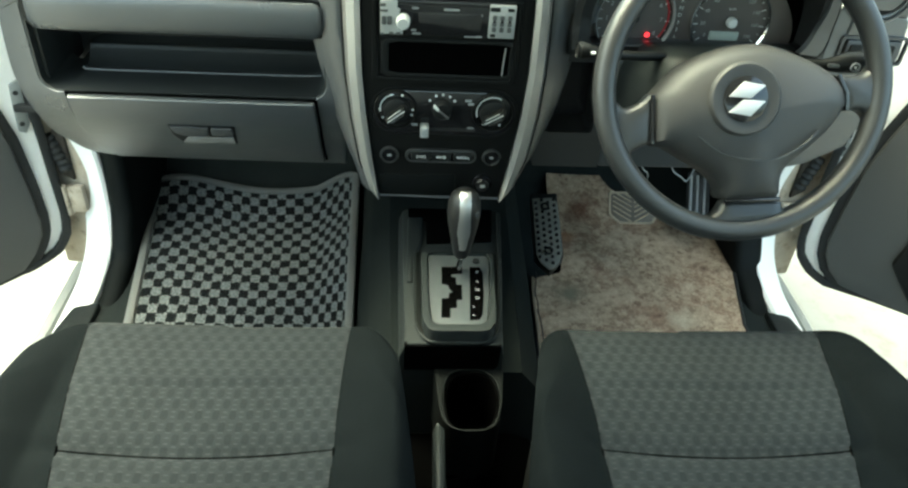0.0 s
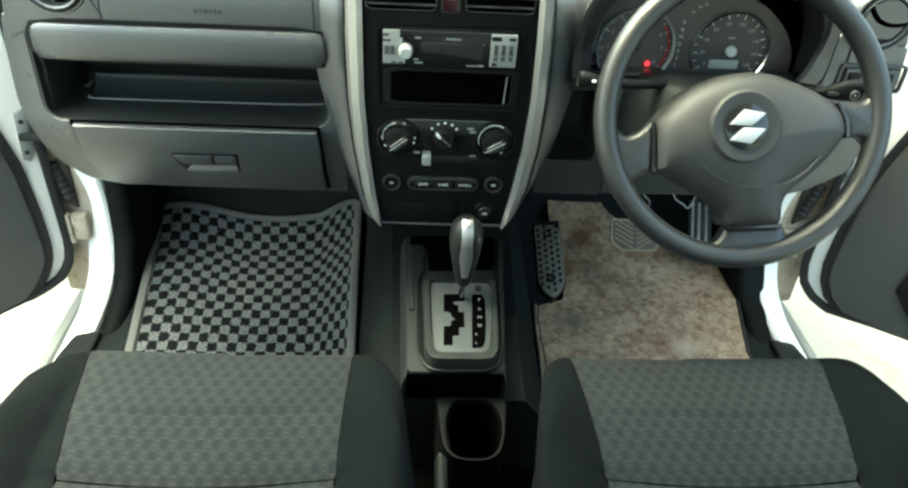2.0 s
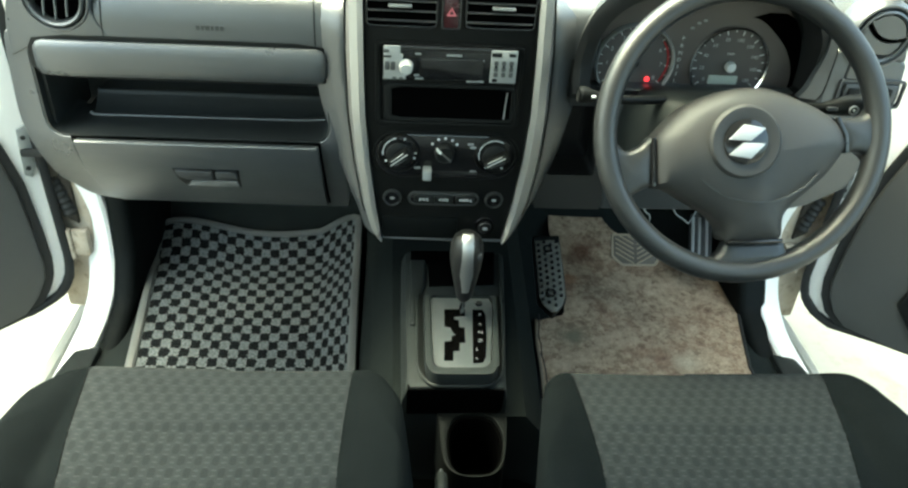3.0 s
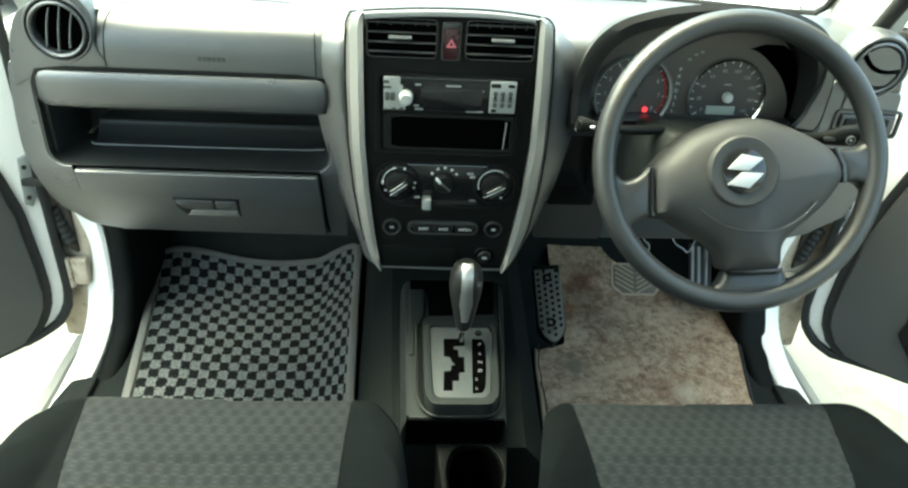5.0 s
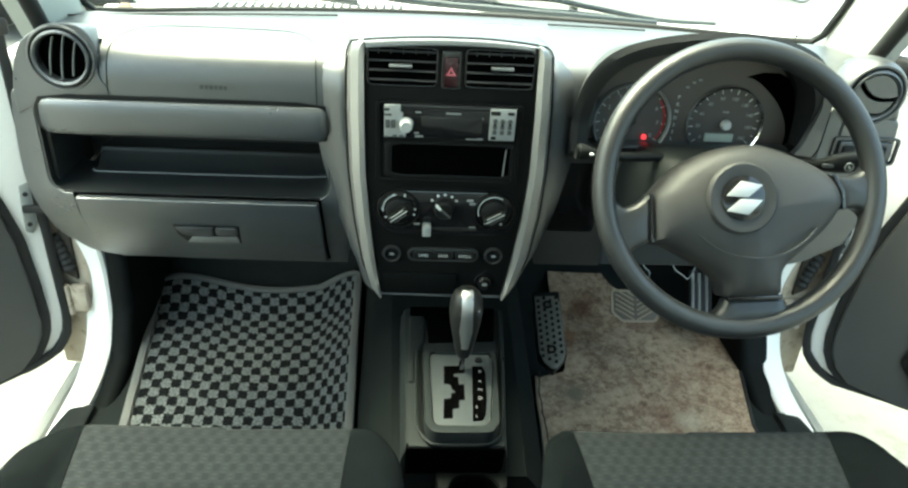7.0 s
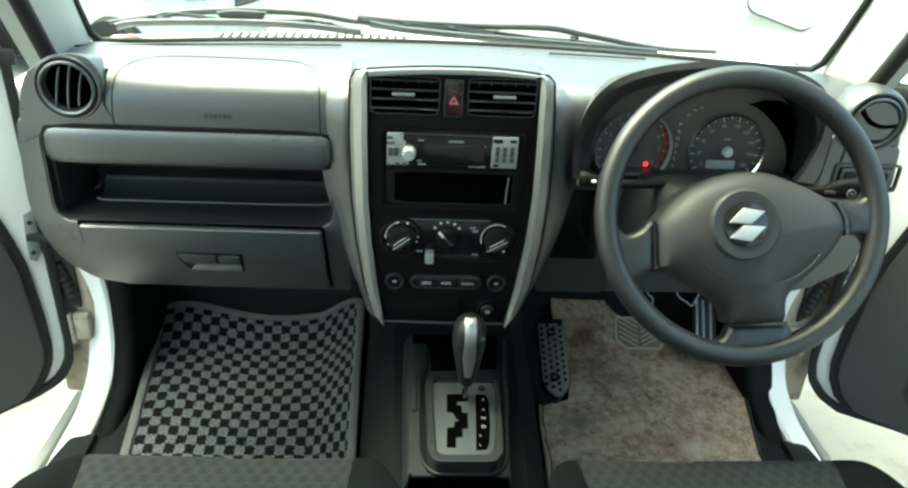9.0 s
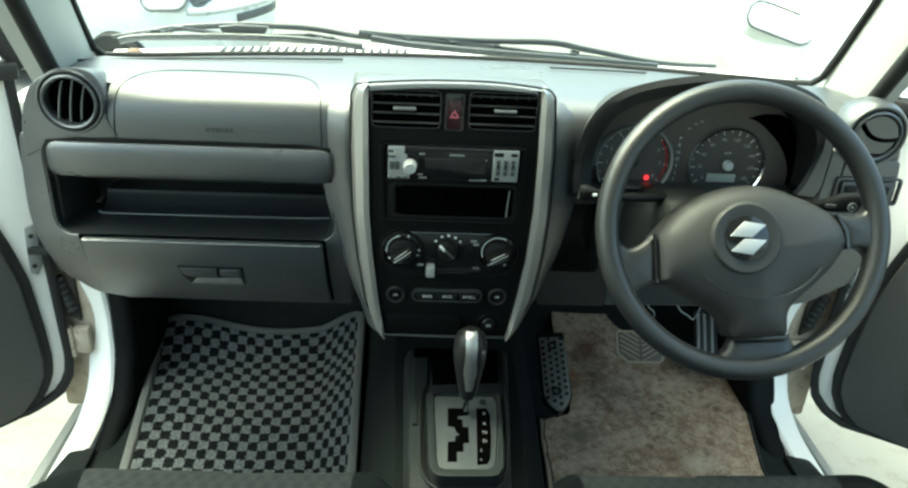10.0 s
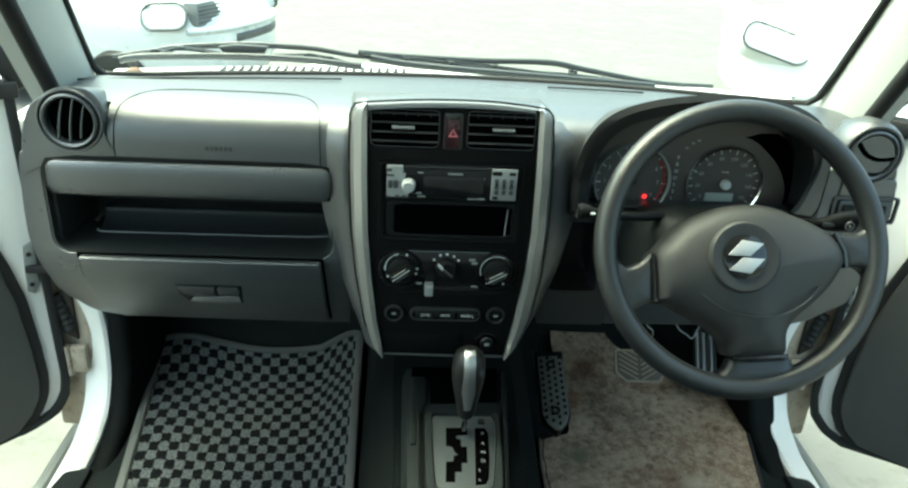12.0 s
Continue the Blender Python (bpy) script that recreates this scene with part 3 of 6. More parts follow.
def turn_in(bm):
    """Curves the passenger end of the dash away, along the camera's lines of sight."""
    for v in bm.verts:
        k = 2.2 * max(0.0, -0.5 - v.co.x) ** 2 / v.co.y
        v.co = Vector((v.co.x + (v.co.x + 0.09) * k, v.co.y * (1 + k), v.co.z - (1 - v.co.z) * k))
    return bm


def tuck(bm):
    """Rounds the lower dash away under its edge, along the camera's lines of sight."""
    for z in [0.492 - 0.012 * i for i in range(12)]:
        bmesh.ops.bisect_plane(bm, geom=bm.verts[:] + bm.edges[:] + bm.faces[:], plane_co=(0, 0, z), plane_no=(0, 0, 1))
    for v in bm.verts:
        d = max(0.0, 0.502 - v.co.z)
        v.co.y += 0.1 * d + 2.8 * d * d
        k = 3.0 * d * d / v.co.y
        v.co = Vector((v.co.x + (v.co.x + 0.09) * k, v.co.y * (1 + k), v.co.z - (1 - v.co.z) * k))
    return bm



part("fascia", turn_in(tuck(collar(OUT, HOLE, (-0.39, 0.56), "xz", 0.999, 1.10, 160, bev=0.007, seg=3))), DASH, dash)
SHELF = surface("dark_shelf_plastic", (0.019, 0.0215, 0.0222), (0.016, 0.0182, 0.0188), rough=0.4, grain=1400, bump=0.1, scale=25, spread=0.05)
# storage shelf behind the opening; a lining darkens its inner walls for shade
part("shelf_shade_lining", turn_in(collar(HOLE, rrect(-0.391, 0.572, 0.386, 0.137, 0.022), (-0.39, 0.56), "xz", 1.0005, 1.105, 128)), SHELF, dash)
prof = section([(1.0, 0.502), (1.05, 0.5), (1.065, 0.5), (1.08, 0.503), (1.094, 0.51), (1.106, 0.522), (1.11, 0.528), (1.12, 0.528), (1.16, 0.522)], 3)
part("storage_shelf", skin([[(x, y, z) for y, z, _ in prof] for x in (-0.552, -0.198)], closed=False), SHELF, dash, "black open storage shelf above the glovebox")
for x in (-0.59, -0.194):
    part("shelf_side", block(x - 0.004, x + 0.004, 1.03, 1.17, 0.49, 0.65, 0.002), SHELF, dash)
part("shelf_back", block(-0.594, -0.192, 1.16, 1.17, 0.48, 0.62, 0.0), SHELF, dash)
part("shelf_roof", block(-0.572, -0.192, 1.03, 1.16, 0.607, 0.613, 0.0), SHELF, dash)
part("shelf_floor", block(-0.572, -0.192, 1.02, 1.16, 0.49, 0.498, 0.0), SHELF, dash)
# pale lip colour paints the highlight along the shelf's edge
part("shelf_lip", sweep(glide([(-0.551, 1.07, 0.508), (-0.54, 1.07, 0.504), (-0.4, 1.07, 0.5035), (-0.21, 1.07, 0.506), (-0.202, 1.07, 0.518)], 4), 0.002, 10), surface("shelf_edge_highlight", (0.12, 0.125, 0.13), rough=0.35, bump=0.0), dash)
# grab handle across the top of the opening
rings = []
for i in range(25):
    x = -0.3865 - 0.1905 * math.cos(math.pi * i / 24)
    e = min(1.0, min(x + 0.577, -0.196 - x) / 0.014)
    s = 0.35 + 0.65 * math.sqrt(max(0.0, 1 - (1 - e) ** 2))
    rings.append([(x, 0.998 - 0.012 * s * math.cos(a) ** 0.5 if math.cos(a) > 0.001 else 1.03, 0.6185 + 0.0248 * s * math.copysign(abs(math.sin(a)) ** 0.85, math.sin(a))) for a in [2 * math.pi * k / 20 for k in range(20)]])
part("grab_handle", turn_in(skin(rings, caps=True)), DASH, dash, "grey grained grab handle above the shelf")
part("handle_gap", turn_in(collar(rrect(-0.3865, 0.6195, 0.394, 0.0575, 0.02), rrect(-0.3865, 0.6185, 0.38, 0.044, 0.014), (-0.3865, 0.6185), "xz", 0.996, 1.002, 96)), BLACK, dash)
# glovebox lid
LID = section([(-0.551, 0.501), (-0.5505, 0.487), (-0.5495, 0.4524), (-0.5438, 0.422), (-0.536, 0.389), (-0.522, 0.3705)], 3)
LID = [p[:2] for p in LID] + [(-0.208, 0.369), (-0.2088, 0.41), (-0.2095, 0.453), (-0.213, 0.5)]
part("lid_gap", tuck(prism([(a + (0.003 if a > -0.3 else -0.0055), b - 0.003 if b < 0.4 else b + 0.002) for a, b in LID], "xz", 0.9965, 1.0)), DARK, dash, smooth=False)
lid = part("glovebox_lid", tuck(prism(LID, "xz", 0.986, 0.9975, 0.005, 3)), DASH, dash, "grey grained glovebox lid, closed")
part("lid_lip", sweep([(-0.549, 0.9865, 0.4985), (-0.42, 0.9865, 0.4985), (-0.2165, 0.9865, 0.4985)], 0.0022, 8), DASH, lid)
part("latch_recess", tuck(prism([(-0.4243, 0.4567), (-0.3294, 0.456), (-0.3316, 0.4182), (-0.4088, 0.4174), (-0.4209, 0.437)], "xz", 0.9845, 0.988, 0.001)), BLACK, lid)
part("latch_handle", tuck(prism([(-0.4215, 0.4548), (-0.367, 0.4541), (-0.369, 0.4356), (-0.4057, 0.4363), (-0.4152, 0.4411)], "xz", 0.981, 0.987, 0.002)), DASH_SMOOTH, lid)
part("latch_lock", tuck(prism(rrect(-0.3485, 0.446, 0.031, 0.0155, 0.004), "xz", 0.9805, 0.987, 0.002)), DASH_SMOOTH, lid)
part("latch_scoop", tuck(prism([(-0.4, 0.4335), (-0.3346, 0.4349), (-0.333, 0.42), (-0.4094, 0.42)], "xz", 0.982, 0.986, 0.0015)), surface("worn_latch_grey", (0.2, 0.2, 0.2), (0.11, 0.11, 0.11), rough=0.5, scale=200), lid, "pale worn lip of the latch")
# airbag cover, a shallow panel with a fine joint
FRONT = [(0.9975, 0.645), (0.998, 0.662), (1.0, 0.679), (1.007, 0.6965), (1.024, 0.711), (1.05, 0.7175), (1.075, 0.7195), (1.09, 0.72)]
LEFT = [(x, y - 0.0004, z + 0.0002) for x, (y, z) in zip((-0.484, -0.484, -0.483, -0.482, -0.479, -0.47, -0.452), FRONT)]
RIGHT = [(x, y - 0.0004, z + 0.0002) for x, (y, z) in zip((-0.211, -0.211, -0.2115, -0.212, -0.214, -0.222, -0.24), FRONT)]
part("airbag_joint", sweep(glide(LEFT + [(-0.42, 1.087, 0.7203), (-0.35, 1.09, 0.7203), (-0.27, 1.087, 0.7203)] + RIGHT[::-1], 4), 0.0007, 6), BLACK, dash, "fine joint round the airbag cover")
for line in ([(-0.576, 1.134), (-0.45, 1.172), (-0.33, 1.2), (-0.201, 1.222)], [(0.131, 1.226), (0.21, 1.222), (0.286, 1.214)]):
    part("defroster_slit", sweep([(x, y, 0.7135 + 0.0045 * (1.222 - y) / 0.09 - 0.012 * max(0.0, -0.5 - x)) for x, y in line], 0.0025, 6, flat=0.6), BLACK, dash)
for k, w in enumerate((0.005, 0.004, 0.006, 0.004, 0.005, 0.005)):
    part("airbag_mark", prism(rrect(-0.3615 + 0.0062 * k, 0.6645, w, 0.006, 0.001), "xz", 0.9972, 1.01, 0.0), LOUVRE, dash)


# rounded dash ends round the side vents
end = [(0.53, 0.658), (0.53, 0.722), (0.55, 0.73), (0.573, 0.727), (0.59, 0.708), (0.602, 0.678), (0.6085, 0.65)]
part("dash_end", prism(end, "xz", 0.997, 1.06, 0.009, 3), DASH, dash)
end = [(-0.559, 0.643), (-0.598, 0.622), (-0.606, 0.617), (-0.606, 0.64), (-0.6035, 0.663), (-0.5965, 0.69), (-0.587, 0.711), (-0.576, 0.7215), (-0.5595, 0.732), (-0.5438, 0.7387), (-0.5289, 0.7415), (-0.508, 0.738), (-0.4965, 0.7265), (-0.4905, 0.712), (-0.4905, 0.697), (-0.4935, 0.682), (-0.488, 0.662), (-0.478, 0.648)]
end = [p[:2] for p in section(end + end[:1], 3)[:-1]]
bm = collar(end, circle(-0.5357, 0.6962, 0.0398, 48), (-0.5357, 0.6962), "xz", 0.9972, 1.07, 120, bev=0.006, seg=4)
for v in bm.verts:
    if v.co.y > 1.03:
        v.co.x, v.co.z = -0.5357 + (v.co.x + 0.5357) * 0.72, 0.675 + (v.co.z - 0.675) * 0.72
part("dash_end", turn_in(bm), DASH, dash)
# round side vents
def side_vent(x, y, z, shut, k, lip):
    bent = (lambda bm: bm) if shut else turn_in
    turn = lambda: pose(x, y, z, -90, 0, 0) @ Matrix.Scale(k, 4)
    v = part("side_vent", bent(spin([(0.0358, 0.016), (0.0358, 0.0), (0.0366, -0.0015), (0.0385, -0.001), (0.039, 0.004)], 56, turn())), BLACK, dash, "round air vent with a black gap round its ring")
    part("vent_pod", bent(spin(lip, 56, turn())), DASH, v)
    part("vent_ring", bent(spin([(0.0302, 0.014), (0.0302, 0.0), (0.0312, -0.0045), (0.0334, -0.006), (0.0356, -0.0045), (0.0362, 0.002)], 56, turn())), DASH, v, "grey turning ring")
    # shallow near-black disc paints the shade inside the duct
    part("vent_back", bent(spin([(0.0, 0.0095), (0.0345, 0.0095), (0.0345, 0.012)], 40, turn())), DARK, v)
    if shut:
        lean = Matrix.Translation((x, y, z)) @ pose(0, 0, 0, 0, 20, 0)
        for lo, hi, bow, dy in ((0.012, 0.034, 0.012, -0.002), (-0.0135, 0.0035, 0.010, 0.0), (-0.034, -0.0225, 0.006, 0.002)):
            loop_t, loop_b = [], []
            for k in range(17):
                u = -0.0288 + 0.0576 * k / 16
                lim = math.sqrt(max(0.0, 0.0291 ** 2 - u * u))
                drop = bow * (1 - (u / 0.0288) ** 2)
                t, b = min(lim, hi - (drop if hi < 0.02 else 0)), max(-lim, lo - drop)
                loop_t.append((u, max(t, b + 0.0003)))
                loop_b.append((u, min(b, t - 0.0003) if t > b else b))
            part("vent_blade", prism(loop_t + loop_b[::-1], "xz", -0.002 + dy, 0.004 + dy, 0.0, m=lean), DASH, v)
    else:
        for k in (-1, 0, 1):
            u = k * 0.0145 + 0.001
            hgt = math.sqrt(0.0293 ** 2 - u * u)
            pts = [(x + u - 0.0016 * (1 - (s / 4) ** 2) + 0.0058 * s / 4, y + 0.003, z + hgt * s / 4) for s in range(-4, 5)]
            part("vent_blade", bent(sweep(pts, 0.0006, 6, flat=5.0, up=(0, 1, 0))), GREYPRINT, v)
    return v


side_vent(-0.5357, 0.998, 0.6962, False, 1.02, [(0.0382, -0.001), (0.0392, -0.0035), (0.041, -0.0035), (0.0425, -0.0008), (0.0432, 0.004)])
side_vent(0.551, 0.987, 0.6933, True, 1.0, [(0.0382, -0.001), (0.04, -0.0035), (0.0425, -0.0035), (0.0455, 0.0005), (0.0475, 0.008), (0.048, 0.02), (0.045, 0.04), (0.03, 0.06)])

# ---- centre stack ----
stack = thing("centre_stack", (-0.035, 1.0, 0.36), "black centre stack framed by silver trim, with vents and controls", "centre stack")
Y = 0.97


def frame_x(z, side, inner):
    """The silver frame's edge at a height."""
    if side < 0:
        pts = ((0.36, -0.133, -0.1205), (0.418, -0.149, -0.13), (0.49, -0.1604, -0.1385), (0.56, -0.167, -0.1442), (0.645, -0.1692, -0.1458), (0.75, -0.1683, -0.1462))
    else:
        pts = ((0.36, 0.071, 0.06), (0.424, 0.095, 0.0705), (0.498, 0.1055, 0.079), (0.568, 0.1078, 0.083), (0.655, 0.1045, 0.0813), (0.75, 0.0975, 0.077))
    for a, b in zip(pts, pts[1:]):
        if a[0] <= z <= b[0]:
            t = (z - a[0]) / (b[0] - a[0])
            return (a[1] + (b[1] - a[1]) * t, a[2] + (b[2] - a[2]) * t)[1 if inner else 0]
    return pts[-1][2 if inner else 1]


ZS = [0.36 + 0.375 * i / 26 for i in range(27)]
body = [(frame_x(z, -1, True), z) for z in ZS if z < 0.727] + [(-0.14, 0.737), (-0.097, 0.7415), (-0.038, 0.744), (0.023, 0.744), (0.068, 0.74)] + [(frame_x(z, 1, True), z) for z in ZS[::-1] if z < 0.727]
part("panel", prism(body, "xz", Y, Y + 0.022, 0.003), PANEL, stack)
for side in (-1, 1):
    rings = []
    crown = 0.7435 if side < 0 else 0.7445
    for z in [q for q in ZS if q < 0.714] + [0.718, 0.723, 0.728, 0.733, 0.737, 0.74, 0.742, crown]:
        o, i = frame_x(min(z, 0.715), side, False), frame_x(min(z, 0.715), side, True)
        if z > 0.717:
            o = i + (o - i) * math.sqrt(max(0.04, 1 - ((z - 0.717) / (crown - 0.7165)) ** 2))
        if z < 0.372:
            o = i + (o - i) * math.sqrt(max(0.05, 1 - ((0.372 - z) / 0.0122) ** 2))
        y0 = Y - 0.010
        rings.append([(i, Y + 0.01, z), (i, y0 + 0.004, z), (i + (o - i) * 0.3, y0, z), (i + (o - i) * 0.75, y0 + 0.004, z), (o, y0 + 0.018, z), (o, Y + 0.022, z)])
    part("silver_trim", skin(rings, caps=True), SILVER, stack, "silver painted side trim")
    rings = []
    spine = [(1.0, q, 0.0, 1.0) for q in ZS if q < 0.655] + [(1.0, 0.662, 0.05, 1.0), (1.0015, 0.679, 0.15, 1.0), (1.007, 0.6965, 0.5, 0.75), (1.024, 0.711, 1.1, 0.35), (1.05, 0.7175, 1.4, 0.05), (1.09, 0.718, 1.55, 0.0)]
    for yb, zb, lean, k in spine:
        o = frame_x(min(zb, 0.7), side, False)
        w = 0.35 + 0.65 * max(0.0, min(1.0, (zb - 0.4) / 0.2))
        row = []
        for dx, h in ((-0.004, 0.014), (0.004, 0.017), (0.012, 0.0145), (0.024, 0.0075), (0.036, 0.0005), (0.045, -0.006), (0.045, -0.05), (-0.004, -0.05)):
            h = h * k - 0.005 * (1 - k) if h > 0 else h
            row.append((o + side * dx * (w if dx > 0 else 1), yb - h * math.cos(lean), zb + h * math.sin(lean)))
        rings.append(row)
    part("cheek", skin(rings, caps=True), DASH, stack, "grey plastic cheek beside the trim")
top = glide([(-0.1675, 0.727, 0), (-0.163, 0.737, 0), (-0.154, 0.7422, 0), (-0.0918, 0.748, 0), (-0.035, 0.7503, 0), (0.022, 0.7498, 0), (0.08, 0.7445, 0), (0.0925, 0.7393, 0), (0.0978, 0.7315, 0)], 5)
rings = []
for p in [q for q in top if -0.1475 < q.x < 0.0785]:
    low = 0.7422 - 0.006 * abs((p.x + 0.01) / 0.12) ** 2
    rings.append([(p.x, Y + 0.004, low), (p.x, Y - 0.004, low), (p.x, Y - 0.0062, low + 0.001), (p.x, Y - 0.0058, p.y - 0.0032), (p.x, Y - 0.0046, p.y - 0.0014), (p.x, Y - 0.001, p.y - 0.0006), (p.x, Y + 0.006, p.y - 0.003)])
part("top_trim", skin(rings, caps=True), TOPBAND, stack, "grey silver band over the vents")
# grey brow that runs from the frame back into the dash top
rings = []
for p in top:
    rings.append([(p.x, Y + 0.004, p.y - 0.004), (p.x * 1.004, Y + 0.012, p.y - 0.0015), (p.x * 1.012, Y + 0.04, p.y - 0.0025), (p.x * 1.03, Y + 0.09, 0.72 + (p.y - 0.72) * 0.55), (p.x * 1.05, Y + 0.16, 0.718), (p.x * 1.06, Y + 0.2, 0.708)])
part("brow", skin(rings, closed=False), DASH, stack, "grey plastic brow behind the frame")
# dark joint between the silver frame and the grey dash
joint = [(frame_x(z, -1, False) - 0.0012, Y + 0.0085, z) for z in ZS if 0.4 < z < 0.712]
joint += [(p.x * 1.004 - 0.0002, Y + 0.003, p.y + 0.0004) for p in top]
joint += [(frame_x(z, 1, False) + 0.0012, Y + 0.0085, z) for z in ZS[::-1] if 0.4 < z < 0.712]
part("trim_joint", sweep(joint, 0.0014, 6), BLACK, stack, "dark joint round the silver frame")


# louvred vents
def centre_vent(x0, x1, z0, z1, tab):
    cx, cz, w, h = (x0 + x1) / 2, (z0 + z1) / 2, x1 - x0, z1 - z0
    v = part("centre_vent", collar(rrect(cx, cz, w, h, 0.006), rrect(cx, cz, w - 0.006, h - 0.006, 0.004), (cx, cz), "xz", Y - 0.004, Y + 0.004, 64, bev=0.001), GLOSS, stack, "black louvred air vent")
    # near-black sheet paints the duct's shade in front of the panel
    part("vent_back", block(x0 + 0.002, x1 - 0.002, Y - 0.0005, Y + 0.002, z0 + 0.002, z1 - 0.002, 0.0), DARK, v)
    for k in range(4):
        z = z0 + h * (k + 0.62) / 4.25
        part("louvre", prism([(Y - 0.0042, z + 0.0004), (Y - 0.0036, z + 0.0012), (Y + 0.0005, z + 0.0026), (Y + 0.0005, z + 0.0016)], "yz", x0 + 0.003, x1 - 0.003), LOUVRE, v)
    for k in range(5):
        x = x0 + w * (k + 0.8) / 5.6
        # vanes darkened in colour as if deep-set, their tips left lighter
        part("vane", block(x - 0.0006, x + 0.0006, Y - 0.0004, Y + 0.001, z0 + 0.003, z1 - 0.003, 0.0), VANE, v)
    for k in range(5):
        x = x0 + w * (k + 0.95) / 5.8
        part("vane_tip", block(x - 0.0006, x + 0.0006, Y - 0.003, Y, z1 - 0.0105, z1 - 0.0045, 0.0), LOUVRE, v)
    part("vent_tab", block(tab - 0.0148, tab + 0.0148, Y - 0.008, Y - 0.001, cz - 0.0003, cz + 0.0041, 0.0014), SILVER, v, "small silver vent slider")


centre_vent(-0.1425, -0.0505, 0.6855, 0.7385, -0.099)
centre_vent(-0.0165, 0.0755, 0.6865, 0.7395, 0.0325)
hz = part("hazard_switch", prism(rrect(-0.0338, 0.7105, 0.026, 0.052, 0.003), "xz", Y - 0.004, Y + 0.01, 0.002), GLOSS, stack, "hazard switch with a red lens")
part("hazard_rim", collar(rrect(-0.0338, 0.7105, 0.0235, 0.049, 0.003), rrect(-0.0338, 0.7105, 0.0215, 0.047, 0.0025), (-0.0338, 0.7085), "xz", Y - 0.0048, Y - 0.002, 64), LOUVRE, hz)
part("hazard_lens", prism(rrect(-0.0338, 0.7075, 0.0185, 0.039, 0.002), "xz", Y - 0.0055, Y, 0.0008), HAZARD, hz)
part("hazard_triangle", collar([(-0.0403, 0.7035), (-0.0273, 0.7035), (-0.0338, 0.7145)], [(-0.0372, 0.7054), (-0.0304, 0.7054), (-0.0338, 0.7112)], (-0.0338, 0.707), "xz", Y - 0.0062, Y - 0.005, 48), HAZARDMARK, hz)

# radio with the empty slot under it
part("radio_bezel", collar(rrect(-0.0325, 0.608, 0.196, 0.119, 0.005), rrect(-0.0325, 0.609, 0.181, 0.106, 0.003), (-0.0325, 0.608), "xz", Y - 0.004, Y + 0.004, 96, bev=0.0015), PANEL, stack)
radio = thing("car_radio", (-0.033, Y - 0.002, 0.613), "single-slot car radio with silver ends in the centre stack", "radio")
RZ = Matrix.Translation((0, 0, 0.0042))
part("radio_face", prism(rrect(-0.0322, 0.638, 0.175, 0.0462, 0.002), "xz", Y - 0.012, Y + 0.006, 0.002, m=RZ), GLOSS, radio)
left = part("radio_end", prism([(-0.119, 0.616), (-0.09, 0.616), (-0.09, 0.6225), (-0.094, 0.6225), (-0.094, 0.65), (-0.0975, 0.65), (-0.0975, 0.6605), (-0.119, 0.6605)], "xz", Y - 0.0145, Y, 0.0012, m=RZ), RADIOSILVER, radio, "silver radio end with small keys")
right = part("radio_end", prism([(0.0205, 0.6155), (0.0548, 0.6155), (0.0548, 0.6595), (0.0205, 0.6595)], "xz", Y - 0.0145, Y, 0.0012, m=RZ), RADIOSILVER, radio, "silver radio end with small keys")
for a, b, w, h in ((-0.116, 0.6545, 0.008, 0.004), (-0.114, 0.647, 0.010, 0.003), (-0.1145, 0.6345, 0.006, 0.011), (-0.107, 0.6345, 0.006, 0.011), (-0.105, 0.6175, 0.006, 0.0035), (-0.096, 0.6175, 0.006, 0.0035), (-0.117, 0.6165, 0.005, 0.0025)):
    part("key", prism(rrect(a, b, w, h, 0.0012), "xz", Y - 0.016, Y - 0.012, 0.0004, m=RZ), KEYGREY, left)
for a in (0.0275, 0.0375, 0.0475):
    for b in (0.643, 0.635, 0.6275):
        part("key", prism(rrect(a, b, 0.0055, 0.0062, 0.0012), "xz", Y - 0.016, Y - 0.012, 0.0004, m=RZ), KEYGREY, right)
    part("key", prism(rrect(a, 0.6385, 0.003, 0.003, 0.001), "xz", Y - 0.0165, Y - 0.012, 0.0003, m=RZ), GLOSS, right)
for a, b, w, h in ((0.0275, 0.654, 0.013, 0.0055), (0.048, 0.654, 0.009, 0.004), (0.0265, 0.6195, 0.007, 0.004)):
    part("key", prism(rrect(a, b, w, h, 0.0015), "xz", Y - 0.016, Y - 0.012, 0.0004, m=RZ), BLACK, right)
part("radio_knob", spin([(0.0, -0.014), (0.0068, -0.014), (0.0083, -0.012), (0.0092, 0.0), (0.0092, 0.004)], 32, pose(-0.09, Y - 0.013, 0.6387, -90, 0, 0)), surface("pale_knob", (0.42, 0.43, 0.42), rough=0.35, bump=0.0), radio, "pale round volume knob")
part("knob_ring", spin([(0.0095, -0.001), (0.012, -0.002), (0.0132, 0.0), (0.0132, 0.004)], 32, pose(-0.09, Y - 0.0125, 0.6387, -90, 0, 0)), GLOSS, radio)
part("display", prism(rrect(-0.03, 0.633, 0.082, 0.026, 0.002), "xz", Y - 0.013, Y - 0.01, 0.0005, m=RZ), GLOSS, radio, "dark unlit display")
part("disc_slot", prism(rrect(-0.04, 0.6565, 0.125, 0.0035, 0.001), "xz", Y - 0.0127, Y - 0.01, 0.0, m=RZ), surface("slot_black", (0.003, 0.003, 0.003), rough=0.8, bump=0.0), radio)
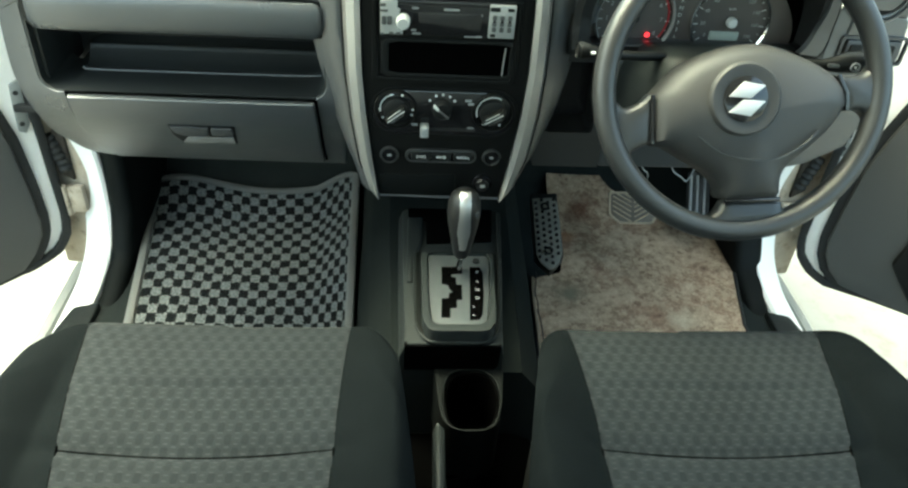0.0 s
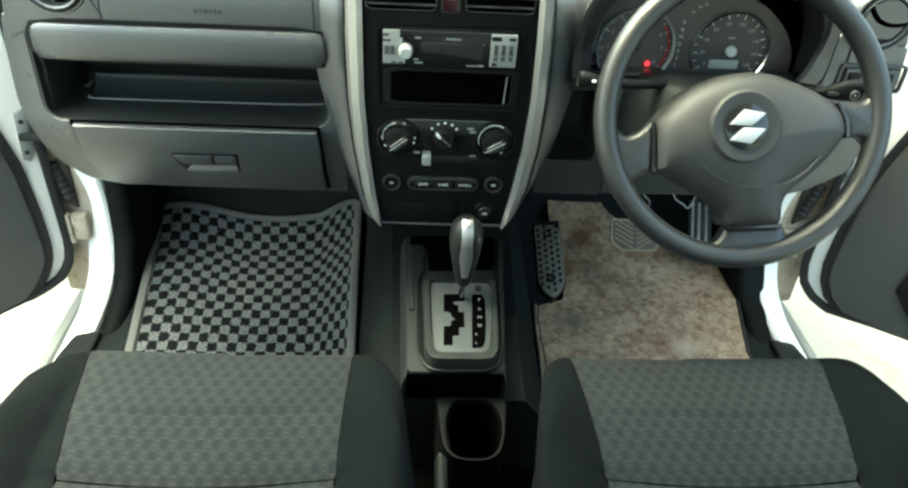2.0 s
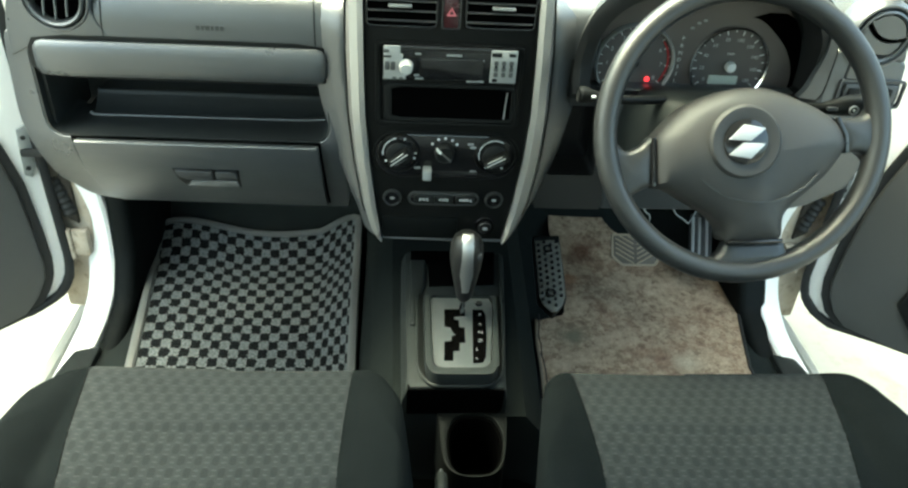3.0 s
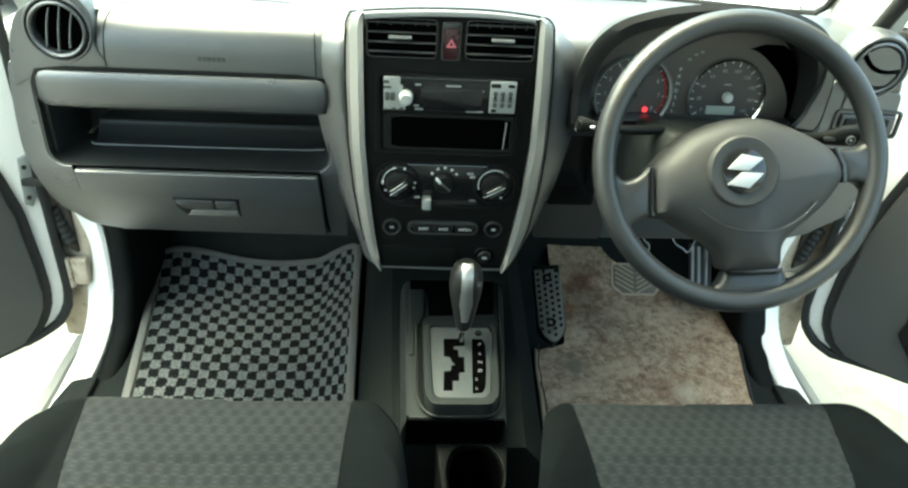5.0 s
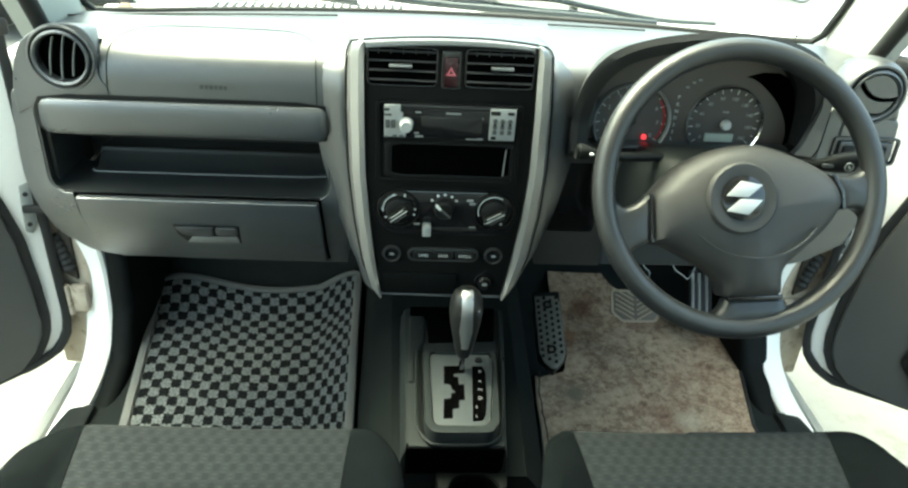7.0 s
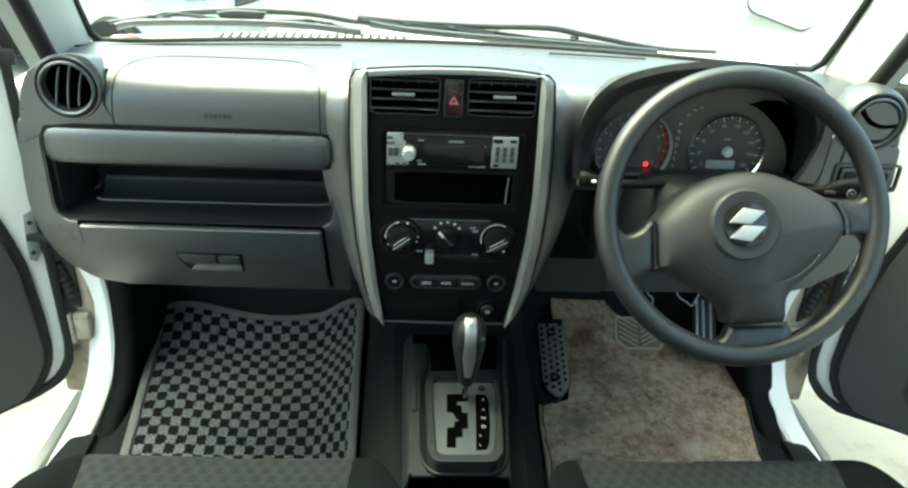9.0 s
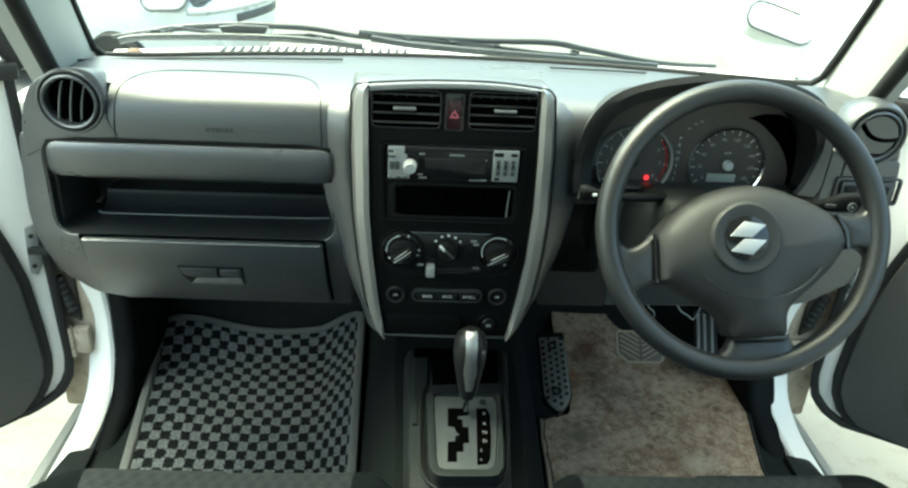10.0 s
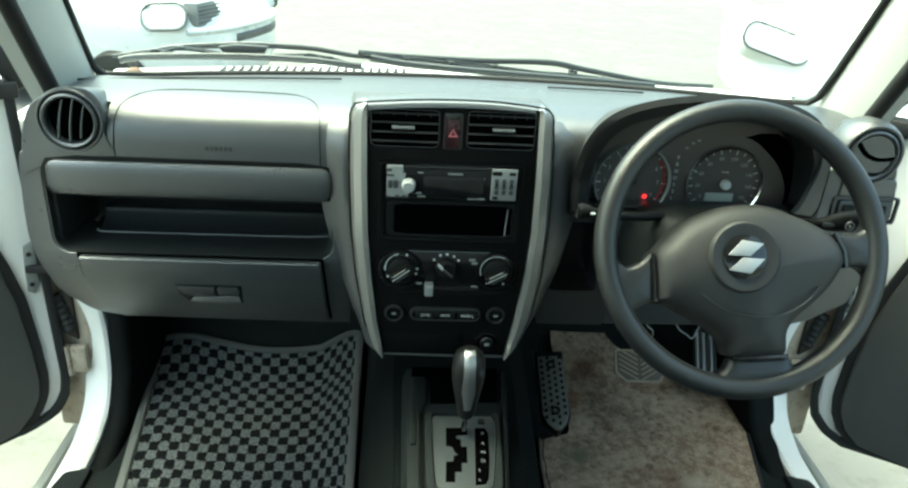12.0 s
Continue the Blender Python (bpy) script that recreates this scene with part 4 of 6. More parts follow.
part("brand_bar", prism(rrect(-0.028, 0.6505, 0.02, 0.0025, 0.0008), "xz", Y - 0.0131, Y - 0.01, 0.0, m=RZ), GREYPRINT, radio)
part("print_bar", prism(rrect(0.0, 0.6155, 0.02, 0.0016, 0.0005), "xz", Y - 0.0125, Y - 0.01, 0.0, m=RZ), GREYPRINT, radio)
for a, b, w in ((-0.0745, 0.651, 0.008), (-0.0725, 0.6175, 0.011), (-0.076, 0.622, 0.007), (0.009, 0.6445, 0.006), (0.009, 0.616, 0.008)):
    part("print_bar", prism(rrect(a, b, w, 0.0025, 0.0008), "xz", Y - 0.0128, Y - 0.01, 0.0, m=RZ), GREYPRINT, radio)
slot = part("slot_box", collar(rrect(-0.03, 0.583, 0.178, 0.054, 0.003), rrect(-0.0275, 0.583, 0.162, 0.044, 0.002), (-0.028, 0.583), "xz", Y - 0.002, Y + 0.004, 80, bev=0.001), BLACK, stack, "empty black radio slot")
part("slot_edge", sweep([(0.0455, Y - 0.003, 0.563), (0.0462, Y - 0.003, 0.582), (0.0475, Y - 0.003, 0.602)], 0.0009, 6), GREYPRINT, slot)
# flat near-black sheet paints the shaded depth of the slot
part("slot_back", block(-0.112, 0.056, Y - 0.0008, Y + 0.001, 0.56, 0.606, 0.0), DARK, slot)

# heater controls
heater = thing("heater_control", (-0.03, Y, 0.47), "black heater control panel with two round dials and a fan knob", "heater control")
part("heater_plate", prism(rrect(-0.03, 0.503, 0.2, 0.068, 0.032, 8), "xz", Y - 0.0035, Y + 0.004, 0.003), GLOSS, heater)
part("heater_rim", collar(rrect(-0.03, 0.503, 0.208, 0.075, 0.036, 8), rrect(-0.03, 0.503, 0.2, 0.068, 0.032, 8), (-0.03, 0.503), "xz", Y - 0.003, Y + 0.003, 96, bev=0.001), PANEL, heater)


def dial(x, z, r, turn, marks, arc):
    d = part("dial", spin([(0.0, -0.008), (r * 0.55, -0.008), (r * 0.66, -0.006), (r * 0.7, 0.002)], 40, pose(x, Y - 0.0045, z, -90, 0, 0)), BLACK, heater, "round black heater dial")
    part("dial_rim", spin([(r * 0.92, 0.001), (r * 0.96, -0.003), (r, -0.004), (r * 1.06, -0.0015), (r * 1.08, 0.002)], 48, pose(x, Y - 0.0035, z, -90, 0, 0)), PANEL, d)
    part("grip", prism(rrect(0, 0, r * 1.25, r * 0.36, r * 0.12), "xz", -0.016, 0.0, 0.0015, m=Matrix.Translation((x, Y - 0.011, z)) @ pose(0, 0, 0, 0, -turn, 0)), PANEL, d)
    # middle line is the pointer; the side lines paint the grip's light edges
    for off, wide, tone in ((0.0, 0.0014, POINTER), (0.0042, 0.0009, GREYPRINT), (-0.0042, 0.0007, KEYGREY)):
        part("pointer", prism(rrect(0.0, off, r * (1.05 if off == 0 else 0.8), wide, 0.0003), "xz", -0.0175, -0.014, 0.0, m=Matrix.Translation((x, Y - 0.011, z)) @ pose(0, 0, 0, 0, -turn, 0)), tone, d, "grey line along the dial grip")
    for a in marks:
        part("mark", prism(rrect(r * 0.83 * math.cos(radians(a)), r * 0.83 * math.sin(radians(a)), 0.0032, 0.0026, 0.0008), "xz", -0.001, 0.001, 0.0, m=Matrix.Translation((x, Y - 0.0045, z))), PRINT, d)
    if arc:
        part("mark_arc", sweep([(x + r * 0.82 * math.cos(radians(a)), Y - 0.0045, z + r * 0.82 * math.sin(radians(a))) for a in range(arc[0], arc[1] + 1, 10)], 0.0009, 6, up=(0, 1, 0)), PRINT, d)


dial(-0.097, 0.508, 0.0275, 38, (-20, 0, 70, 110, 180, 215, 240), (100, 190))
dial(0.038, 0.508, 0.0275, 30, (-60, 240), (60, 200))
fan = part("fan_knob", spin([(0.0, -0.012), (0.011, -0.012), (0.0135, -0.009), (0.0145, 0.0)], 36, pose(-0.0335, Y - 0.0035, 0.511, -90, 0, 0)), BLACK, heater, "small black fan knob")
part("pointer", prism(rrect(0, 0, 0.024, 0.0018, 0.0006), "xz", -0.017, -0.011, 0.0, m=Matrix.Translation((-0.0335, Y - 0.0035, 0.511)) @ pose(0, 0, 0, 0, 42, 0)), KEYGREY, fan)
part("pointer_tip", prism(rrect(-0.0115, 0, 0.009, 0.0026, 0.0008), "xz", -0.0175, -0.011, 0.0, m=Matrix.Translation((-0.0335, Y - 0.0035, 0.511)) @ pose(0, 0, 0, 0, 42, 0)), PRINT, fan)
for a in (35, 60, 88, 115, 145):
    part("mark", prism(rrect(0.021 * math.cos(radians(a)) - 0.0335, 0.511 + 0.021 * math.sin(radians(a)), 0.0035, 0.0032, 0.001), "xz", Y - 0.0042, Y - 0.002, 0.0), PRINT, fan)
part("slider_slot", prism(rrect(-0.022, 0.4785, 0.075, 0.004, 0.0015), "xz", Y - 0.0042, Y - 0.002, 0.0), surface("slider_slot_black", (0.004, 0.004, 0.004), rough=0.7, bump=0.0), heater)
part("slider_knob", block(-0.063, -0.051, Y - 0.018, Y - 0.002, 0.471, 0.488, 0.002), GREYPRINT, heater, "small grey air recirculation slider")
for a, b in ((-0.071, 0.485), (0.0085, 0.481), (0.003, 0.524), (0.007, 0.519)):
    part("symbol", prism(rrect(a, b, 0.009, 0.0035, 0.0012), "xz", Y - 0.0042, Y - 0.002, 0.0), GREYPRINT, heater)

# drive mode keys, round blanks, tray and lighter
keys = part("drive_keys", prism(rrect(-0.031, 0.434, 0.098, 0.016, 0.008, 6), "xz", Y - 0.004, Y + 0.004, 0.002), GLOSS, stack, "row of three drive mode keys")
# rim greyed to paint the highlights on its black bezel
part("keys_rim", collar(rrect(-0.031, 0.434, 0.104, 0.022, 0.011, 6), rrect(-0.031, 0.434, 0.098, 0.016, 0.008, 6), (-0.031, 0.434), "xz", Y - 0.0045, Y + 0.002, 80, bev=0.0012), VANE, keys)
for x in (-0.06, -0.031, 0.001):
    part("key", prism(rrect(x, 0.434, 0.028, 0.013, 0.003), "xz", Y - 0.0065, Y - 0.002, 0.0015), BLACK, keys)
for x, text in ((-0.06, "2WD"), (-0.031, "4WD"), (0.001, "4WD-L")):
    curve = bpy.data.curves.new("key_text", "FONT")
    curve.body, curve.size, curve.align_x, curve.align_y, curve.extrude = text, 0.0062, "CENTER", "CENTER", 0.0002
    t = new("key_text", curve)
    t.matrix_basis = pose(x, Y - 0.0068, 0.434, 90, 0, 0)
    curve.materials.append(PRINT)
    t.parent = keys
for x in (-0.106, 0.043):
    b = part("round_button", spin([(0.0, -0.003), (0.009, -0.003), (0.0095, 0.0), (0.0105, -0.004), (0.0125, -0.004), (0.0135, 0.001)], 32, pose(x, Y - 0.0005, 0.434, -90, 0, 0)), GLOSS, stack, "round black button")
    # grey ring paints the button bezel's highlight
    part("button_ring", spin([(0.0102, -0.003), (0.011, -0.0052), (0.0125, -0.0052), (0.0138, -0.001)], 32, pose(x, Y - 0.0005, 0.434, -90, 0, 0)), VANE, b)
    part("symbol", prism(rrect(x, 0.434, 0.006, 0.003, 0.001), "xz", Y - 0.0045, Y - 0.003, 0.0), GREYPRINT, b)
part("lower_tray", prism(rrect(-0.064, 0.383, 0.112, 0.036, 0.003), "xz", Y - 0.003, Y + 0.004, 0.0015), CUPDARK, stack, "closed black ashtray")
part("lower_ridge", sweep([(-0.122, Y - 0.001, 0.364), (-0.03, Y - 0.001, 0.362), (0.06, Y - 0.001, 0.362)], 0.002, 6), DASH_SMOOTH, stack)
lt = part("lighter", spin([(0.0, -0.008), (0.009, -0.008), (0.0105, -0.006), (0.0105, 0.0), (0.014, -0.003), (0.0155, 0.001)], 32, pose(0.033, Y - 0.001, 0.388, -90, 0, 0)), GLOSS, stack, "cigarette lighter")
part("symbol", prism(rrect(0.033, 0.388, 0.007, 0.004, 0.001), "xz", Y - 0.0105, Y - 0.009, 0.0), GREYPRINT, lt)

# ---- driver's side: fascia, instruments, column, steering wheel ----
HOODSKIN = surface("charcoal_hood_and_fascia_shade", (0.014, 0.0145, 0.015), (0.011, 0.0115, 0.012), rough=0.5, grain=1400, bump=0.25, scale=30, spread=0.05)
knee = thing("driver_fascia", (0.37, 1.05, 0.4), "dark grey lower dashboard in front of the driver", "dashboard")
# left piece takes the darker hood colour to paint the column's shadow
part("fascia", collar([(0.108, 0.602), (0.108, 0.403), (0.212, 0.403), (0.212, 0.602)], rrect(0.158, 0.517, 0.072, 0.112, 0.006), (0.158, 0.517), "xz", 1.0, 1.09, 128), HOODSKIN, knee)
OUTD = [(0.212, 0.602), (0.212, 0.404), (0.45, 0.406), (0.505, 0.409), (0.535, 0.417), (0.59, 0.45), (0.602, 0.485), (0.611, 0.54), (0.616, 0.6), (0.611, 0.65), (0.59, 0.664), (0.505, 0.668), (0.497, 0.62), (0.485, 0.602)]
part("fascia", prism(OUTD, "xz", 1.0, 1.09, 0.005, 3), DASH, knee)
part("cubby", block(0.115, 0.2, 1.06, 1.07, 0.45, 0.585, 0.0), GLOSS, knee, "dark open cubby beside the column")
for x, w in ((0.545, 0.032), (0.592, 0.032)):
    sw = part("switch", prism(rrect(x, 0.607, w, 0.03, 0.003), "xz", 0.994, 1.002, 0.002), DASH_SMOOTH, knee, "small switch blank")
    part("switch_key", prism(rrect(x - 0.002, 0.609, w * 0.55, 0.015, 0.002), "xz", 0.991, 0.996, 0.001), BLACK, sw)
part("switch_frame", collar(rrect(0.57, 0.607, 0.098, 0.042, 0.005), rrect(0.57, 0.607, 0.092, 0.036, 0.004), (0.57, 0.607), "xz", 0.996, 1.002, 64), DASH_SMOOTH, knee)

cluster = thing("instrument_cluster", (0.33, 1.0, 0.6), "instrument cluster with two round gauges under a dark hood", "instrument cluster")
HOOD = [(0.139, 0.596), (0.1365, 0.63), (0.136, 0.662), (0.143, 0.703), (0.159, 0.7336), (0.1863, 0.7551), (0.2344, 0.7697), (0.3, 0.7775), (0.36, 0.7765), (0.414, 0.7646), (0.452, 0.742), (0.482, 0.7), (0.493, 0.65), (0.495, 0.596)]
outer = [p[:2] for p in section([(a, b) for a, b in HOOD], 4)]
cen = (0.315, 0.64)
inner = [(cen[0] + (a - cen[0]) * 0.865, cen[1] + (b - cen[1]) * 0.835) for a, b in outer]
deep = [(cen[0] + (a - cen[0]) * 0.84, cen[1] + (b - cen[1]) * 0.72) for a, b in outer]
rise = [(cen[0] + (a - cen[0]) * 0.95, cen[1] + (b - cen[1]) * 0.945) for a, b in outer]
back = [(cen[0] + (a - cen[0]) * 0.74, cen[1] + (b - cen[1]) * 0.5) for a, b in outer]
tops = [min(1.0, max(0.0, (b - 0.64) / 0.12)) for a, b in outer]
rings = [[(a, 1.16, b) for a, b in back],
         [(a, 0.9505 + 0.035 * (1 - t), b) for (a, b), t in zip(outer, tops)],
         [(a, 0.946 + 0.035 * (1 - t), b) for (a, b), t in zip(rise, tops)],
         [(a, 0.95 + 0.035 * (1 - t), b) for (a, b), t in zip(inner, tops)],
         [(a, 1.03, b) for a, b in deep]]
part("hood_lip", skin(rings[1:], closed=False), HOODSKIN, cluster, "dark rounded lip of the hood")
hood = part("hood", skin(rings[:2], closed=False), HOODSKIN, cluster, "dark grained cluster hood")
part("hood_lining", skin([[(a, 0.962 + 0.035 * (1 - t), b - 0.001) for (a, b), t in zip(inner, tops)], [(a, 1.031, b - 0.001) for a, b in deep]], closed=False), BLACK, cluster)
face = [(a, b) for a, b in deep] + [(0.48, 0.585), (0.165, 0.585)]
part("face_panel", prism(face, "xz", 1.024, 1.03, 0.0), FACE, cluster)
end = [p[:2] for p in section([(0.352, 0.7015), (0.3837, 0.701), (0.4, 0.695), (0.415, 0.6846), (0.4377, 0.6637), (0.453, 0.6403), (0.46, 0.618), (0.46, 0.596)], 4)[4:]]
# near-black plate paints the unlit recess right of the speedometer
part("face_shade", prism(end + [(0.48, 0.594), (0.478, 0.65), (0.465, 0.69), (0.43, 0.708), (0.405, 0.708)], "xz", 1.0228, 1.0245, 0.0), DARK, cluster, "near-black plate painting the shade at the cluster's right end")
rim = [p[:2] for p in section([(0.4633, 0.7024), (0.4685, 0.683), (0.4699, 0.6663), (0.4678, 0.6412), (0.462, 0.6196), (0.453, 0.606)], 4)]
lip = [p[:2] for p in section([(0.4775, 0.706), (0.4835, 0.683), (0.4876, 0.667), (0.4921, 0.6379), (0.4911, 0.6147), (0.486, 0.603)], 4)]
lean_in = lambda z, d: 0.946 + 0.035 * (1 - min(1.0, max(0.0, (z - 0.64) / 0.12))) - d
# lighter strip added where the right side of the hood lip is lit
part("lit_lip_strip", skin([[(x, lean_in(z, d), z) for x, z in line] for line, d in ((rim, -0.004), ([(a * 0.9 + c * 0.1, b * 0.9 + d * 0.1) for (a, b), (c, d) in zip(rim, lip)], 0.003), ([(a * 0.1 + c * 0.9, b * 0.1 + d * 0.9) for (a, b), (c, d) in zip(rim, lip)], 0.003), (lip, -0.004))], closed=False), DASH, cluster, "lighter strip painting the lit side of the hood lip")
part("cheek_joint", sweep([(x, lean_in(z, 0.001), z) for x, z in lip], 0.001, 6), BLACK, cluster)
part("lower_panel", prism([(0.135, 0.645), (0.135, 0.588), (0.497, 0.588), (0.497, 0.645), (0.482, 0.62), (0.46, 0.6), (0.175, 0.598), (0.16, 0.615)], "xz", 0.985, 1.03, 0.004), BLACK, cluster)


def gauge(x, z, r, marks, ring, name):
    g = part("gauge", spin([(0.0, 0.0), (r, 0.0), (r, 0.004)], 64, pose(x, 1.0235, z, -90, 0, 0)), DIAL, cluster, name)
    part("gauge_rim", spin([(r, 0.004), (r, -0.006), (r * 1.03, -0.008), (r * 1.06, -0.006), (r * 1.08, 0.004)], 64, pose(x, 1.0225, z, -90, 0, 0)), ring, g)
    for k in range(marks):
        a = radians(215 - 250 * k / (marks - 1))
        big = k % 2 == 0
        part("tick", prism(rrect(r * (0.9 if big else 0.93), 0, r * (0.12 if big else 0.06), 0.0011, 0.0003), "xz", -0.001, 0.0, 0.0, m=Matrix.Translation((x, 1.0232, z)) @ pose(0, 0, 0, 0, -math.degrees(a), 0)), PRINT, g)
    return g


def letters(text, x, z, size, parent, material=PRINT):
    curve = bpy.data.curves.new("gauge_text", "FONT")
    curve.body, curve.size, curve.align_x, curve.align_y, curve.extrude = text, size, "CENTER", "CENTER", 0.0001
    t = new("gauge_text", curve)
    t.matrix_basis = pose(x, 1.0226, z, 90, 0, 0)
    curve.materials.append(material)
    t.parent = parent
    if parent is cluster:
        t.matrix_parent_inverse = cluster.matrix_basis.inverted()


speedo = gauge(0.365, 0.632, 0.053, 19, CHROME, "dark speedometer dial with a chrome rim")
for k, txt in enumerate(("0", "20", "40", "60", "80", "100", "120", "140", "160", "180")):
    a = radians(215 - 250 * k / 9)
    letters(txt, 0.365 + 0.0375 * math.cos(a), 0.632 + 0.0375 * math.sin(a), 0.0072, speedo, POINTER)
letters("km/h", 0.365, 0.649, 0.005, speedo)
part("hub_cap", spin([(0.0, -0.009), (0.006, -0.008), (0.0075, -0.004), (0.0075, 0.0)], 28, pose(0.3675, 1.022, 0.631, -90, 0, 0)), PRINT, speedo, "white needle hub")
part("odometer", prism(rrect(0.362, 0.6105, 0.042, 0.0125, 0.001), "xz", 1.021, 1.024, 0.0005), LCD, speedo, "pale grey odometer display")
tach = gauge(0.2295, 0.631, 0.053, 17, RADIOSILVER, "dark rev counter dial with a red zone")
for k in range(9):
    a = radians(215 - 250 * k / 8)
    letters(str(k), 0.2295 + 0.0385 * math.cos(a), 0.632 + 0.0385 * math.sin(a), 0.0085, tach, POINTER)
part("red_zone", sweep([(0.2295 + 0.048 * math.cos(radians(a)), 1.0225, 0.632 + 0.048 * math.sin(radians(a))) for a in range(-35, 41, 5)], 0.0014, 6, up=(0, 1, 0)), RED, tach)
part("hub_cap", spin([(0.0, -0.008), (0.005, -0.007), (0.0065, 0.0)], 24, pose(0.2295, 1.022, 0.632, -90, 0, 0)), BLACK, tach)
part("needle", sweep([(0.2295, 1.014, 0.632), (0.197, 1.014, 0.604)], 0.0009, 6), PRINT, tach)
part("warning_lamp", spin([(0.0, -0.0012), (0.0034, -0.0012), (0.0037, 0.0)], 20, pose(0.252, 1.0215, 0.608, -90, 0, 0)), WARNING, cluster, "lit red warning lamp")
for k, txt in enumerate("PRND32L"):
    letters(txt, 0.2925, 0.668 - 0.0102 * k, 0.0075, cluster, PRINT)
for x, z in ((0.318, 0.694), (0.31, 0.69), (0.302, 0.683)):
    part("telltale", prism(rrect(x, z, 0.005, 0.003, 0.001), "xz", 1.0225, 1.025, 0.0), GREYPRINT, cluster)

# column shroud and stalks
column = thing("steering_column", (0.33, 0.93, 0.5), "black steering column shroud with two stalks", "steering column")
rings = []
for k, (y, z, w, h) in enumerate(((0.885, 0.585, 0.045, 0.045), (0.9, 0.578, 0.085, 0.047), (0.95, 0.5585, 0.105, 0.064), (1.03, 0.53, 0.11, 0.066))):
    rings.append([(0.325 + a, y, z + b) for a, b in rrect(0, 0, 2 * w, 2 * h, 0.045, 6)])
part("shroud", skin(rings, caps=True), CONSOLE, column)
ls = part("stalk", sweep(glide([(0.25, 0.93, 0.615), (0.19, 0.905, 0.624), (0.15, 0.9, 0.63), (0.128, 0.9, 0.631)], 4), [0.006] * 8 + [0.0065, 0.009, 0.0105, 0.011, 0.008], 12), BLACK, column, "black wiper stalk")
part("stalk_print", prism(rrect(0.146, 0.632, 0.006, 0.003, 0.001), "xz", 0.8885, 0.893, 0.0005), PRINT, ls)
part("stalk_cap", spin([(0.0, -0.004), (0.008, -0.003), (0.0095, 0.004)], 20, pose(0.131, 0.899, 0.632, 0, -90, 0)), BLACK, ls)
rs = part("stalk", sweep(glide([(0.4, 0.93, 0.612), (0.45, 0.905, 0.622), (0.48, 0.9, 0.628), (0.512, 0.9, 0.631), (0.52, 0.9, 0.632)], 4), [0.007] * 5 + [0.009, 0.011, 0.0125, 0.0135, 0.014, 0.014, 0.0138, 0.0135, 0.013, 0.0125, 0.011, 0.007], 12), BLACK, column, "black light stalk with a turning end")
part("stalk_print", collar(circle(0.484, 0.628, 0.0062, 20), circle(0.484, 0.628, 0.0042, 20), (0.484, 0.628), "xz", 0.885, 0.8885, 40), GREYPRINT, rs)
part("stalk_print", prism(circle(0.484, 0.628, 0.0018, 10), "xz", 0.885, 0.8885), PRINT, rs)
part("stalk_print", prism(rrect(0.458, 0.627, 0.014, 0.004, 0.001), "xz", 0.889, 0.894, 0.0), KEYGREY, rs)
part("stalk_end", sweep([(0.506, 0.9, 0.63), (0.518, 0.9, 0.631)], 0.0142, 16), KEYGREY, rs)

# steering wheel in its own plane, leaning 27.5 degrees
WHEEL = Matrix.Translation((0.329, 0.848, 0.6095)) @ pose(0, 0, 0, 62.5, 0, 0)
wheel = thing("steering_wheel", (0.332, 0.848, 0.609), "black three-spoke steering wheel with a central airbag pad", "steering wheel")
bm = bmesh.new()
ringv = []
for i in range(96):
    a = 2 * math.pi * i / 96
    row = []
    for k in range(16):
        b = 2 * math.pi * k / 16
        rr = 0.1738 + 0.0142 * math.cos(b)
        row.append(bm.verts.new((rr * math.cos(a), rr * math.sin(a), 0.0158 * math.sin(b))))
    ringv.append(row)
for i in range(96):
    for k in range(16):
        bm.faces.new((ringv[i][k], ringv[(i + 1) % 96][k], ringv[(i + 1) % 96][(k + 1) % 16], ringv[i][(k + 1) % 16]))
bmesh.ops.transform(bm, matrix=WHEEL, verts=bm.verts[:])
WHEELSKIN = surface("worn_black_wheel_skin", (0.021, 0.0225, 0.0235), (0.016, 0.0172, 0.018), rough=0.36, grain=1500, bump=0.15, scale=40, spread=0.07)
PADSKIN = surface("charcoal_airbag_skin", (0.032, 0.032, 0.0315), (0.0265, 0.0265, 0.026), rough=0.5, grain=1500, bump=0.2, scale=30, spread=0.05, spec=0.35)
part("rim", bm, WHEELSKIN, wheel, "black moulded rim worn smooth")


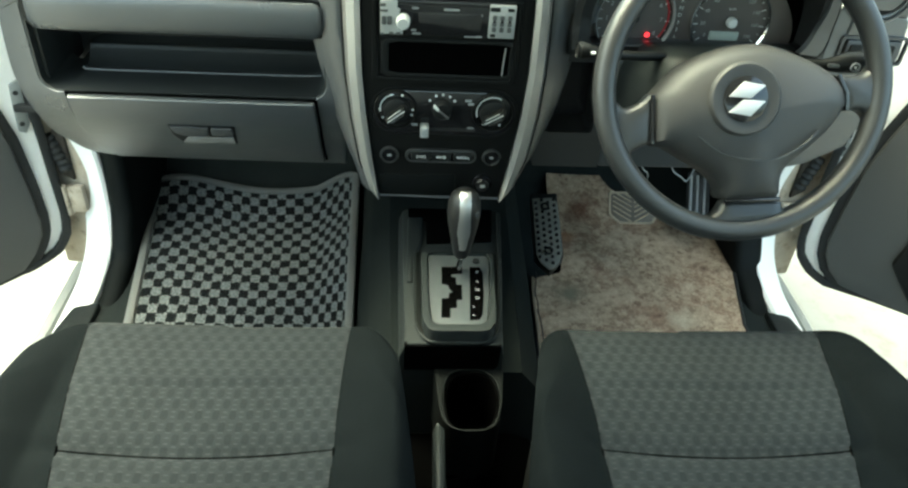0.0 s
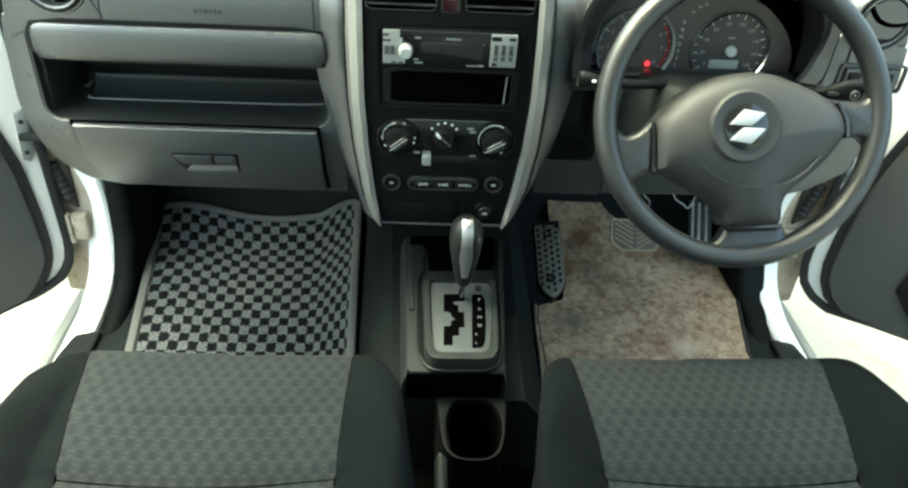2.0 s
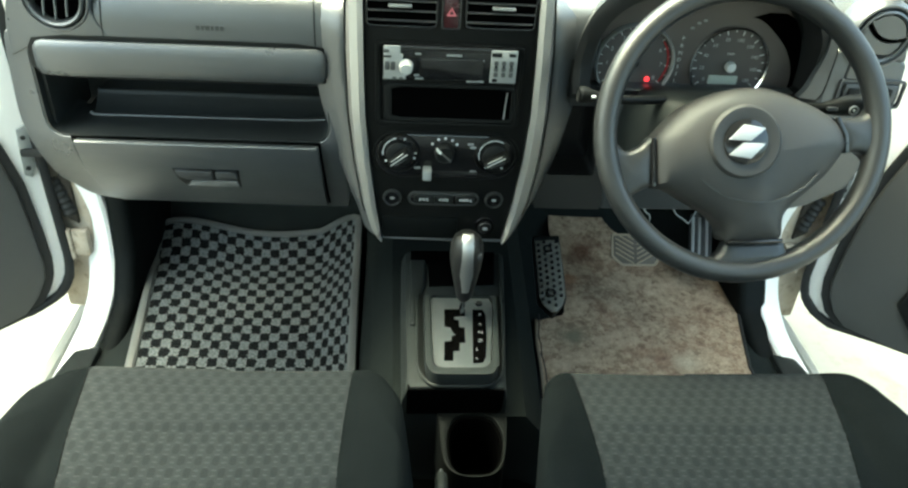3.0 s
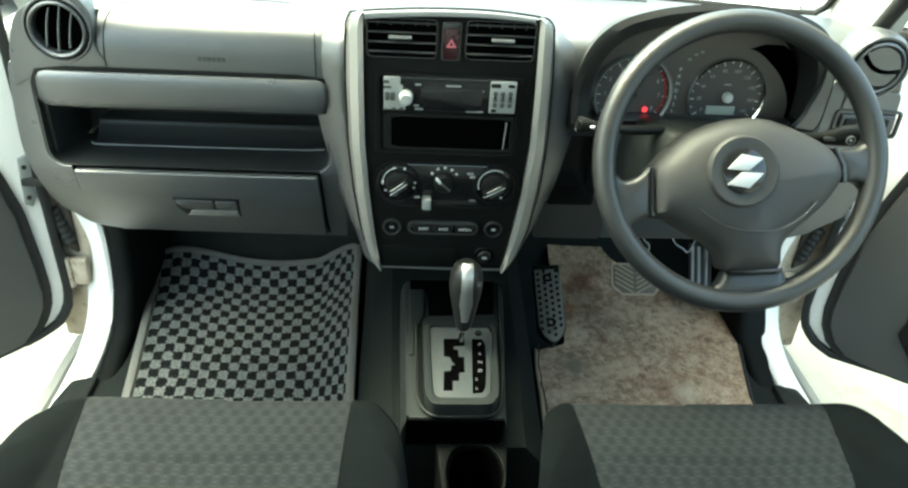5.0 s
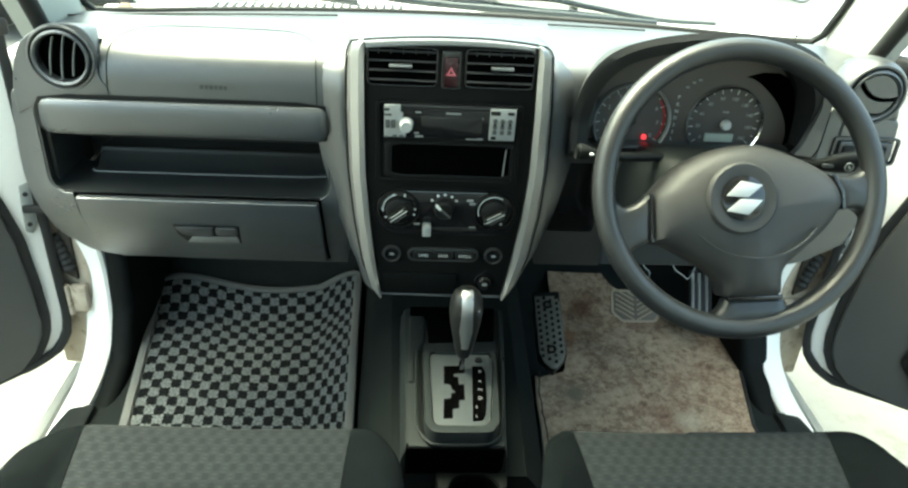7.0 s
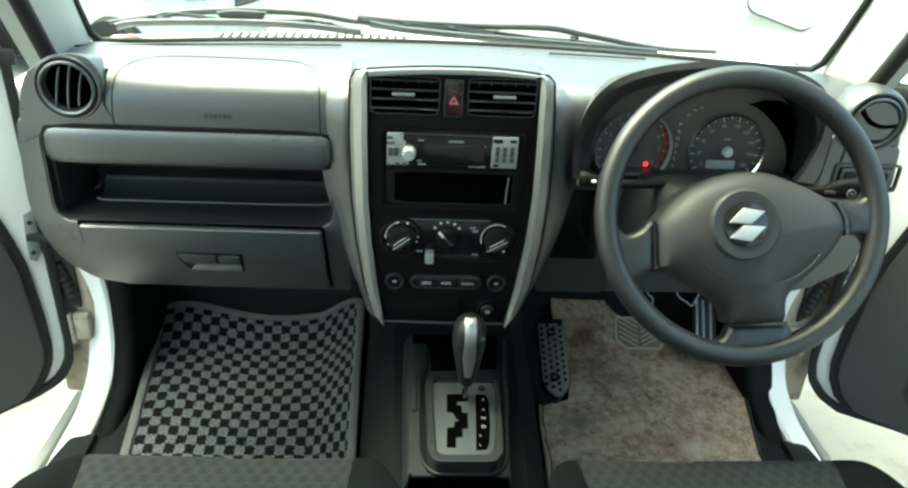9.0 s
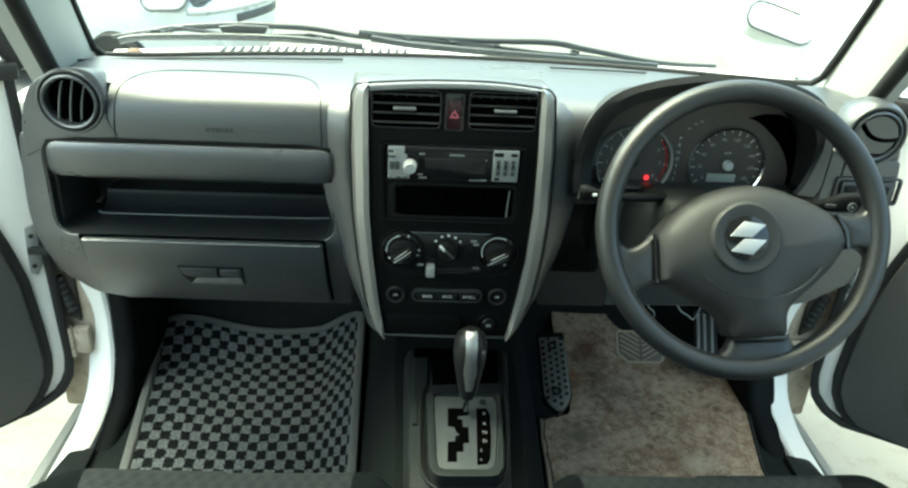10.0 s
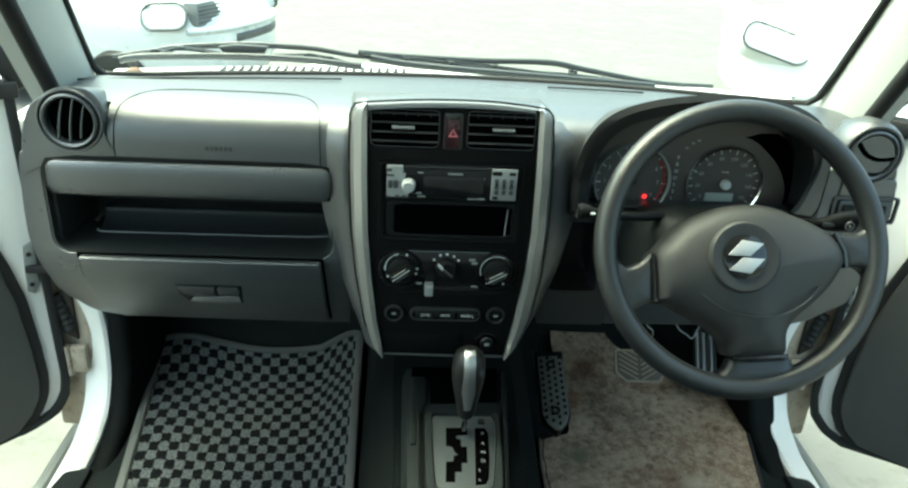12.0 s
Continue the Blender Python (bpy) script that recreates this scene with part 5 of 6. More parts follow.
def plump(outline, z0, z1, dome, inset=0.012, centre=None, m=WHEEL, soft=0.03):
    """A cushion-like plate: the outline from z0 to z1, rounded at its edge and swelling with the distance from it."""
    c = Vector(centre or (sum(p[0] for p in outline) / len(outline), sum(p[1] for p in outline) / len(outline)))
    segs = [(Vector(outline[i]), Vector(outline[(i + 1) % len(outline)])) for i in range(len(outline))]

    def inward(p):
        best = 9.0
        for a, b in segs:
            e = b - a
            t = max(0.0, min(1.0, (p - a).dot(e) / max(e.length_squared, 1e-12)))
            best = min(best, (p - a - e * t).length)
        return best
    rings = [[(a, b, z0) for a, b in outline]]
    for s in (1.0, 0.992, 0.98, 0.96, 0.93, 0.88, 0.8, 0.7, 0.58, 0.45, 0.3, 0.15, 0.03):
        ring = []
        for a, b in outline:
            p = c + (Vector((a, b)) - c) * s
            d = inward(p) if s < 1 else 0.0
            r = inset * 0.6
            edge = r - math.sqrt(max(0.0, r * r - (r - d) ** 2)) if d < r else 0.0
            ring.append((p.x, p.y, z1 - edge + dome * (1 - math.exp(-d / soft))))
        rings.append(ring)
    bm = skin(rings, caps=True)
    bmesh.ops.transform(bm, matrix=m, verts=bm.verts[:])
    return bm


PAD = [(-0.113, -0.012), (-0.078, 0.026), (-0.037, 0.047), (-0.006, 0.0545), (0.03, 0.0545), (0.081, 0.038), (0.11, 0.023), (0.124, 0.008), (0.1295, -0.008), (0.128, -0.021), (0.112, -0.046), (0.09, -0.068), (0.066, -0.09), (0.057, -0.106), (0.0555, -0.131), (0.02, -0.136), (-0.012, -0.136), (-0.018, -0.12), (-0.034, -0.104), (-0.062, -0.089), (-0.09, -0.074), (-0.11, -0.067)]
PAD = [p[:2] for p in section(PAD + PAD[:1], 3)[:-1]]
pad = part("airbag_pad", plump(PAD, -0.035, 0.010, 0.026, 0.024, centre=(0.01, -0.025)), PADSKIN, wheel, "charcoal airbag pad")
def on_pad(bm):
    bmesh.ops.transform(bm, matrix=WHEEL, verts=bm.verts[:])
    return bm
part("emblem_dish", on_pad(spin([(0.02, 0.0335), (0.028, 0.0338), (0.037, 0.0362), (0.041, 0.0362), (0.0435, 0.034), (0.0445, 0.03)], 48, Matrix.Translation((-0.011, -0.012, 0)))), PADSKIN, pad)
part("emblem_disc", on_pad(spin([(0.0, 0.0368), (0.0245, 0.0368), (0.027, 0.0352)], 48, Matrix.Translation((-0.011, -0.012, 0)))), GLOSS, pad)
for s in (1, -1):
    part("emblem_bar", on_pad(prism([(-0.011 + s * a * 1.22, -0.012 + s * b * 1.22) for a, b in ((-0.0185, 0.0015), (-0.0045, 0.0165), (0.0175, 0.0135), (0.0035, 0.0008))], "xy", 0.0365, 0.0392, 0.0006)), EMBLEM, pad, "silver emblem bar")
arc = [(-0.073, -0.045), (-0.055, -0.063), (-0.03, -0.078), (0.005, -0.084), (0.04, -0.08), (0.07, -0.064), (0.088, -0.046)]
SPOKES = (([(-0.111, -0.068), (-0.113, -0.01), (-0.128, -0.02), (-0.146, -0.027), (-0.158, -0.018), (-0.17, -0.012), (-0.174, -0.03), (-0.166, -0.055), (-0.152, -0.083), (-0.143, -0.088), (-0.134, -0.08)], "side spoke"),
          ([(0.114, 0.022), (0.131, -0.008), (0.132, -0.021), (0.15, -0.02), (0.163, -0.03), (0.166, -0.048), (0.174, -0.04), (0.177, 0.0), (0.172, 0.042), (0.164, 0.04), (0.15, 0.024)], "side spoke"),
          ([(-0.014, -0.138), (0.0565, -0.134), (0.066, -0.145), (0.088, -0.146), (0.08, -0.155), (0.05, -0.168), (0.0, -0.174), (-0.03, -0.169), (-0.04, -0.163), (-0.022, -0.153)], "lower spoke"))
for pts, what in SPOKES:
    pts = [p[:2] for p in section(pts + pts[:1], 3)[:-1]]
    part("spoke", plump(pts, -0.016, 0.004, 0.008), WHEELSKIN, wheel, "black " + what)
part("pad_seam", on_pad(sweep([(p.x, p.y, 0.0188 + 0.012 * (1 - min(1, ((p.x - 0.01) / 0.1) ** 2))) for p in glide([(a, b, 0) for a, b in arc], 4)], 0.0012, 6)), WHEELSKIN, pad)
for a, b in (((-0.1145, -0.01), (-0.1115, -0.069)), ((0.116, 0.022), (0.1315, -0.02)), ((-0.014, -0.137), (0.0565, -0.1325))):
    part("pad_gap", on_pad(sweep([(a[0], a[1], 0.006), ((a[0] + b[0]) / 2 + (0.004 if a[0] > 0.1 else 0), (a[1] + b[1]) / 2, 0.008), (b[0], b[1], 0.006)], 0.0028, 8)), GLOSS, wheel)
part("pad_line", on_pad(sweep([(0.1, -0.008, 0.0155), (0.128, -0.009, 0.0105)], 0.001, 6)), BLACK, pad)

# ---- centre console, selector, handbrake ----
console = thing("centre_console", (0, 0.85, 0.02), "black plastic centre console with selector plate and cup holder", "console")
rings = []
for y, xl, xr, zt in ((1.1, -0.09, 0.088, 0.248), (1.0, -0.089, 0.08, 0.248), (0.95, -0.088, 0.0762, 0.248), (0.82, -0.085, 0.0645, 0.248), (0.78, -0.0855, 0.062, 0.248), (0.7705, -0.086, 0.0612, 0.2475), (0.7675, -0.086, 0.061, 0.244), (0.767, -0.086, 0.061, 0.236), (0.767, -0.085, 0.061, 0.22), (0.767, -0.085, 0.0605, 0.12)):
    rings.append([(xl - 0.006, y, 0.06), (xl, y, zt - 0.02), (xl + 0.006, y, zt - 0.004), (xl + 0.014, y, zt), (xr - 0.008, y, zt), (xr - 0.002, y, zt - 0.004), (xr, y, zt - 0.018), (xr + 0.006, y, 0.06)])
part("console_body", skin(rings, caps=True), CONSOLE, console)
# flat plate on the rear face paints the pocket's shade
part("pocket_shade", prism([(-0.079, 0.2), (0.046, 0.2), (0.0525, 0.204), (0.0555, 0.212), (0.0565, 0.246), (-0.079, 0.246)], "xz", 0.7655, 0.776, 0.0), DARK, console, "near-black plate painting the shaded pocket below the selector")
# raised surround and plate
BASE = section([(-0.0643, 0.975), (-0.0648, 0.86), (-0.0645, 0.815), (-0.0601, 0.7915), (-0.0497, 0.7741), (-0.0361, 0.7674), (0.0, 0.767), (0.0312, 0.7684), (0.0459, 0.7779), (0.0542, 0.797), (0.061, 0.8431), (0.0706, 0.975)], 4)
RING = section([(-0.0553, 0.944), (-0.0547, 0.8535), (-0.0543, 0.7972), (-0.0481, 0.776), (-0.0372, 0.7685), (0.0, 0.7685), (0.0334, 0.7693), (0.0441, 0.7811), (0.0503, 0.8053), (0.0575, 0.944)], 4)
SILL = [(-0.0405, 0.943), (-0.0445, 0.9375), (-0.0445, 0.86), (-0.043, 0.802), (-0.0405, 0.788), (-0.033, 0.7822), (0.0258, 0.7828), (0.0335, 0.7885), (0.0378, 0.8), (0.044, 0.85), (0.0497, 0.902), (0.051, 0.93), (0.0465, 0.943)]
BASE, RING = [p[:2] for p in BASE], [p[:2] for p in RING]
# base coloured darker than the console for the shade in its groove
part("surround_base", collar(BASE, rrect(-0.001, 0.86, 0.1, 0.17, 0.02, 6), (-0.001, 0.86), "xy", 0.2525, 0.235, 120, bev=0.0015, seg=2), CUPDARK, console)
part("surround_lip", sweep([(x, y, 0.2525) for x, y in BASE], 0.0022, 8), CONSOLE, console)
part("surround", collar(RING, [((x - 0.001) * 1.02 + 0.001, (y - 0.86) * 1.015 + 0.86) for x, y in SILL], (-0.001, 0.86), "xy", 0.2745, 0.245, 120, bev=0.004, seg=4), CONSOLE, console)
plate = part("selector_plate", prism(SILL, "xy", 0.262, 0.2705, 0.0015), PLATE, console, "silver selector gate plate")
GATE = [(-0.024, 0.913), (0.008, 0.914), (0.007, 0.898), (-0.009, 0.896), (-0.01, 0.889), (-0.003, 0.887), (-0.003, 0.871), (0.005, 0.871), (0.004, 0.838), (-0.004, 0.837), (-0.005, 0.82), (-0.014, 0.819), (-0.015, 0.799), (-0.028, 0.799), (-0.026, 0.839), (-0.016, 0.84), (-0.015, 0.851), (-0.008, 0.854), (-0.013, 0.86), (-0.016, 0.871), (-0.025, 0.873)]
part("gate_slot", prism(GATE, "xy", 0.268, 0.2712), DARK, plate, "zigzag black selector slot", smooth=False)
part("indicator_strip", prism([(0.0126, 0.7935), (0.0265, 0.7955), (0.0315, 0.8065), (0.036, 0.8456), (0.0385, 0.8994), (0.0345, 0.9125), (0.0192, 0.9125)], "xy", 0.27, 0.2725, 0.001), DARK, plate)
for txt, x, y in (("P", 0.0298, 0.8985), ("R", 0.0285, 0.8765), ("N", 0.0275, 0.858), ("D", 0.0262, 0.8395), ("2", 0.0195, 0.8206), ("L", 0.0185, 0.8022)):
    curve = bpy.data.curves.new("gate_text", "FONT")
    curve.body, curve.size, curve.align_x, curve.align_y, curve.extrude = txt, 0.0085 if txt in "PND" else 0.0065, "CENTER", "CENTER", 0.0001
    t = new("gate_text", curve)
    t.matrix_basis = pose(x, y, 0.2728, 0, 0, 0)
    curve.materials.append(GREYPRINT)
    t.parent = plate
part("release_button", spin([(0.0, 0.003), (0.005, 0.003), (0.006, 0.0)], 20, Matrix.Translation((0.03, 0.928, 0.2705))), BLACK, plate)
# front well ahead of the plate, a near-black slab painting its shade
part("well_shade", prism([(-0.0448, 1.0), (0.0625, 1.008), (0.071, 1.1), (-0.0747, 1.1), (-0.0747, 1.069), (-0.0462, 1.065)], "xy", 0.235, 0.251, 0.001), DARK, console, "near-black slab painting the shaded recess ahead of the selector")
part("well_ledge", prism([(-0.0765, 0.9), (-0.0672, 0.9), (-0.0665, 0.95), (-0.0525, 1.0), (-0.05, 1.07), (-0.0755, 1.07)], "xy", 0.235, 0.253, 0.003, 3), CONSOLE, console)
part("well_ledge", prism([(0.0745, 0.96), (0.0705, 0.96), (0.071, 0.98), (0.0715, 1.005), (0.0785, 1.09), (0.083, 1.09)], "xy", 0.235, 0.253, 0.0015, 3), CONSOLE, console)
# cup holder, with near-black liner and floor painting the shade inside
CUPOUT = [p[:2] for p in section([(-0.0343, 0.75), (-0.0323, 0.708), (-0.0284, 0.6794), (-0.0183, 0.662), (0.0, 0.6545), (0.0189, 0.6542), (0.0346, 0.658), (0.0472, 0.67), (0.0555, 0.698), (0.0595, 0.73), (0.062, 0.75)], 4)] + [(0.063, 0.7665), (-0.0364, 0.7665)]
CUPIN = [p[:2] for p in section([(0.0146, 0.6575), (0.0309, 0.66), (0.0436, 0.6728), (0.0514, 0.698), (0.0535, 0.724), (0.0464, 0.7503), (0.0308, 0.7636), (0.0016, 0.7626), (-0.0154, 0.7508), (-0.024, 0.7183), (-0.0208, 0.6755), (-0.0077, 0.6595), (0.0146, 0.6575)], 4)[:-1]]
cup = part("cup_holder", collar(CUPOUT, CUPIN, (0.0146, 0.711), "xy", 0.202, 0.1, 140, bev=0.0018, seg=3), CUPDARK, console, "square-round black cup holder")
part("cup_shade_liner", collar([((x - 0.0146) * 0.99 + 0.0146, (y - 0.711) * 0.99 + 0.711) for x, y in CUPIN], [((x - 0.0146) * 0.9 + 0.0146, (y - 0.711) * 0.92 + 0.711) for x, y in CUPIN], (0.0146, 0.711), "xy", 0.196, 0.1, 80), DARK, cup)
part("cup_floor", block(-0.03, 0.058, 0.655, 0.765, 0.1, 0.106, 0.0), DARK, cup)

selector = thing("gear_selector", (0.0, 0.9, 0.27), "automatic gear selector with a black and chrome knob, in park", "gear selector")
part("stem", sweep([(0.001, 0.905, 0.266), (0.002, 0.902, 0.29), (0.003, 0.899, 0.315)], 0.0042, 14), CHROME, selector, "chrome stem")
tilt = Matrix.Translation((0.003, 0.899, 0.304)) @ pose(0, 0, 0, -6, 0, 0)
rings = []
for h, a, b in ((0.0, 0.011, 0.012), (0.006, 0.0145, 0.015), (0.03, 0.0205, 0.021), (0.05, 0.0255, 0.0255), (0.068, 0.028, 0.028), (0.082, 0.0272, 0.027), (0.093, 0.0225, 0.0225), (0.099, 0.0145, 0.015), (0.101, 0.003, 0.003)):
    rings.append([tilt @ Vector((a * 0.86 * math.cos(2 * math.pi * k / 28), b * 0.9 * math.sin(2 * math.pi * k / 28), h * 1.095)) for k in range(28)])
knob = part("knob", skin(rings, caps=True), KNOB, selector, "satin black knob")
rings = []
for h, b, w in ((0.017, 0.0182, 0.0078), (0.03, 0.0213, 0.0098), (0.048, 0.0255, 0.0115), (0.054, 0.0266, 0.0112), (0.068, 0.0284, 0.0112), (0.082, 0.0275, 0.0108), (0.091, 0.024, 0.0102), (0.0955, 0.0212, 0.0098), (0.099, 0.0152, 0.0092), (0.1005, 0.0095, 0.0085)):
    rings.append([tilt @ Vector((u * w * 0.84, -b * 0.9 - 0.0008 + 0.0035 * u * u, h * 1.095 + (0.0008 if h > 0.098 else 0.0))) for u in (-1, -0.5, 0, 0.5, 1)])
part("chrome_inlay", skin(rings, closed=False), SATIN, knob, "satin silver inlay on the knob")
part("knob_button", block(0.013, 0.024, 0.888, 0.906, 0.378, 0.39, 0.003), DASH_SMOOTH, knob)

brake = thing("handbrake", (-0.037, 0.5, 0.16), "grey-black handbrake lever lying low between the seats", "handbrake")
part("lever", sweep([(-0.0352, 0.6315, 0.232), (-0.0352, 0.629, 0.232), (-0.0368, 0.54, 0.232), (-0.038, 0.4, 0.2), (-0.038, 0.2, 0.16)], [0.007, 0.0078, 0.0083, 0.0085, 0.0085], 16), CONSOLE, brake)
part("bracket", block(-0.055, -0.02, 0.12, 0.3, 0.0, 0.17, 0.006), BLACK, brake)
part("button", spin([(0.0, 0.009), (0.003, 0.0082), (0.0042, 0.0)], 18, pose(-0.0357, 0.6305, 0.2325, -90, 0, 0)), LOUVRE, brake, "silver release button")

# ---- seats ----
def seat(cx, flip, label, wide_out, in_rear, in_slope, drop, corner, power, inner, fall):
    """Cushion on a base; flip mirrors the shape, the inner bolster being the lower one."""
    s = thing("front_seat", (cx, 0.5, -0.01), label, "car seat", "front seats")
    front, rear = 0.738, 0.2

    def edge(x):
        """How far forward the cushion reaches at x: the bolsters fall away at the corners."""
        if x > 0:
            return front + 0.003 - drop * max(0.0, (x - corner) / 0.0485) ** power
        return front - fall(-x)

    def top(x, y):
        ax = abs(x)
        d = edge(x) - y
        z = 0.322 + 0.012 * math.exp(-((y - 0.6) / 0.1) ** 2)
        wide, start = (wide_out + 0.012, 0.168) if x > 0 else (0.25, 0.15)
        if ax > start:
            u = min(1.0, (ax - start) / (wide - start))
            z += 0.02 * math.sin(min(1.0, u * 1.25) * math.pi * 0.62) * min(1.0, max(0.0, d) / 0.1)
            if u > 0.6:
                z -= 0.11 * ((u - 0.6) / 0.4) ** 2.2
        else:
            z -= 0.006 * max(0.0, 1 - (x / 0.145) ** 2) * (1 if y < 0.62 else 0.4)
        r = 0.03
        if d < r:
            z -= r - math.sqrt(max(0.0, r * r - (r - max(d, 0.0)) ** 2))
        z -= 0.0045 * math.exp(-((y - seam(x)) / 0.009) ** 2) * min(1.0, max(0.0, (0.18 - ax) / 0.03))
        return z

    def seam(x):
        return 0.5255 - 0.004 * math.cos(x * 14)

    def patch(x0, x1, nx, flank=0):
        ny = 90
        rings = []
        for j in range(ny + 1):
            v = j / ny
            row = []
            for i in range(nx + 1):
                x = x0(v) + (x1(v) - x0(v)) * i / nx
                y = rear + (edge(x) - rear) * v
                row.append((cx + flip * x, y, top(x, y)))
            if flank:
                x, y, z = row[0 if flank < 0 else -1]
                side = [(x - flip * flank * a, y, max(z - b, 0.08)) for a, b in ((0.001, 0.012), (0.005, 0.04), (0.012, 0.1), (0.018, 0.2))]
                row = side[::-1] + row if flank < 0 else row + side
            rings.append(row)
        # front face
        last = rings[-1]
        for k in range(1, 5):
            rings.append([(px, py + 0.012 * math.sin(k * 0.8) - 0.012 * k, pz - 0.045 * k) for px, py, pz in last])
        return skin(rings, closed=False)

    inset = lambda v: 0.1455 + 0.0105 * v ** 3
    outset = lambda v: in_rear + in_slope * max(-0.1, min(v, 0.94) - 0.51)
    part("insert", patch(lambda v: -inset(v), outset, 46), WEAVE, s, "grey patterned cloth insert")
    part("bolster", patch(outset, lambda v: wide_out + 0.012, 24, 1), BOLSTER, s, "charcoal cloth bolster")
    part("bolster", patch(lambda v: -inner(v), lambda v: -inset(v), 20, -1), BOLSTER, s, "charcoal cloth bolster")
    for u in (-1, 1):
        pts = []
        for j in range(40):
            v = j / 39
            x = outset(v) if u > 0 else -inset(v)
            y = rear + (edge(x) - rear) * v
            pts.append((cx + flip * x, y, top(x, y) - 0.001))
        part("piping", sweep(pts, 0.0012, 6), DARK, s)
    part("seam", sweep([(cx + flip * x, seam(x), top(x, seam(x)) - 0.0002) for x in [-0.148 + (0.148 + outset(0.605)) * k / 40 for k in range(41)]], 0.0012, 6), DARK, s)
    part("seat_base", block(cx - 0.2, cx + 0.2, 0.22, 0.64, -0.01, 0.25, 0.01), BLACK, s)
    for x in (-0.2, 0.2):
        part("rail", block(cx + x - 0.015, cx + x + 0.015, 0.1, 0.72, -0.012, 0.03, 0.004), BLACK, s)
    return s, top


passenger, cushion = seat(-0.303, -1, "grey patterned cloth passenger seat with charcoal bolsters", 0.24, 0.132, 0.083, 0.035, 0.165, 2, lambda v: 0.237 - 0.025 * max(0.0, (v - 0.72) / 0.28) - 0.02 * max(0.0, 0.65 - v), lambda x: 0.0675 * max(0.0, (x - 0.17) / 0.048) ** 1.9)
seat(0.286, 1, "grey patterned cloth driver's seat with charcoal bolsters", 0.262, 0.126, 0.12, 0.0604, 0.195, 4, lambda v: 0.24 - 0.0545 * max(0.0, (v - 0.55) / 0.45) ** 2.6, lambda x: 0.0615 * max(0.0, (x - 0.155) / 0.0513) ** 2.2)

# pale scuff on the cushion, drawn with three short added fibres
for dx, dy, a in ((0.0, 0.0, 20), (0.006, 0.003, 80), (-0.004, -0.003, -30)):
    u = Vector((0.0045 * math.cos(radians(a)), 0.0045 * math.sin(radians(a)), 0))
    c = Vector((-0.3232 + dx, 0.6766 + dy, 0))
    part("scuff_fibre", sweep([(p.x, p.y, cushion(-0.303 - p.x, p.y) + 0.0002) for p in (c - u, c, c + u)], 0.0005, 5), SCUFFGREY, passenger, "pale scuff on the seat cloth, drawn with short fibres")

# ---- mats ----
mat = thing("floor_mat", (-0.4, 1.25, 0.0), "black and grey checked passenger floor mat with grey binding", "floor mat")


def climb(u):
    """How the mat rises against the tunnel."""
    return max(0.0, (u - 0.8) / 0.2) ** 1.25


def mat_point(u, v):
    """u across, v from the seat to the toe board, both 0 to 1."""
    y = 0.95 + 0.57 * v - 0.042 * v * v * math.sin(math.pi * u ** 1.6)
    y -= v * (0.034 * max(0.0, 1 - 2 * u) ** 7 + 0.045 * max(0.0, 2 * u - 1) ** 9)
    xl, xr = -0.567 - 0.073 * v, -0.176 - 0.012 * v
    x = xl + (xr - xl) * u
    z = 0.004
    if y > 1.40:
        z += (y - 1.40) * 0.3
    z += 0.055 * climb(u) * min(1.0, v / 0.6)
    z += 0.004 * math.sin(u * 9 + 1) * v + 0.006 * max(0.0, 0.12 - u) / 0.12 * v
    return Vector((x, y, z))


bm = bmesh.new()
uv = bm.loops.layers.uv.new("uv")
NU, NV = 44, 56
grid = [[bm.verts.new(mat_point(i / NU, j / NV)) for i in range(NU + 1)] for j in range(NV + 1)]
for j in range(NV):
    for i in range(NU):
        f = bm.faces.new((grid[j][i], grid[j][i + 1], grid[j + 1][i + 1], grid[j + 1][i]))
        for loop, (a, b) in zip(f.loops, ((i, j), (i + 1, j), (i + 1, j + 1), (i, j + 1))):
            q = mat_point(a / NU, b / NV)
            # v is scaled so that the checks look square from the camera
            loop[uv].uv = (0.425 * a / NU + 0.045 * climb(a / NU) + 0.004, 0.43 * b / NV)
part("mat_face", bm, CHECK, mat, "checked looped pile face")
part("backing", skin([[mat_point(i / NU, j / 8) - Vector((0, 0, 0.006)) for i in range(NU + 1)] for j in range(9)], closed=False), RUBBER, mat)
rim = [mat_point(0, j / 30) for j in range(31)] + [mat_point(i / 30, 1) for i in range(1, 31)] + [mat_point(1, 1 - j / 30) for j in range(1, 31)]
part("binding", sweep([p + Vector((0, 0, 0.002)) for p in rim], 0.0088, 8, flat=0.7), BINDING, mat, "grey stitched binding")

drug = thing("carpet_mat", (0.42, 1.25, 0.0), "worn brown carpet mat under the pedals", "floor mat")
OUTC = [(0.165, 0.95), (0.176, 1.07), (0.19, 1.2), (0.2, 1.222), (0.245, 1.228), (0.262, 1.3), (0.27, 1.42), (0.255, 1.5), (0.272, 1.6), (0.365, 1.6), (0.4, 1.515), (0.5, 1.46), (0.6, 1.41), (0.645, 1.342), (0.59, 1.075), (0.575, 0.95)]
cc = (0.42, 1.25)
outline = polar([p[:2] for p in section(OUTC + OUTC[:1], 4)[:-1]], cc, 120)


def toe(p, dz=0.0):
    return (p[0], p[1], 0.006 + dz + max(0.0, p[1] - 1.42) * 0.42)


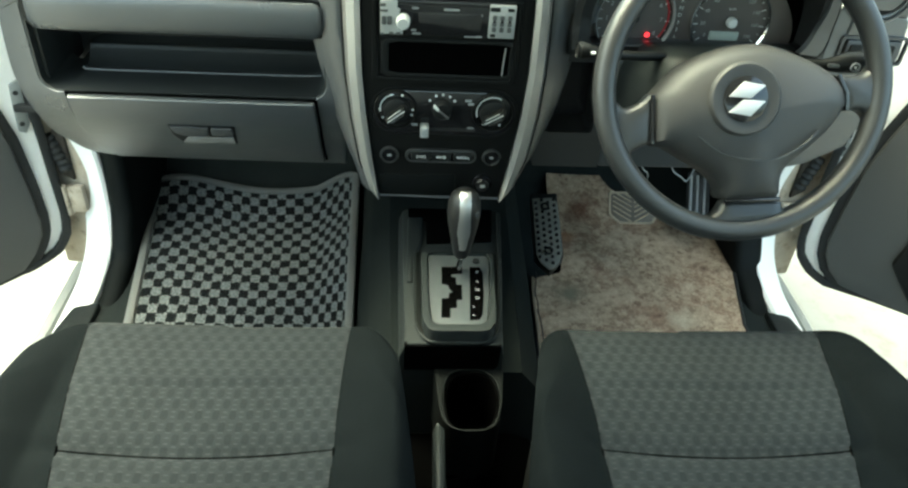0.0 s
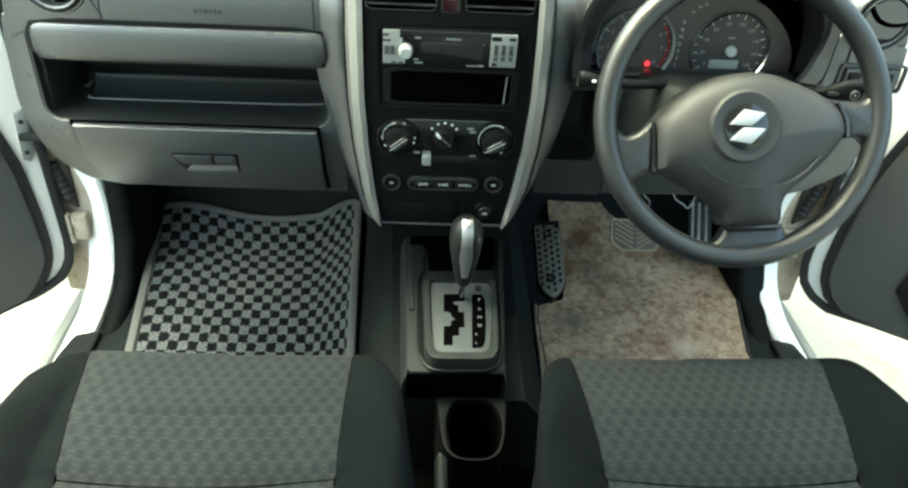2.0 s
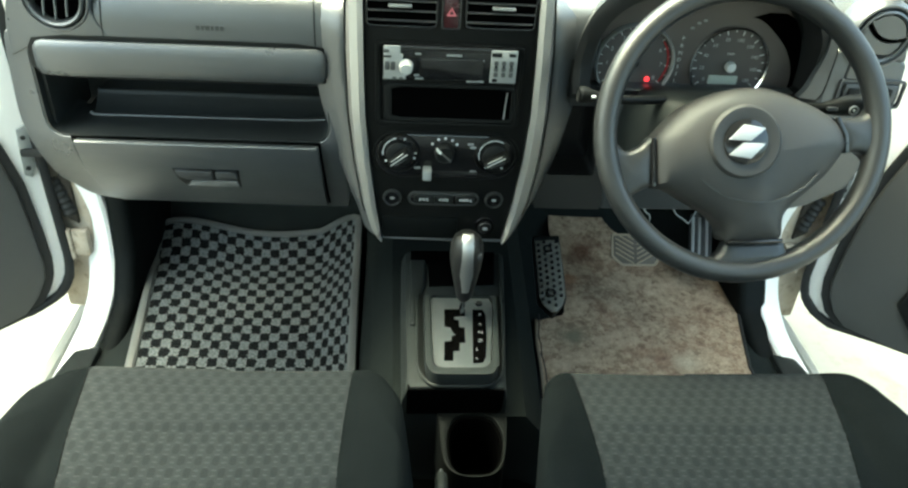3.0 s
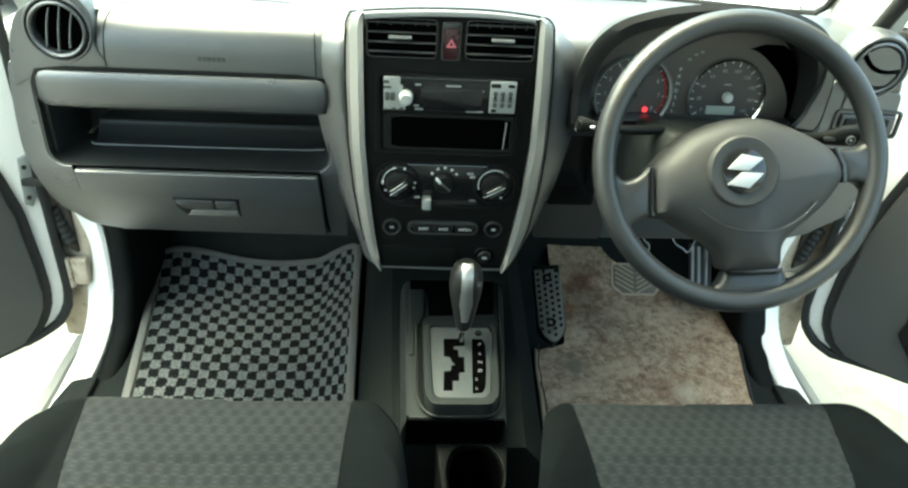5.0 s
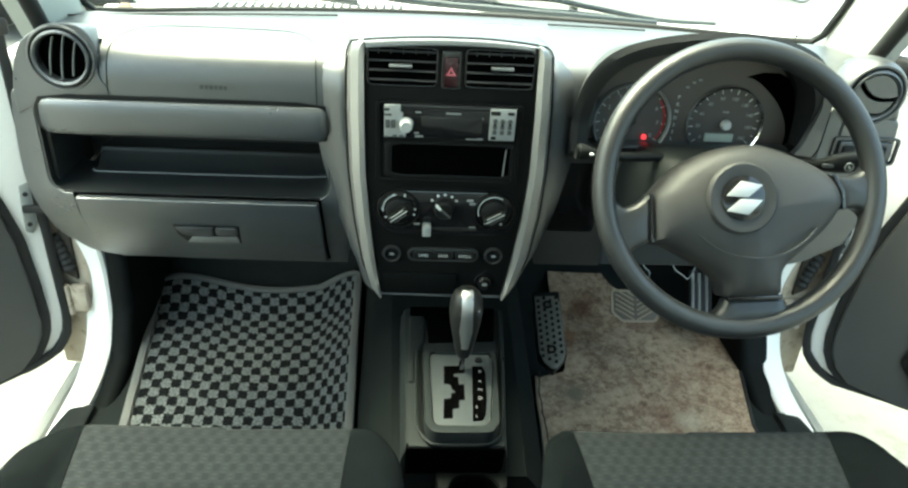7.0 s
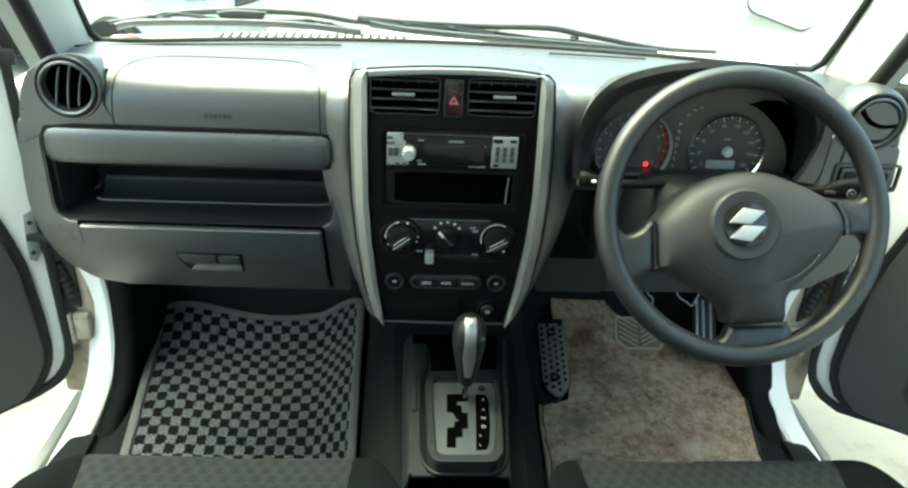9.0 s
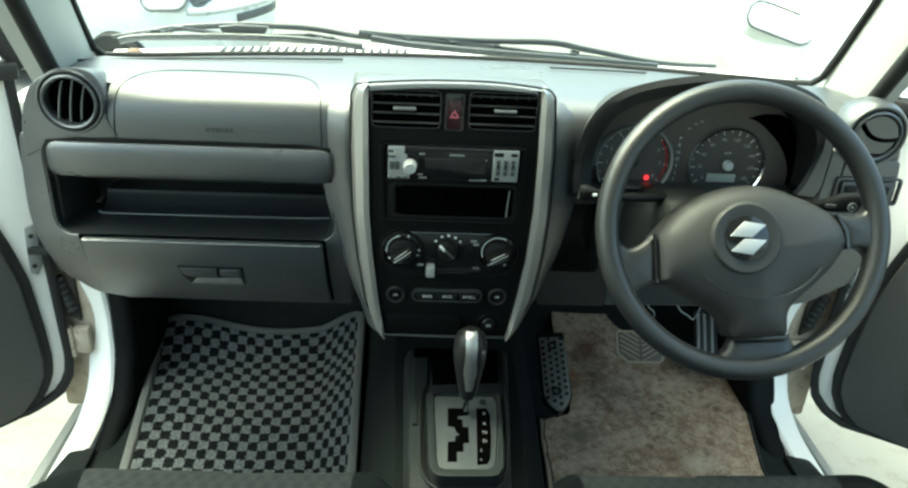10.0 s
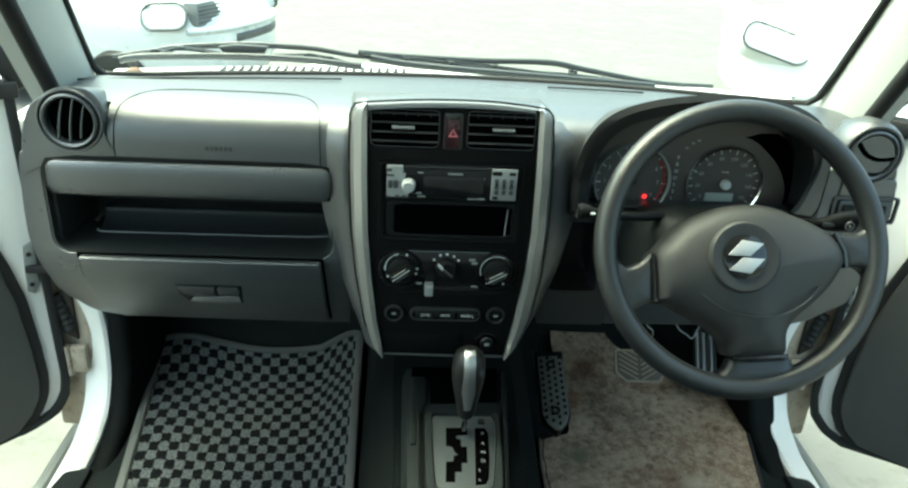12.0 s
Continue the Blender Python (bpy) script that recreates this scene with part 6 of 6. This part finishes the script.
bm = skin([[toe((cc[0] + (a - cc[0]) * s, cc[1] + (b - cc[1]) * s), (-0.006 if s == 1.0 and k == 0 else 0.002 * math.sin(7 * a + 9 * b))) for a, b in outline] for k, s in enumerate((1.0, 1.0, 0.985, 0.9, 0.75, 0.6, 0.45, 0.3, 0.15, 0.001))])
part("mat_face", bm, BROWN, drug)
part("binding", sweep([(0.1725, 0.98, 0.01), (0.178, 1.07, 0.01), (0.1795, 1.139, 0.01), (0.187, 1.21, 0.01)], 0.0032, 6), PADGREY, drug, "pale frayed binding")
part("binding_seam", sweep(glide([(0.181, 0.98, 0.0125), (0.1855, 1.07, 0.0125), (0.184, 1.1, 0.0125), (0.187, 1.13, 0.0125), (0.1855, 1.156, 0.0125), (0.191, 1.19, 0.0125), (0.1957, 1.226, 0.0125)], 4), 0.0013, 6), RUBBER, drug)
part("edge", sweep([toe(p, 0.001) for p in outline[70:]] , 0.004, 6), RUBBER, drug)

# ---- pedals ----
rest = thing("footrest", (0.205, 1.25, 0.02), "black studded footrest plate beside the tunnel", "pedal")
REST = Matrix.Translation((0.2115, 1.25, 0.098)) @ pose(0, 0, 0, 22, -6, -3)
bm = prism([(-0.026, 0.085), (0.02, 0.085), (0.027, 0.07), (0.027, -0.052), (0.019, -0.072), (0.006, -0.087), (-0.004, -0.087), (-0.018, -0.072), (-0.026, -0.052)], "xy", -0.006, 0.0, 0.004, m=REST)
part("rest_plate", bm, surface("worn_footrest_rubber", (0.17, 0.16, 0.135), (0.1, 0.094, 0.08), rough=0.7, grain=400, bump=0.2), rest)
part("rest_block", prism([(-0.028, 0.1), (0.028, 0.1), (0.03, -0.05), (0.0, -0.085), (-0.028, -0.05)], "xy", -0.04, -0.005, 0.004, m=REST), BLACK, rest)
k = 0
for i in range(4):
    for j in range(11):
        x, y = -0.0185 + 0.0125 * i, 0.072 - 0.0145 * j + (0.007 if i % 2 else 0)
        if abs(y) > 0.08 or (y < -0.06 and abs(x) > 0.008):
            continue
        part("stud", spin([(0.0, 0.003), (0.0028, 0.003), (0.0036, 0.0)], 10, REST @ Matrix.Translation((x, y, 0))), BLACK, rest)
for y in (0.062, -0.045):
    part("ring_stud", spin([(0.0055, 0.0), (0.006, 0.0035), (0.0085, 0.0035), (0.009, 0.0)], 20, REST @ Matrix.Translation((0.0, y, 0))), BLACK, rest)

pedal = thing("brake_pedal", (0.4, 1.3, 0.13), "wide brake pedal with a grey chevron-ribbed rubber pad on its arm", "pedal")
PED = Matrix.Translation((0.395, 1.3, 0.128)) @ pose(0, 0, 0, 48, 0, 0) @ Matrix.Scale(0.84, 4)
part("pad", prism([(-0.06, 0.04), (0.06, 0.04), (0.06, -0.022), (0.05, -0.04), (-0.035, -0.04), (-0.06, -0.018)], "xy", -0.008, 0.0, 0.004, m=PED), surface("dusty_pedal_rubber", (0.085, 0.07, 0.055), (0.05, 0.042, 0.034), rough=0.8, grain=300, bump=0.2), pedal, "dusty rubber pedal pad")
part("pad_rim", collar([(-0.06, 0.04), (0.06, 0.04), (0.06, -0.022), (0.05, -0.04), (-0.035, -0.04), (-0.06, -0.018)], [(-0.055, 0.035), (0.055, 0.035), (0.055, -0.02), (0.047, -0.035), (-0.033, -0.035), (-0.055, -0.016)], (0, 0), "xy", 0.002, -0.001, 72, m=PED), PADGREY, pedal)
for i in range(-3, 4):
    for s in (-1, 1):
        a = Vector((s * 0.004, -0.03 + 0.012 * (i + 3) - 0.004, 0.001))
        b = Vector((s * 0.05, a.y + 0.026, 0.001))
        if b.y > 0.034:
            t = (0.034 - a.y) / (b.y - a.y)
            b = a.lerp(b, max(0.0, t))
        if (b - a).length > 0.006:
            part("rib", sweep([PED @ a, PED @ b], 0.0017, 6), PADGREY, pedal)
part("arm", sweep([(0.4, 1.335, 0.118), (0.4, 1.42, 0.22), (0.39, 1.47, 0.5)], 0.009, 8, flat=1.6), BLACK, pedal)
gas = thing("accelerator_pedal", (0.56, 1.36, 0.1), "narrow accelerator pedal with pale metal ribs on its arm", "pedal")
GAS = Matrix.Translation((0.562, 1.37, 0.11)) @ pose(0, 0, 0, 50, 0, -4)
part("pad", prism(rrect(0, 0, 0.05, 0.115, 0.006), "xy", -0.008, 0.0, 0.003, m=GAS), RUBBER, gas)
for x in (-0.018, -0.004, 0.012):
    part("rib", sweep([GAS @ Vector((x, -0.05, 0.001)), GAS @ Vector((x, 0.05, 0.001))], 0.0032, 8), SILVER, gas, "pale metal rib")
part("arm", sweep([(0.565, 1.39, 0.12), (0.57, 1.5, 0.3), (0.56, 1.55, 0.5)], 0.007, 8), BLACK, gas)

for line in ([(0.35, 1.22, 0.33), (0.3566, 1.2, 0.288), (0.3706, 1.2, 0.273), (0.3695, 1.2, 0.256), (0.352, 1.21, 0.244), (0.33, 1.24, 0.28)], [(0.42, 1.25, 0.3), (0.437, 1.25, 0.253), (0.458, 1.25, 0.2366), (0.4714, 1.25, 0.229), (0.49, 1.27, 0.25)]):
    cable = thing("cable", line[2], "thin grey cable hanging below the dashboard by the pedals", "cable", "loose cables")
    part("cable_run", sweep(glide(line, 5), 0.0013, 6), GREYPRINT, cable)

# ---- open front doors ----
PLATEGREY = surface("scuffed_grey_metal", (0.2, 0.21, 0.2), (0.15, 0.155, 0.15), rough=0.5, grain=300, bump=0.1)
def door(side, label):
    """An opened front door: u runs from the hinge outward, w up, n towards the cabin."""
    d = thing("door_1" if side < 0 else "door_2", (side * 0.74, 1.286, 0.0), label, "car door", "front doors", "structure")
    du, dn = Vector((side * 0.85, -0.527, 0)), Vector((-side * 0.527, -0.85, 0))
    m = Matrix.Identity(4)
    for c, col in enumerate((du, Vector((0, 0, 1)), dn)):
        m[0][c], m[1][c], m[2][c] = col
    m.translation = Vector((side * 0.74, 1.286, 0))

    def shape(o):
        """The door's outline, drawn in by o."""
        f = -0.008 if side < 0 else 0.008
        pts = [(0.02 + f + o, 0.66 - o), (0.018 + f + o, 0.3), (0.016 + f + o, 0.09), (0.024 + f + o, 0.045 + o * 0.3), (0.05 + f + o, 0.012 + o * 0.5), (0.1 + o * 0.6, -0.01 + o * 0.8), (0.2, -0.008 + o), (0.5, -0.016 + o), (0.95 - o, -0.016 + o), (1.0 - o, 0.02 + o), (1.0 - o, 0.66 - o)]
        return pts
    out, low = (0.0, 0.0) if side < 0 else (0.02, 0.02)

    def trimmed(o):
        """The trim's outline: its front edge slants back above the check strap."""
        pts = [(0.165 + o, 0.66 - o), (0.088 + o, 0.42), (0.066 + o, 0.345), (0.05 + o, 0.275), (0.042 + o, 0.17), (0.04 + o, 0.1), (0.046 + o, 0.06 + o * 0.3), (0.066 + o, 0.02 + o * 0.5), (0.1 + o * 0.6, -0.012 + low * 0.3 + o * 0.6), (0.2, -0.034 + low + o * 0.4), (0.5, -0.046 + low + o * 0.4), (0.97 - o, -0.046 + low + o * 0.4), (1.0 - o, -0.02 + low + o), (1.0 - o, 0.66 - o)]
        return [(a + (out if a < 0.3 else 0.0), b) for a, b in pts]
    lay = lambda o, n0, n1, bev: prism(shape(o), "xy", n0, n1, bev, 2, m)
    part("shell", lay(0.0, -0.14, -0.004, 0.008), WHITE, d, "white painted door shell")
    part("outer_seal", collar(shape(-0.004), shape(0.012), (0.5, 0.3), "xy", 0.008, -0.01, 160, bev=0.003, m=m), RUBBER, d, "black rubber door seal")
    part("inner_seal", collar(trimmed(0.0), trimmed(0.02), (0.5, 0.3), "xy", 0.006, -0.01, 160, bev=0.003, m=m), RUBBER, d)
    trim = part("trim_panel", prism(trimmed(0.016), "xy", -0.01, 0.016, 0.01, 2, m), DOORTRIM, d, "dark grey door trim panel")
    pocket = [(0.2, 0.1), (0.26, 0.025), (0.6, 0.02), (0.6, 0.2), (0.22, 0.2)]
    part("map_pocket", prism(pocket, "xy", 0.012, 0.03, 0.008, 2, m), BLACK, trim, "black door pocket")
    # mirror corner and window frame
    part("window_frame", prism([(0.0, 0.655), (0.05, 0.72), (0.12, 0.79), (0.1, 0.8), (0.0, 0.72), (-0.03, 0.665)], "xy", -0.03, 0.0, 0.006, 2, m), RUBBER, d, "black mirror corner of the window frame")
    part("belt_seal", prism([(0.0, 0.645), (1.0, 0.645), (1.0, 0.672), (0.0, 0.672)], "xy", -0.03, 0.012, 0.005, 2, m), RUBBER, d, "black belt line seal")
    mir = part("mirror_shell", plump(rrect(0.12, 0.76, 0.17, 0.12, 0.03), -0.17, -0.12, 0.01, m=m), GLOSS, d, "black door mirror")
    for w, h in ((0.127, 0.058), (0.42, 0.06)):
        hg = part("hinge", block(side * 0.706, side * 0.738, 1.282, 1.3, w - h / 2, w + h / 2, 0.004), DIRTY_SHADED, d, "dusty white door hinge, its paint darkened for shade")
        part("hinge_leaf", block(side * 0.735, side * 0.768, 1.288, 1.302, w - h / 2 + 0.012, w + h / 2 - 0.012, 0.003), DIRTY_SHADED, hg)
        part("hinge_pin", sweep([(side * 0.74, 1.282, w - h / 2 - 0.004), (side * 0.74, 1.282, w + h / 2 + 0.004)], 0.006, 12), DIRTY_SHADED, hg)
    plate = part("check_plate", prism([(0.022, 0.385), (0.04, 0.378), (0.044, 0.33), (0.046, 0.288), (0.034, 0.282), (0.024, 0.3)], "xy", -0.006, 0.002, 0.002, 2, m), PLATEGREY, d, "grey door check plate")
    for u, w in ((0.033, 0.362), (0.037, 0.302)):
        part("bolt_hole", prism(circle(u, w, 0.0045, 14), "xy", 0.0, 0.0026, 0.0, 2, m), RUBBER, plate)
    pts = [(side * (0.728 + 0.02 * k / 12), 1.292, 0.19 + 0.075 * k / 12) for k in range(13)]
    part("cable_gaiter", sweep(pts, [0.011 + (0.0025 if k % 2 else 0.0) for k in range(13)], 12), RUBBER, d, "ribbed black cable gaiter")
    part("door_check", block(side * 0.715, side * 0.775, 1.258, 1.27, 0.328, 0.341, 0.002), RUBBER, d, "black door check strap")
    return d


door(-1, "open white passenger door with dark grey trim")
door(1, "open white driver's door with dark grey trim and pocket")

# ---- wipers, cowl slots, nozzle ----
def wiper(blade, bow, links, label):
    """A rubber blade under a bow, joined by short links with pins."""
    w = thing("wiper", blade[len(blade) // 2], label, "wiper", "windscreen wipers")
    part("blade", sweep(glide(blade, 5), 0.0052, 8, flat=1.2), WIPERGREY, w, "black rubber wiper blade")
    n = 5 * (len(bow) - 1)
    part("arm", sweep(glide(bow, 5), [0.003 + 0.0024 * math.sin(math.pi * i / n) for i in range(n + 1)], 8, flat=1.1), WIPERGREY, w, "grey-black wiper arm")
    for a, b, c in links:
        part("link", sweep(glide([a, b, c], 5), 0.003, 6, flat=1.2), WIPERGREY, w)
        part("pin", block(b[0] - 0.006, b[0] + 0.006, b[1] - 0.005, b[1] + 0.004, b[2] - 0.0035, b[2] + 0.0045, 0.002), WIPERGREY, w)
    return w


WIPERGREY = surface("faded_black_metal", (0.02, 0.027, 0.033), (0.013, 0.018, 0.022), rough=0.5, grain=300, bump=0.1)
left = wiper([(-0.6, 1.37, 0.695), (-0.556, 1.37, 0.703), (-0.406, 1.37, 0.71), (-0.286, 1.37, 0.71), (-0.179, 1.37, 0.702)],
             [(-0.619, 1.39, 0.697), (-0.542, 1.39, 0.711), (-0.501, 1.39, 0.718), (-0.41, 1.39, 0.726), (-0.349, 1.39, 0.728), (-0.267, 1.39, 0.726), (-0.185, 1.39, 0.716), (-0.06, 1.39, 0.708)],
             (((-0.57, 1.372, 0.703), (-0.54, 1.38, 0.7115), (-0.505, 1.372, 0.709)), ((-0.53, 1.372, 0.707), (-0.497, 1.38, 0.718), (-0.42, 1.372, 0.713)), ((-0.35, 1.372, 0.713), (-0.275, 1.38, 0.7155), (-0.25, 1.372, 0.711)), ((-0.275, 1.376, 0.718), (-0.236, 1.38, 0.712), (-0.2, 1.372, 0.706))),
             "black wiper with a spoiler, parked over the cowl")
part("spoiler", prism([(-0.424, 0.714), (-0.352, 0.713), (-0.343, 0.7285), (-0.4, 0.7295), (-0.432, 0.7245)], "xz", 1.378, 1.388, 0.003), WIPERGREY, left, "grey spoiler on the arm")
wiper([(-0.164, 1.37, 0.718), (-0.102, 1.37, 0.71), (0.002, 1.37, 0.704), (0.107, 1.37, 0.7), (0.213, 1.37, 0.696), (0.353, 1.37, 0.69)],
      [(-0.187, 1.39, 0.725), (-0.103, 1.39, 0.72), (0.034, 1.39, 0.718), (0.155, 1.39, 0.72), (0.226, 1.39, 0.71), (0.358, 1.39, 0.692), (0.469, 1.39, 0.69)],
      (((-0.187, 1.385, 0.724), (-0.1, 1.385, 0.714), (0.0, 1.376, 0.705)), ((-0.11, 1.385, 0.719), (-0.02, 1.385, 0.712), (0.1, 1.376, 0.7)), ((-0.03, 1.385, 0.716), (0.06, 1.385, 0.709), (0.2, 1.376, 0.698)), ((0.1, 1.385, 0.702), (0.2, 1.385, 0.7), (0.3, 1.376, 0.693))),
      "black wiper parked over the cowl")
grille = thing("cowl_grille", (-0.26, 1.37, 0.684), "row of dark air slots in the white cowl panel", "cowl grille", kind="")
for x0, n, pitch, ahead in ((-0.424, 22, 0.0152, 0.106), (0.228, 9, 0.0122, 0.13)):
    for k in range(n):
        x = x0 + pitch * k
        y = ws_base(x).y + ahead
        part("slot", block(x - pitch * 0.22, x + pitch * 0.22, y - 0.018, y + 0.018, 0.67, 0.6868, 0.001), BLACK, grille)
nozzle = thing("washer_nozzle", (0.267, 1.69, 0.64), "small dark washer nozzle on the bonnet", "washer nozzle")
part("nozzle_body", plump(rrect(0, 0, 0.018, 0.03, 0.008), 0.0, 0.02, 0.01, 0.004, m=Matrix.Translation((0.267, 1.69, 0.632))), BLACK, nozzle)
plug = thing("cowl_plug", (-0.553, 1.3, 0.68), "brown rubber plug on the corner of the cowl", "plug")
part("plug_dome", spin([(0.0, 0.02), (0.008, 0.019), (0.015, 0.013), (0.019, 0.0)], 24, Matrix.Translation((-0.553, 1.3, 0.679))), RUST, plug)


# ---- cars parked in the yard ----
def parked_car(m, paint, lamps, label, dark_nose, axle):
    """A hatchback: local y runs to its nose, z = 0 is the ground; lamps: place, width, height, turn and roll."""
    c = new("car")
    c.matrix_basis = m
    tagged(c, label, "car", "parked cars")

    def put(name, bm, material, label="", to=None):
        bmesh.ops.transform(bm, matrix=m, verts=bm.verts[:])
        return part(name, bm, material, to or c, label)
    half = [(0.0, 2.13), (0.2, 2.12), (0.35, 2.09), (0.5, 2.02), (0.62, 1.88), (0.72, 1.66), (0.78, 1.3), (0.82, 0.6), (0.82, -0.8), (0.8, -1.6), (0.7, -1.95), (0.45, -2.08), (0.0, -2.1)]
    plan = half + [(-a, b) for a, b in half[-2:0:-1]]
    plan = [p[:2] for p in section(plan + plan[:1], 3)[:-1]]
    rings = []
    for z, k, w in ((0.2, 0.96, 0.95), (0.24, 0.985, 0.985), (0.34, 1.0, 1.0), (0.54, 1.0, 1.0), (0.6, 0.985, 1.0), (0.68, 0.94, 0.99), (0.75, 0.84, 0.975), (0.81, 0.66, 0.955), (0.87, 0.4, 0.93), (0.92, 0.1, 0.9), (0.94, -0.1, 0.86)):
        rings.append([(a * w, 0.6 + (b - 0.6) * k if b > 0.6 else b * (1.0 if z < 0.8 else 0.97), z) for a, b in plan])
    put("body", skin(rings, caps=True), paint)
    rings = []
    for z, y0, y1, w in ((0.93, -1.85, 0.6, 0.74), (1.15, -1.75, 0.2, 0.68), (1.38, -1.55, -0.25, 0.58), (1.43, -1.4, -0.4, 0.5)):
        rings.append([(a, b, z) for a, b in rrect(0, (y0 + y1) / 2, 2 * w, y1 - y0, 0.2, 5)])
    put("cabin", skin(rings, caps=True), paint)
    put("windscreen", skin([[(-0.66, 0.585, 0.96), (0.66, 0.585, 0.96)], [(-0.56, -0.1, 1.3), (0.56, -0.1, 1.3)]], closed=False), GLOSS)
    px, py, pz, w, h, turn, roll = lamps
    for s in (1, -1):
        lampm = Matrix.Diagonal((s, 1, 1, 1)) @ Matrix.Translation((px, py, pz)) @ pose(0, 0, 0, 0, 0, turn) @ pose(0, 0, 0, 58, 0, 0) @ pose(0, 0, 0, 0, 0, roll)
        lamp = put("headlight", plump(rrect(0, 0, w, h, h * 0.42, 6), -0.16, 0.0, 0.015, m=lampm), LAMPGLASS, "clear headlight lens")
        put("headlight_rim", collar(rrect(0, 0, w + 0.016, h + 0.016, h * 0.44, 6), rrect(0, 0, w - 0.004, h - 0.004, h * 0.41, 6), (0, 0), "xy", 0.022, 0.002, 96, m=lampm), RIMGREY if s > 0 or dark_nose else paint, "", lamp)
        put("reflector", spin([(0.0, -0.03), (h * 0.3, -0.02), (h * 0.42, 0.004), (h * 0.44, 0.004)], 32, lampm @ Matrix.Translation((-w * 0.16 * s, 0, 0.006))), LAMPGLASS, "", lamp)
        put("indicator", block(s * 0.79 - 0.02, s * 0.79 + 0.02, 1.1, 1.2, 0.66, 0.71, 0.01), RIMGREY)
        for y in (-1.3, axle):
            wh = put("wheel", spin([(0.1, -0.1), (0.2, -0.1), (0.225, -0.07), (0.225, 0.07), (0.2, 0.1), (0.1, 0.1)], 32, Matrix.Translation((s * 0.68, y, 0.225)) @ pose(0, 0, 0, 0, 90, 0), closed=True), RUBBER, "black tyre")
            put("hub", spin([(0.0, -0.08), (0.12, -0.09), (0.14, -0.06), (0.14, 0.06), (0.12, 0.09), (0.0, 0.08)], 24, Matrix.Translation((s * 0.68, y, 0.225)) @ pose(0, 0, 0, 0, 90, 0)), PLATE, "", wh)
    grille = put("grille", prism([(-0.5, 0.62), (0.5, 0.62), (0.44, 0.73), (-0.44, 0.73)] if not dark_nose else [(0.2, 0.6), (0.5, 0.6), (0.5, 0.75), (0.3, 0.75)], "xz", 1.93, 2.035, 0.01), NOSEGREY if dark_nose else paint, "slatted grille")
    for k in range(5):
        put("slat", block(0.24 if dark_nose else -0.4, 0.49 if dark_nose else 0.4, 1.98, 2.042, 0.622 + 0.024 * k, 0.632 + 0.024 * k, 0.002), RIMGREY if dark_nose else paint, "", grille)
    nose = [(a * 1.0, b) for a, b in plan if b > 1.95]
    nose.sort()
    put("bumper_bar", sweep([(a, b - 0.01, 0.575) for a, b in nose], 0.03, 10, flat=0.9), paint)
    put("bumper_intake", sweep([(a, b - 0.004, 0.5) for a, b in nose if a < 0.25], 0.011, 8, flat=3.0), RIMGREY if dark_nose else paint, "lower bumper intake")
    return c


# grille, slats and intake lightened to paint the haze on the windscreen
NOSEGREY = surface("grille_grey_with_haze", (0.16, 0.17, 0.17), rough=0.5, bump=0.0)
RIMGREY = surface("grey_black_surround", (0.06, 0.064, 0.064), rough=0.5, bump=0.0)
parked_car(Matrix.Translation((-3.214, 6.2, -0.5)) @ pose(0, 0, 0, 0, 0, 251), PALESILVER, (0.6, 1.86, 0.66, 0.27, 0.17, 109, 4), "pale silver hatchback parked ahead in the yard", True, 1.56)
parked_car(Matrix.Translation((4.41, 5.48, -0.5)) @ pose(0, 0, 0, 0, 0, 75), WHITE, (-0.67, 1.86, 0.63, 0.46, 0.2, -84, -18), "white hatchback parked ahead in the yard", False, 1.2)
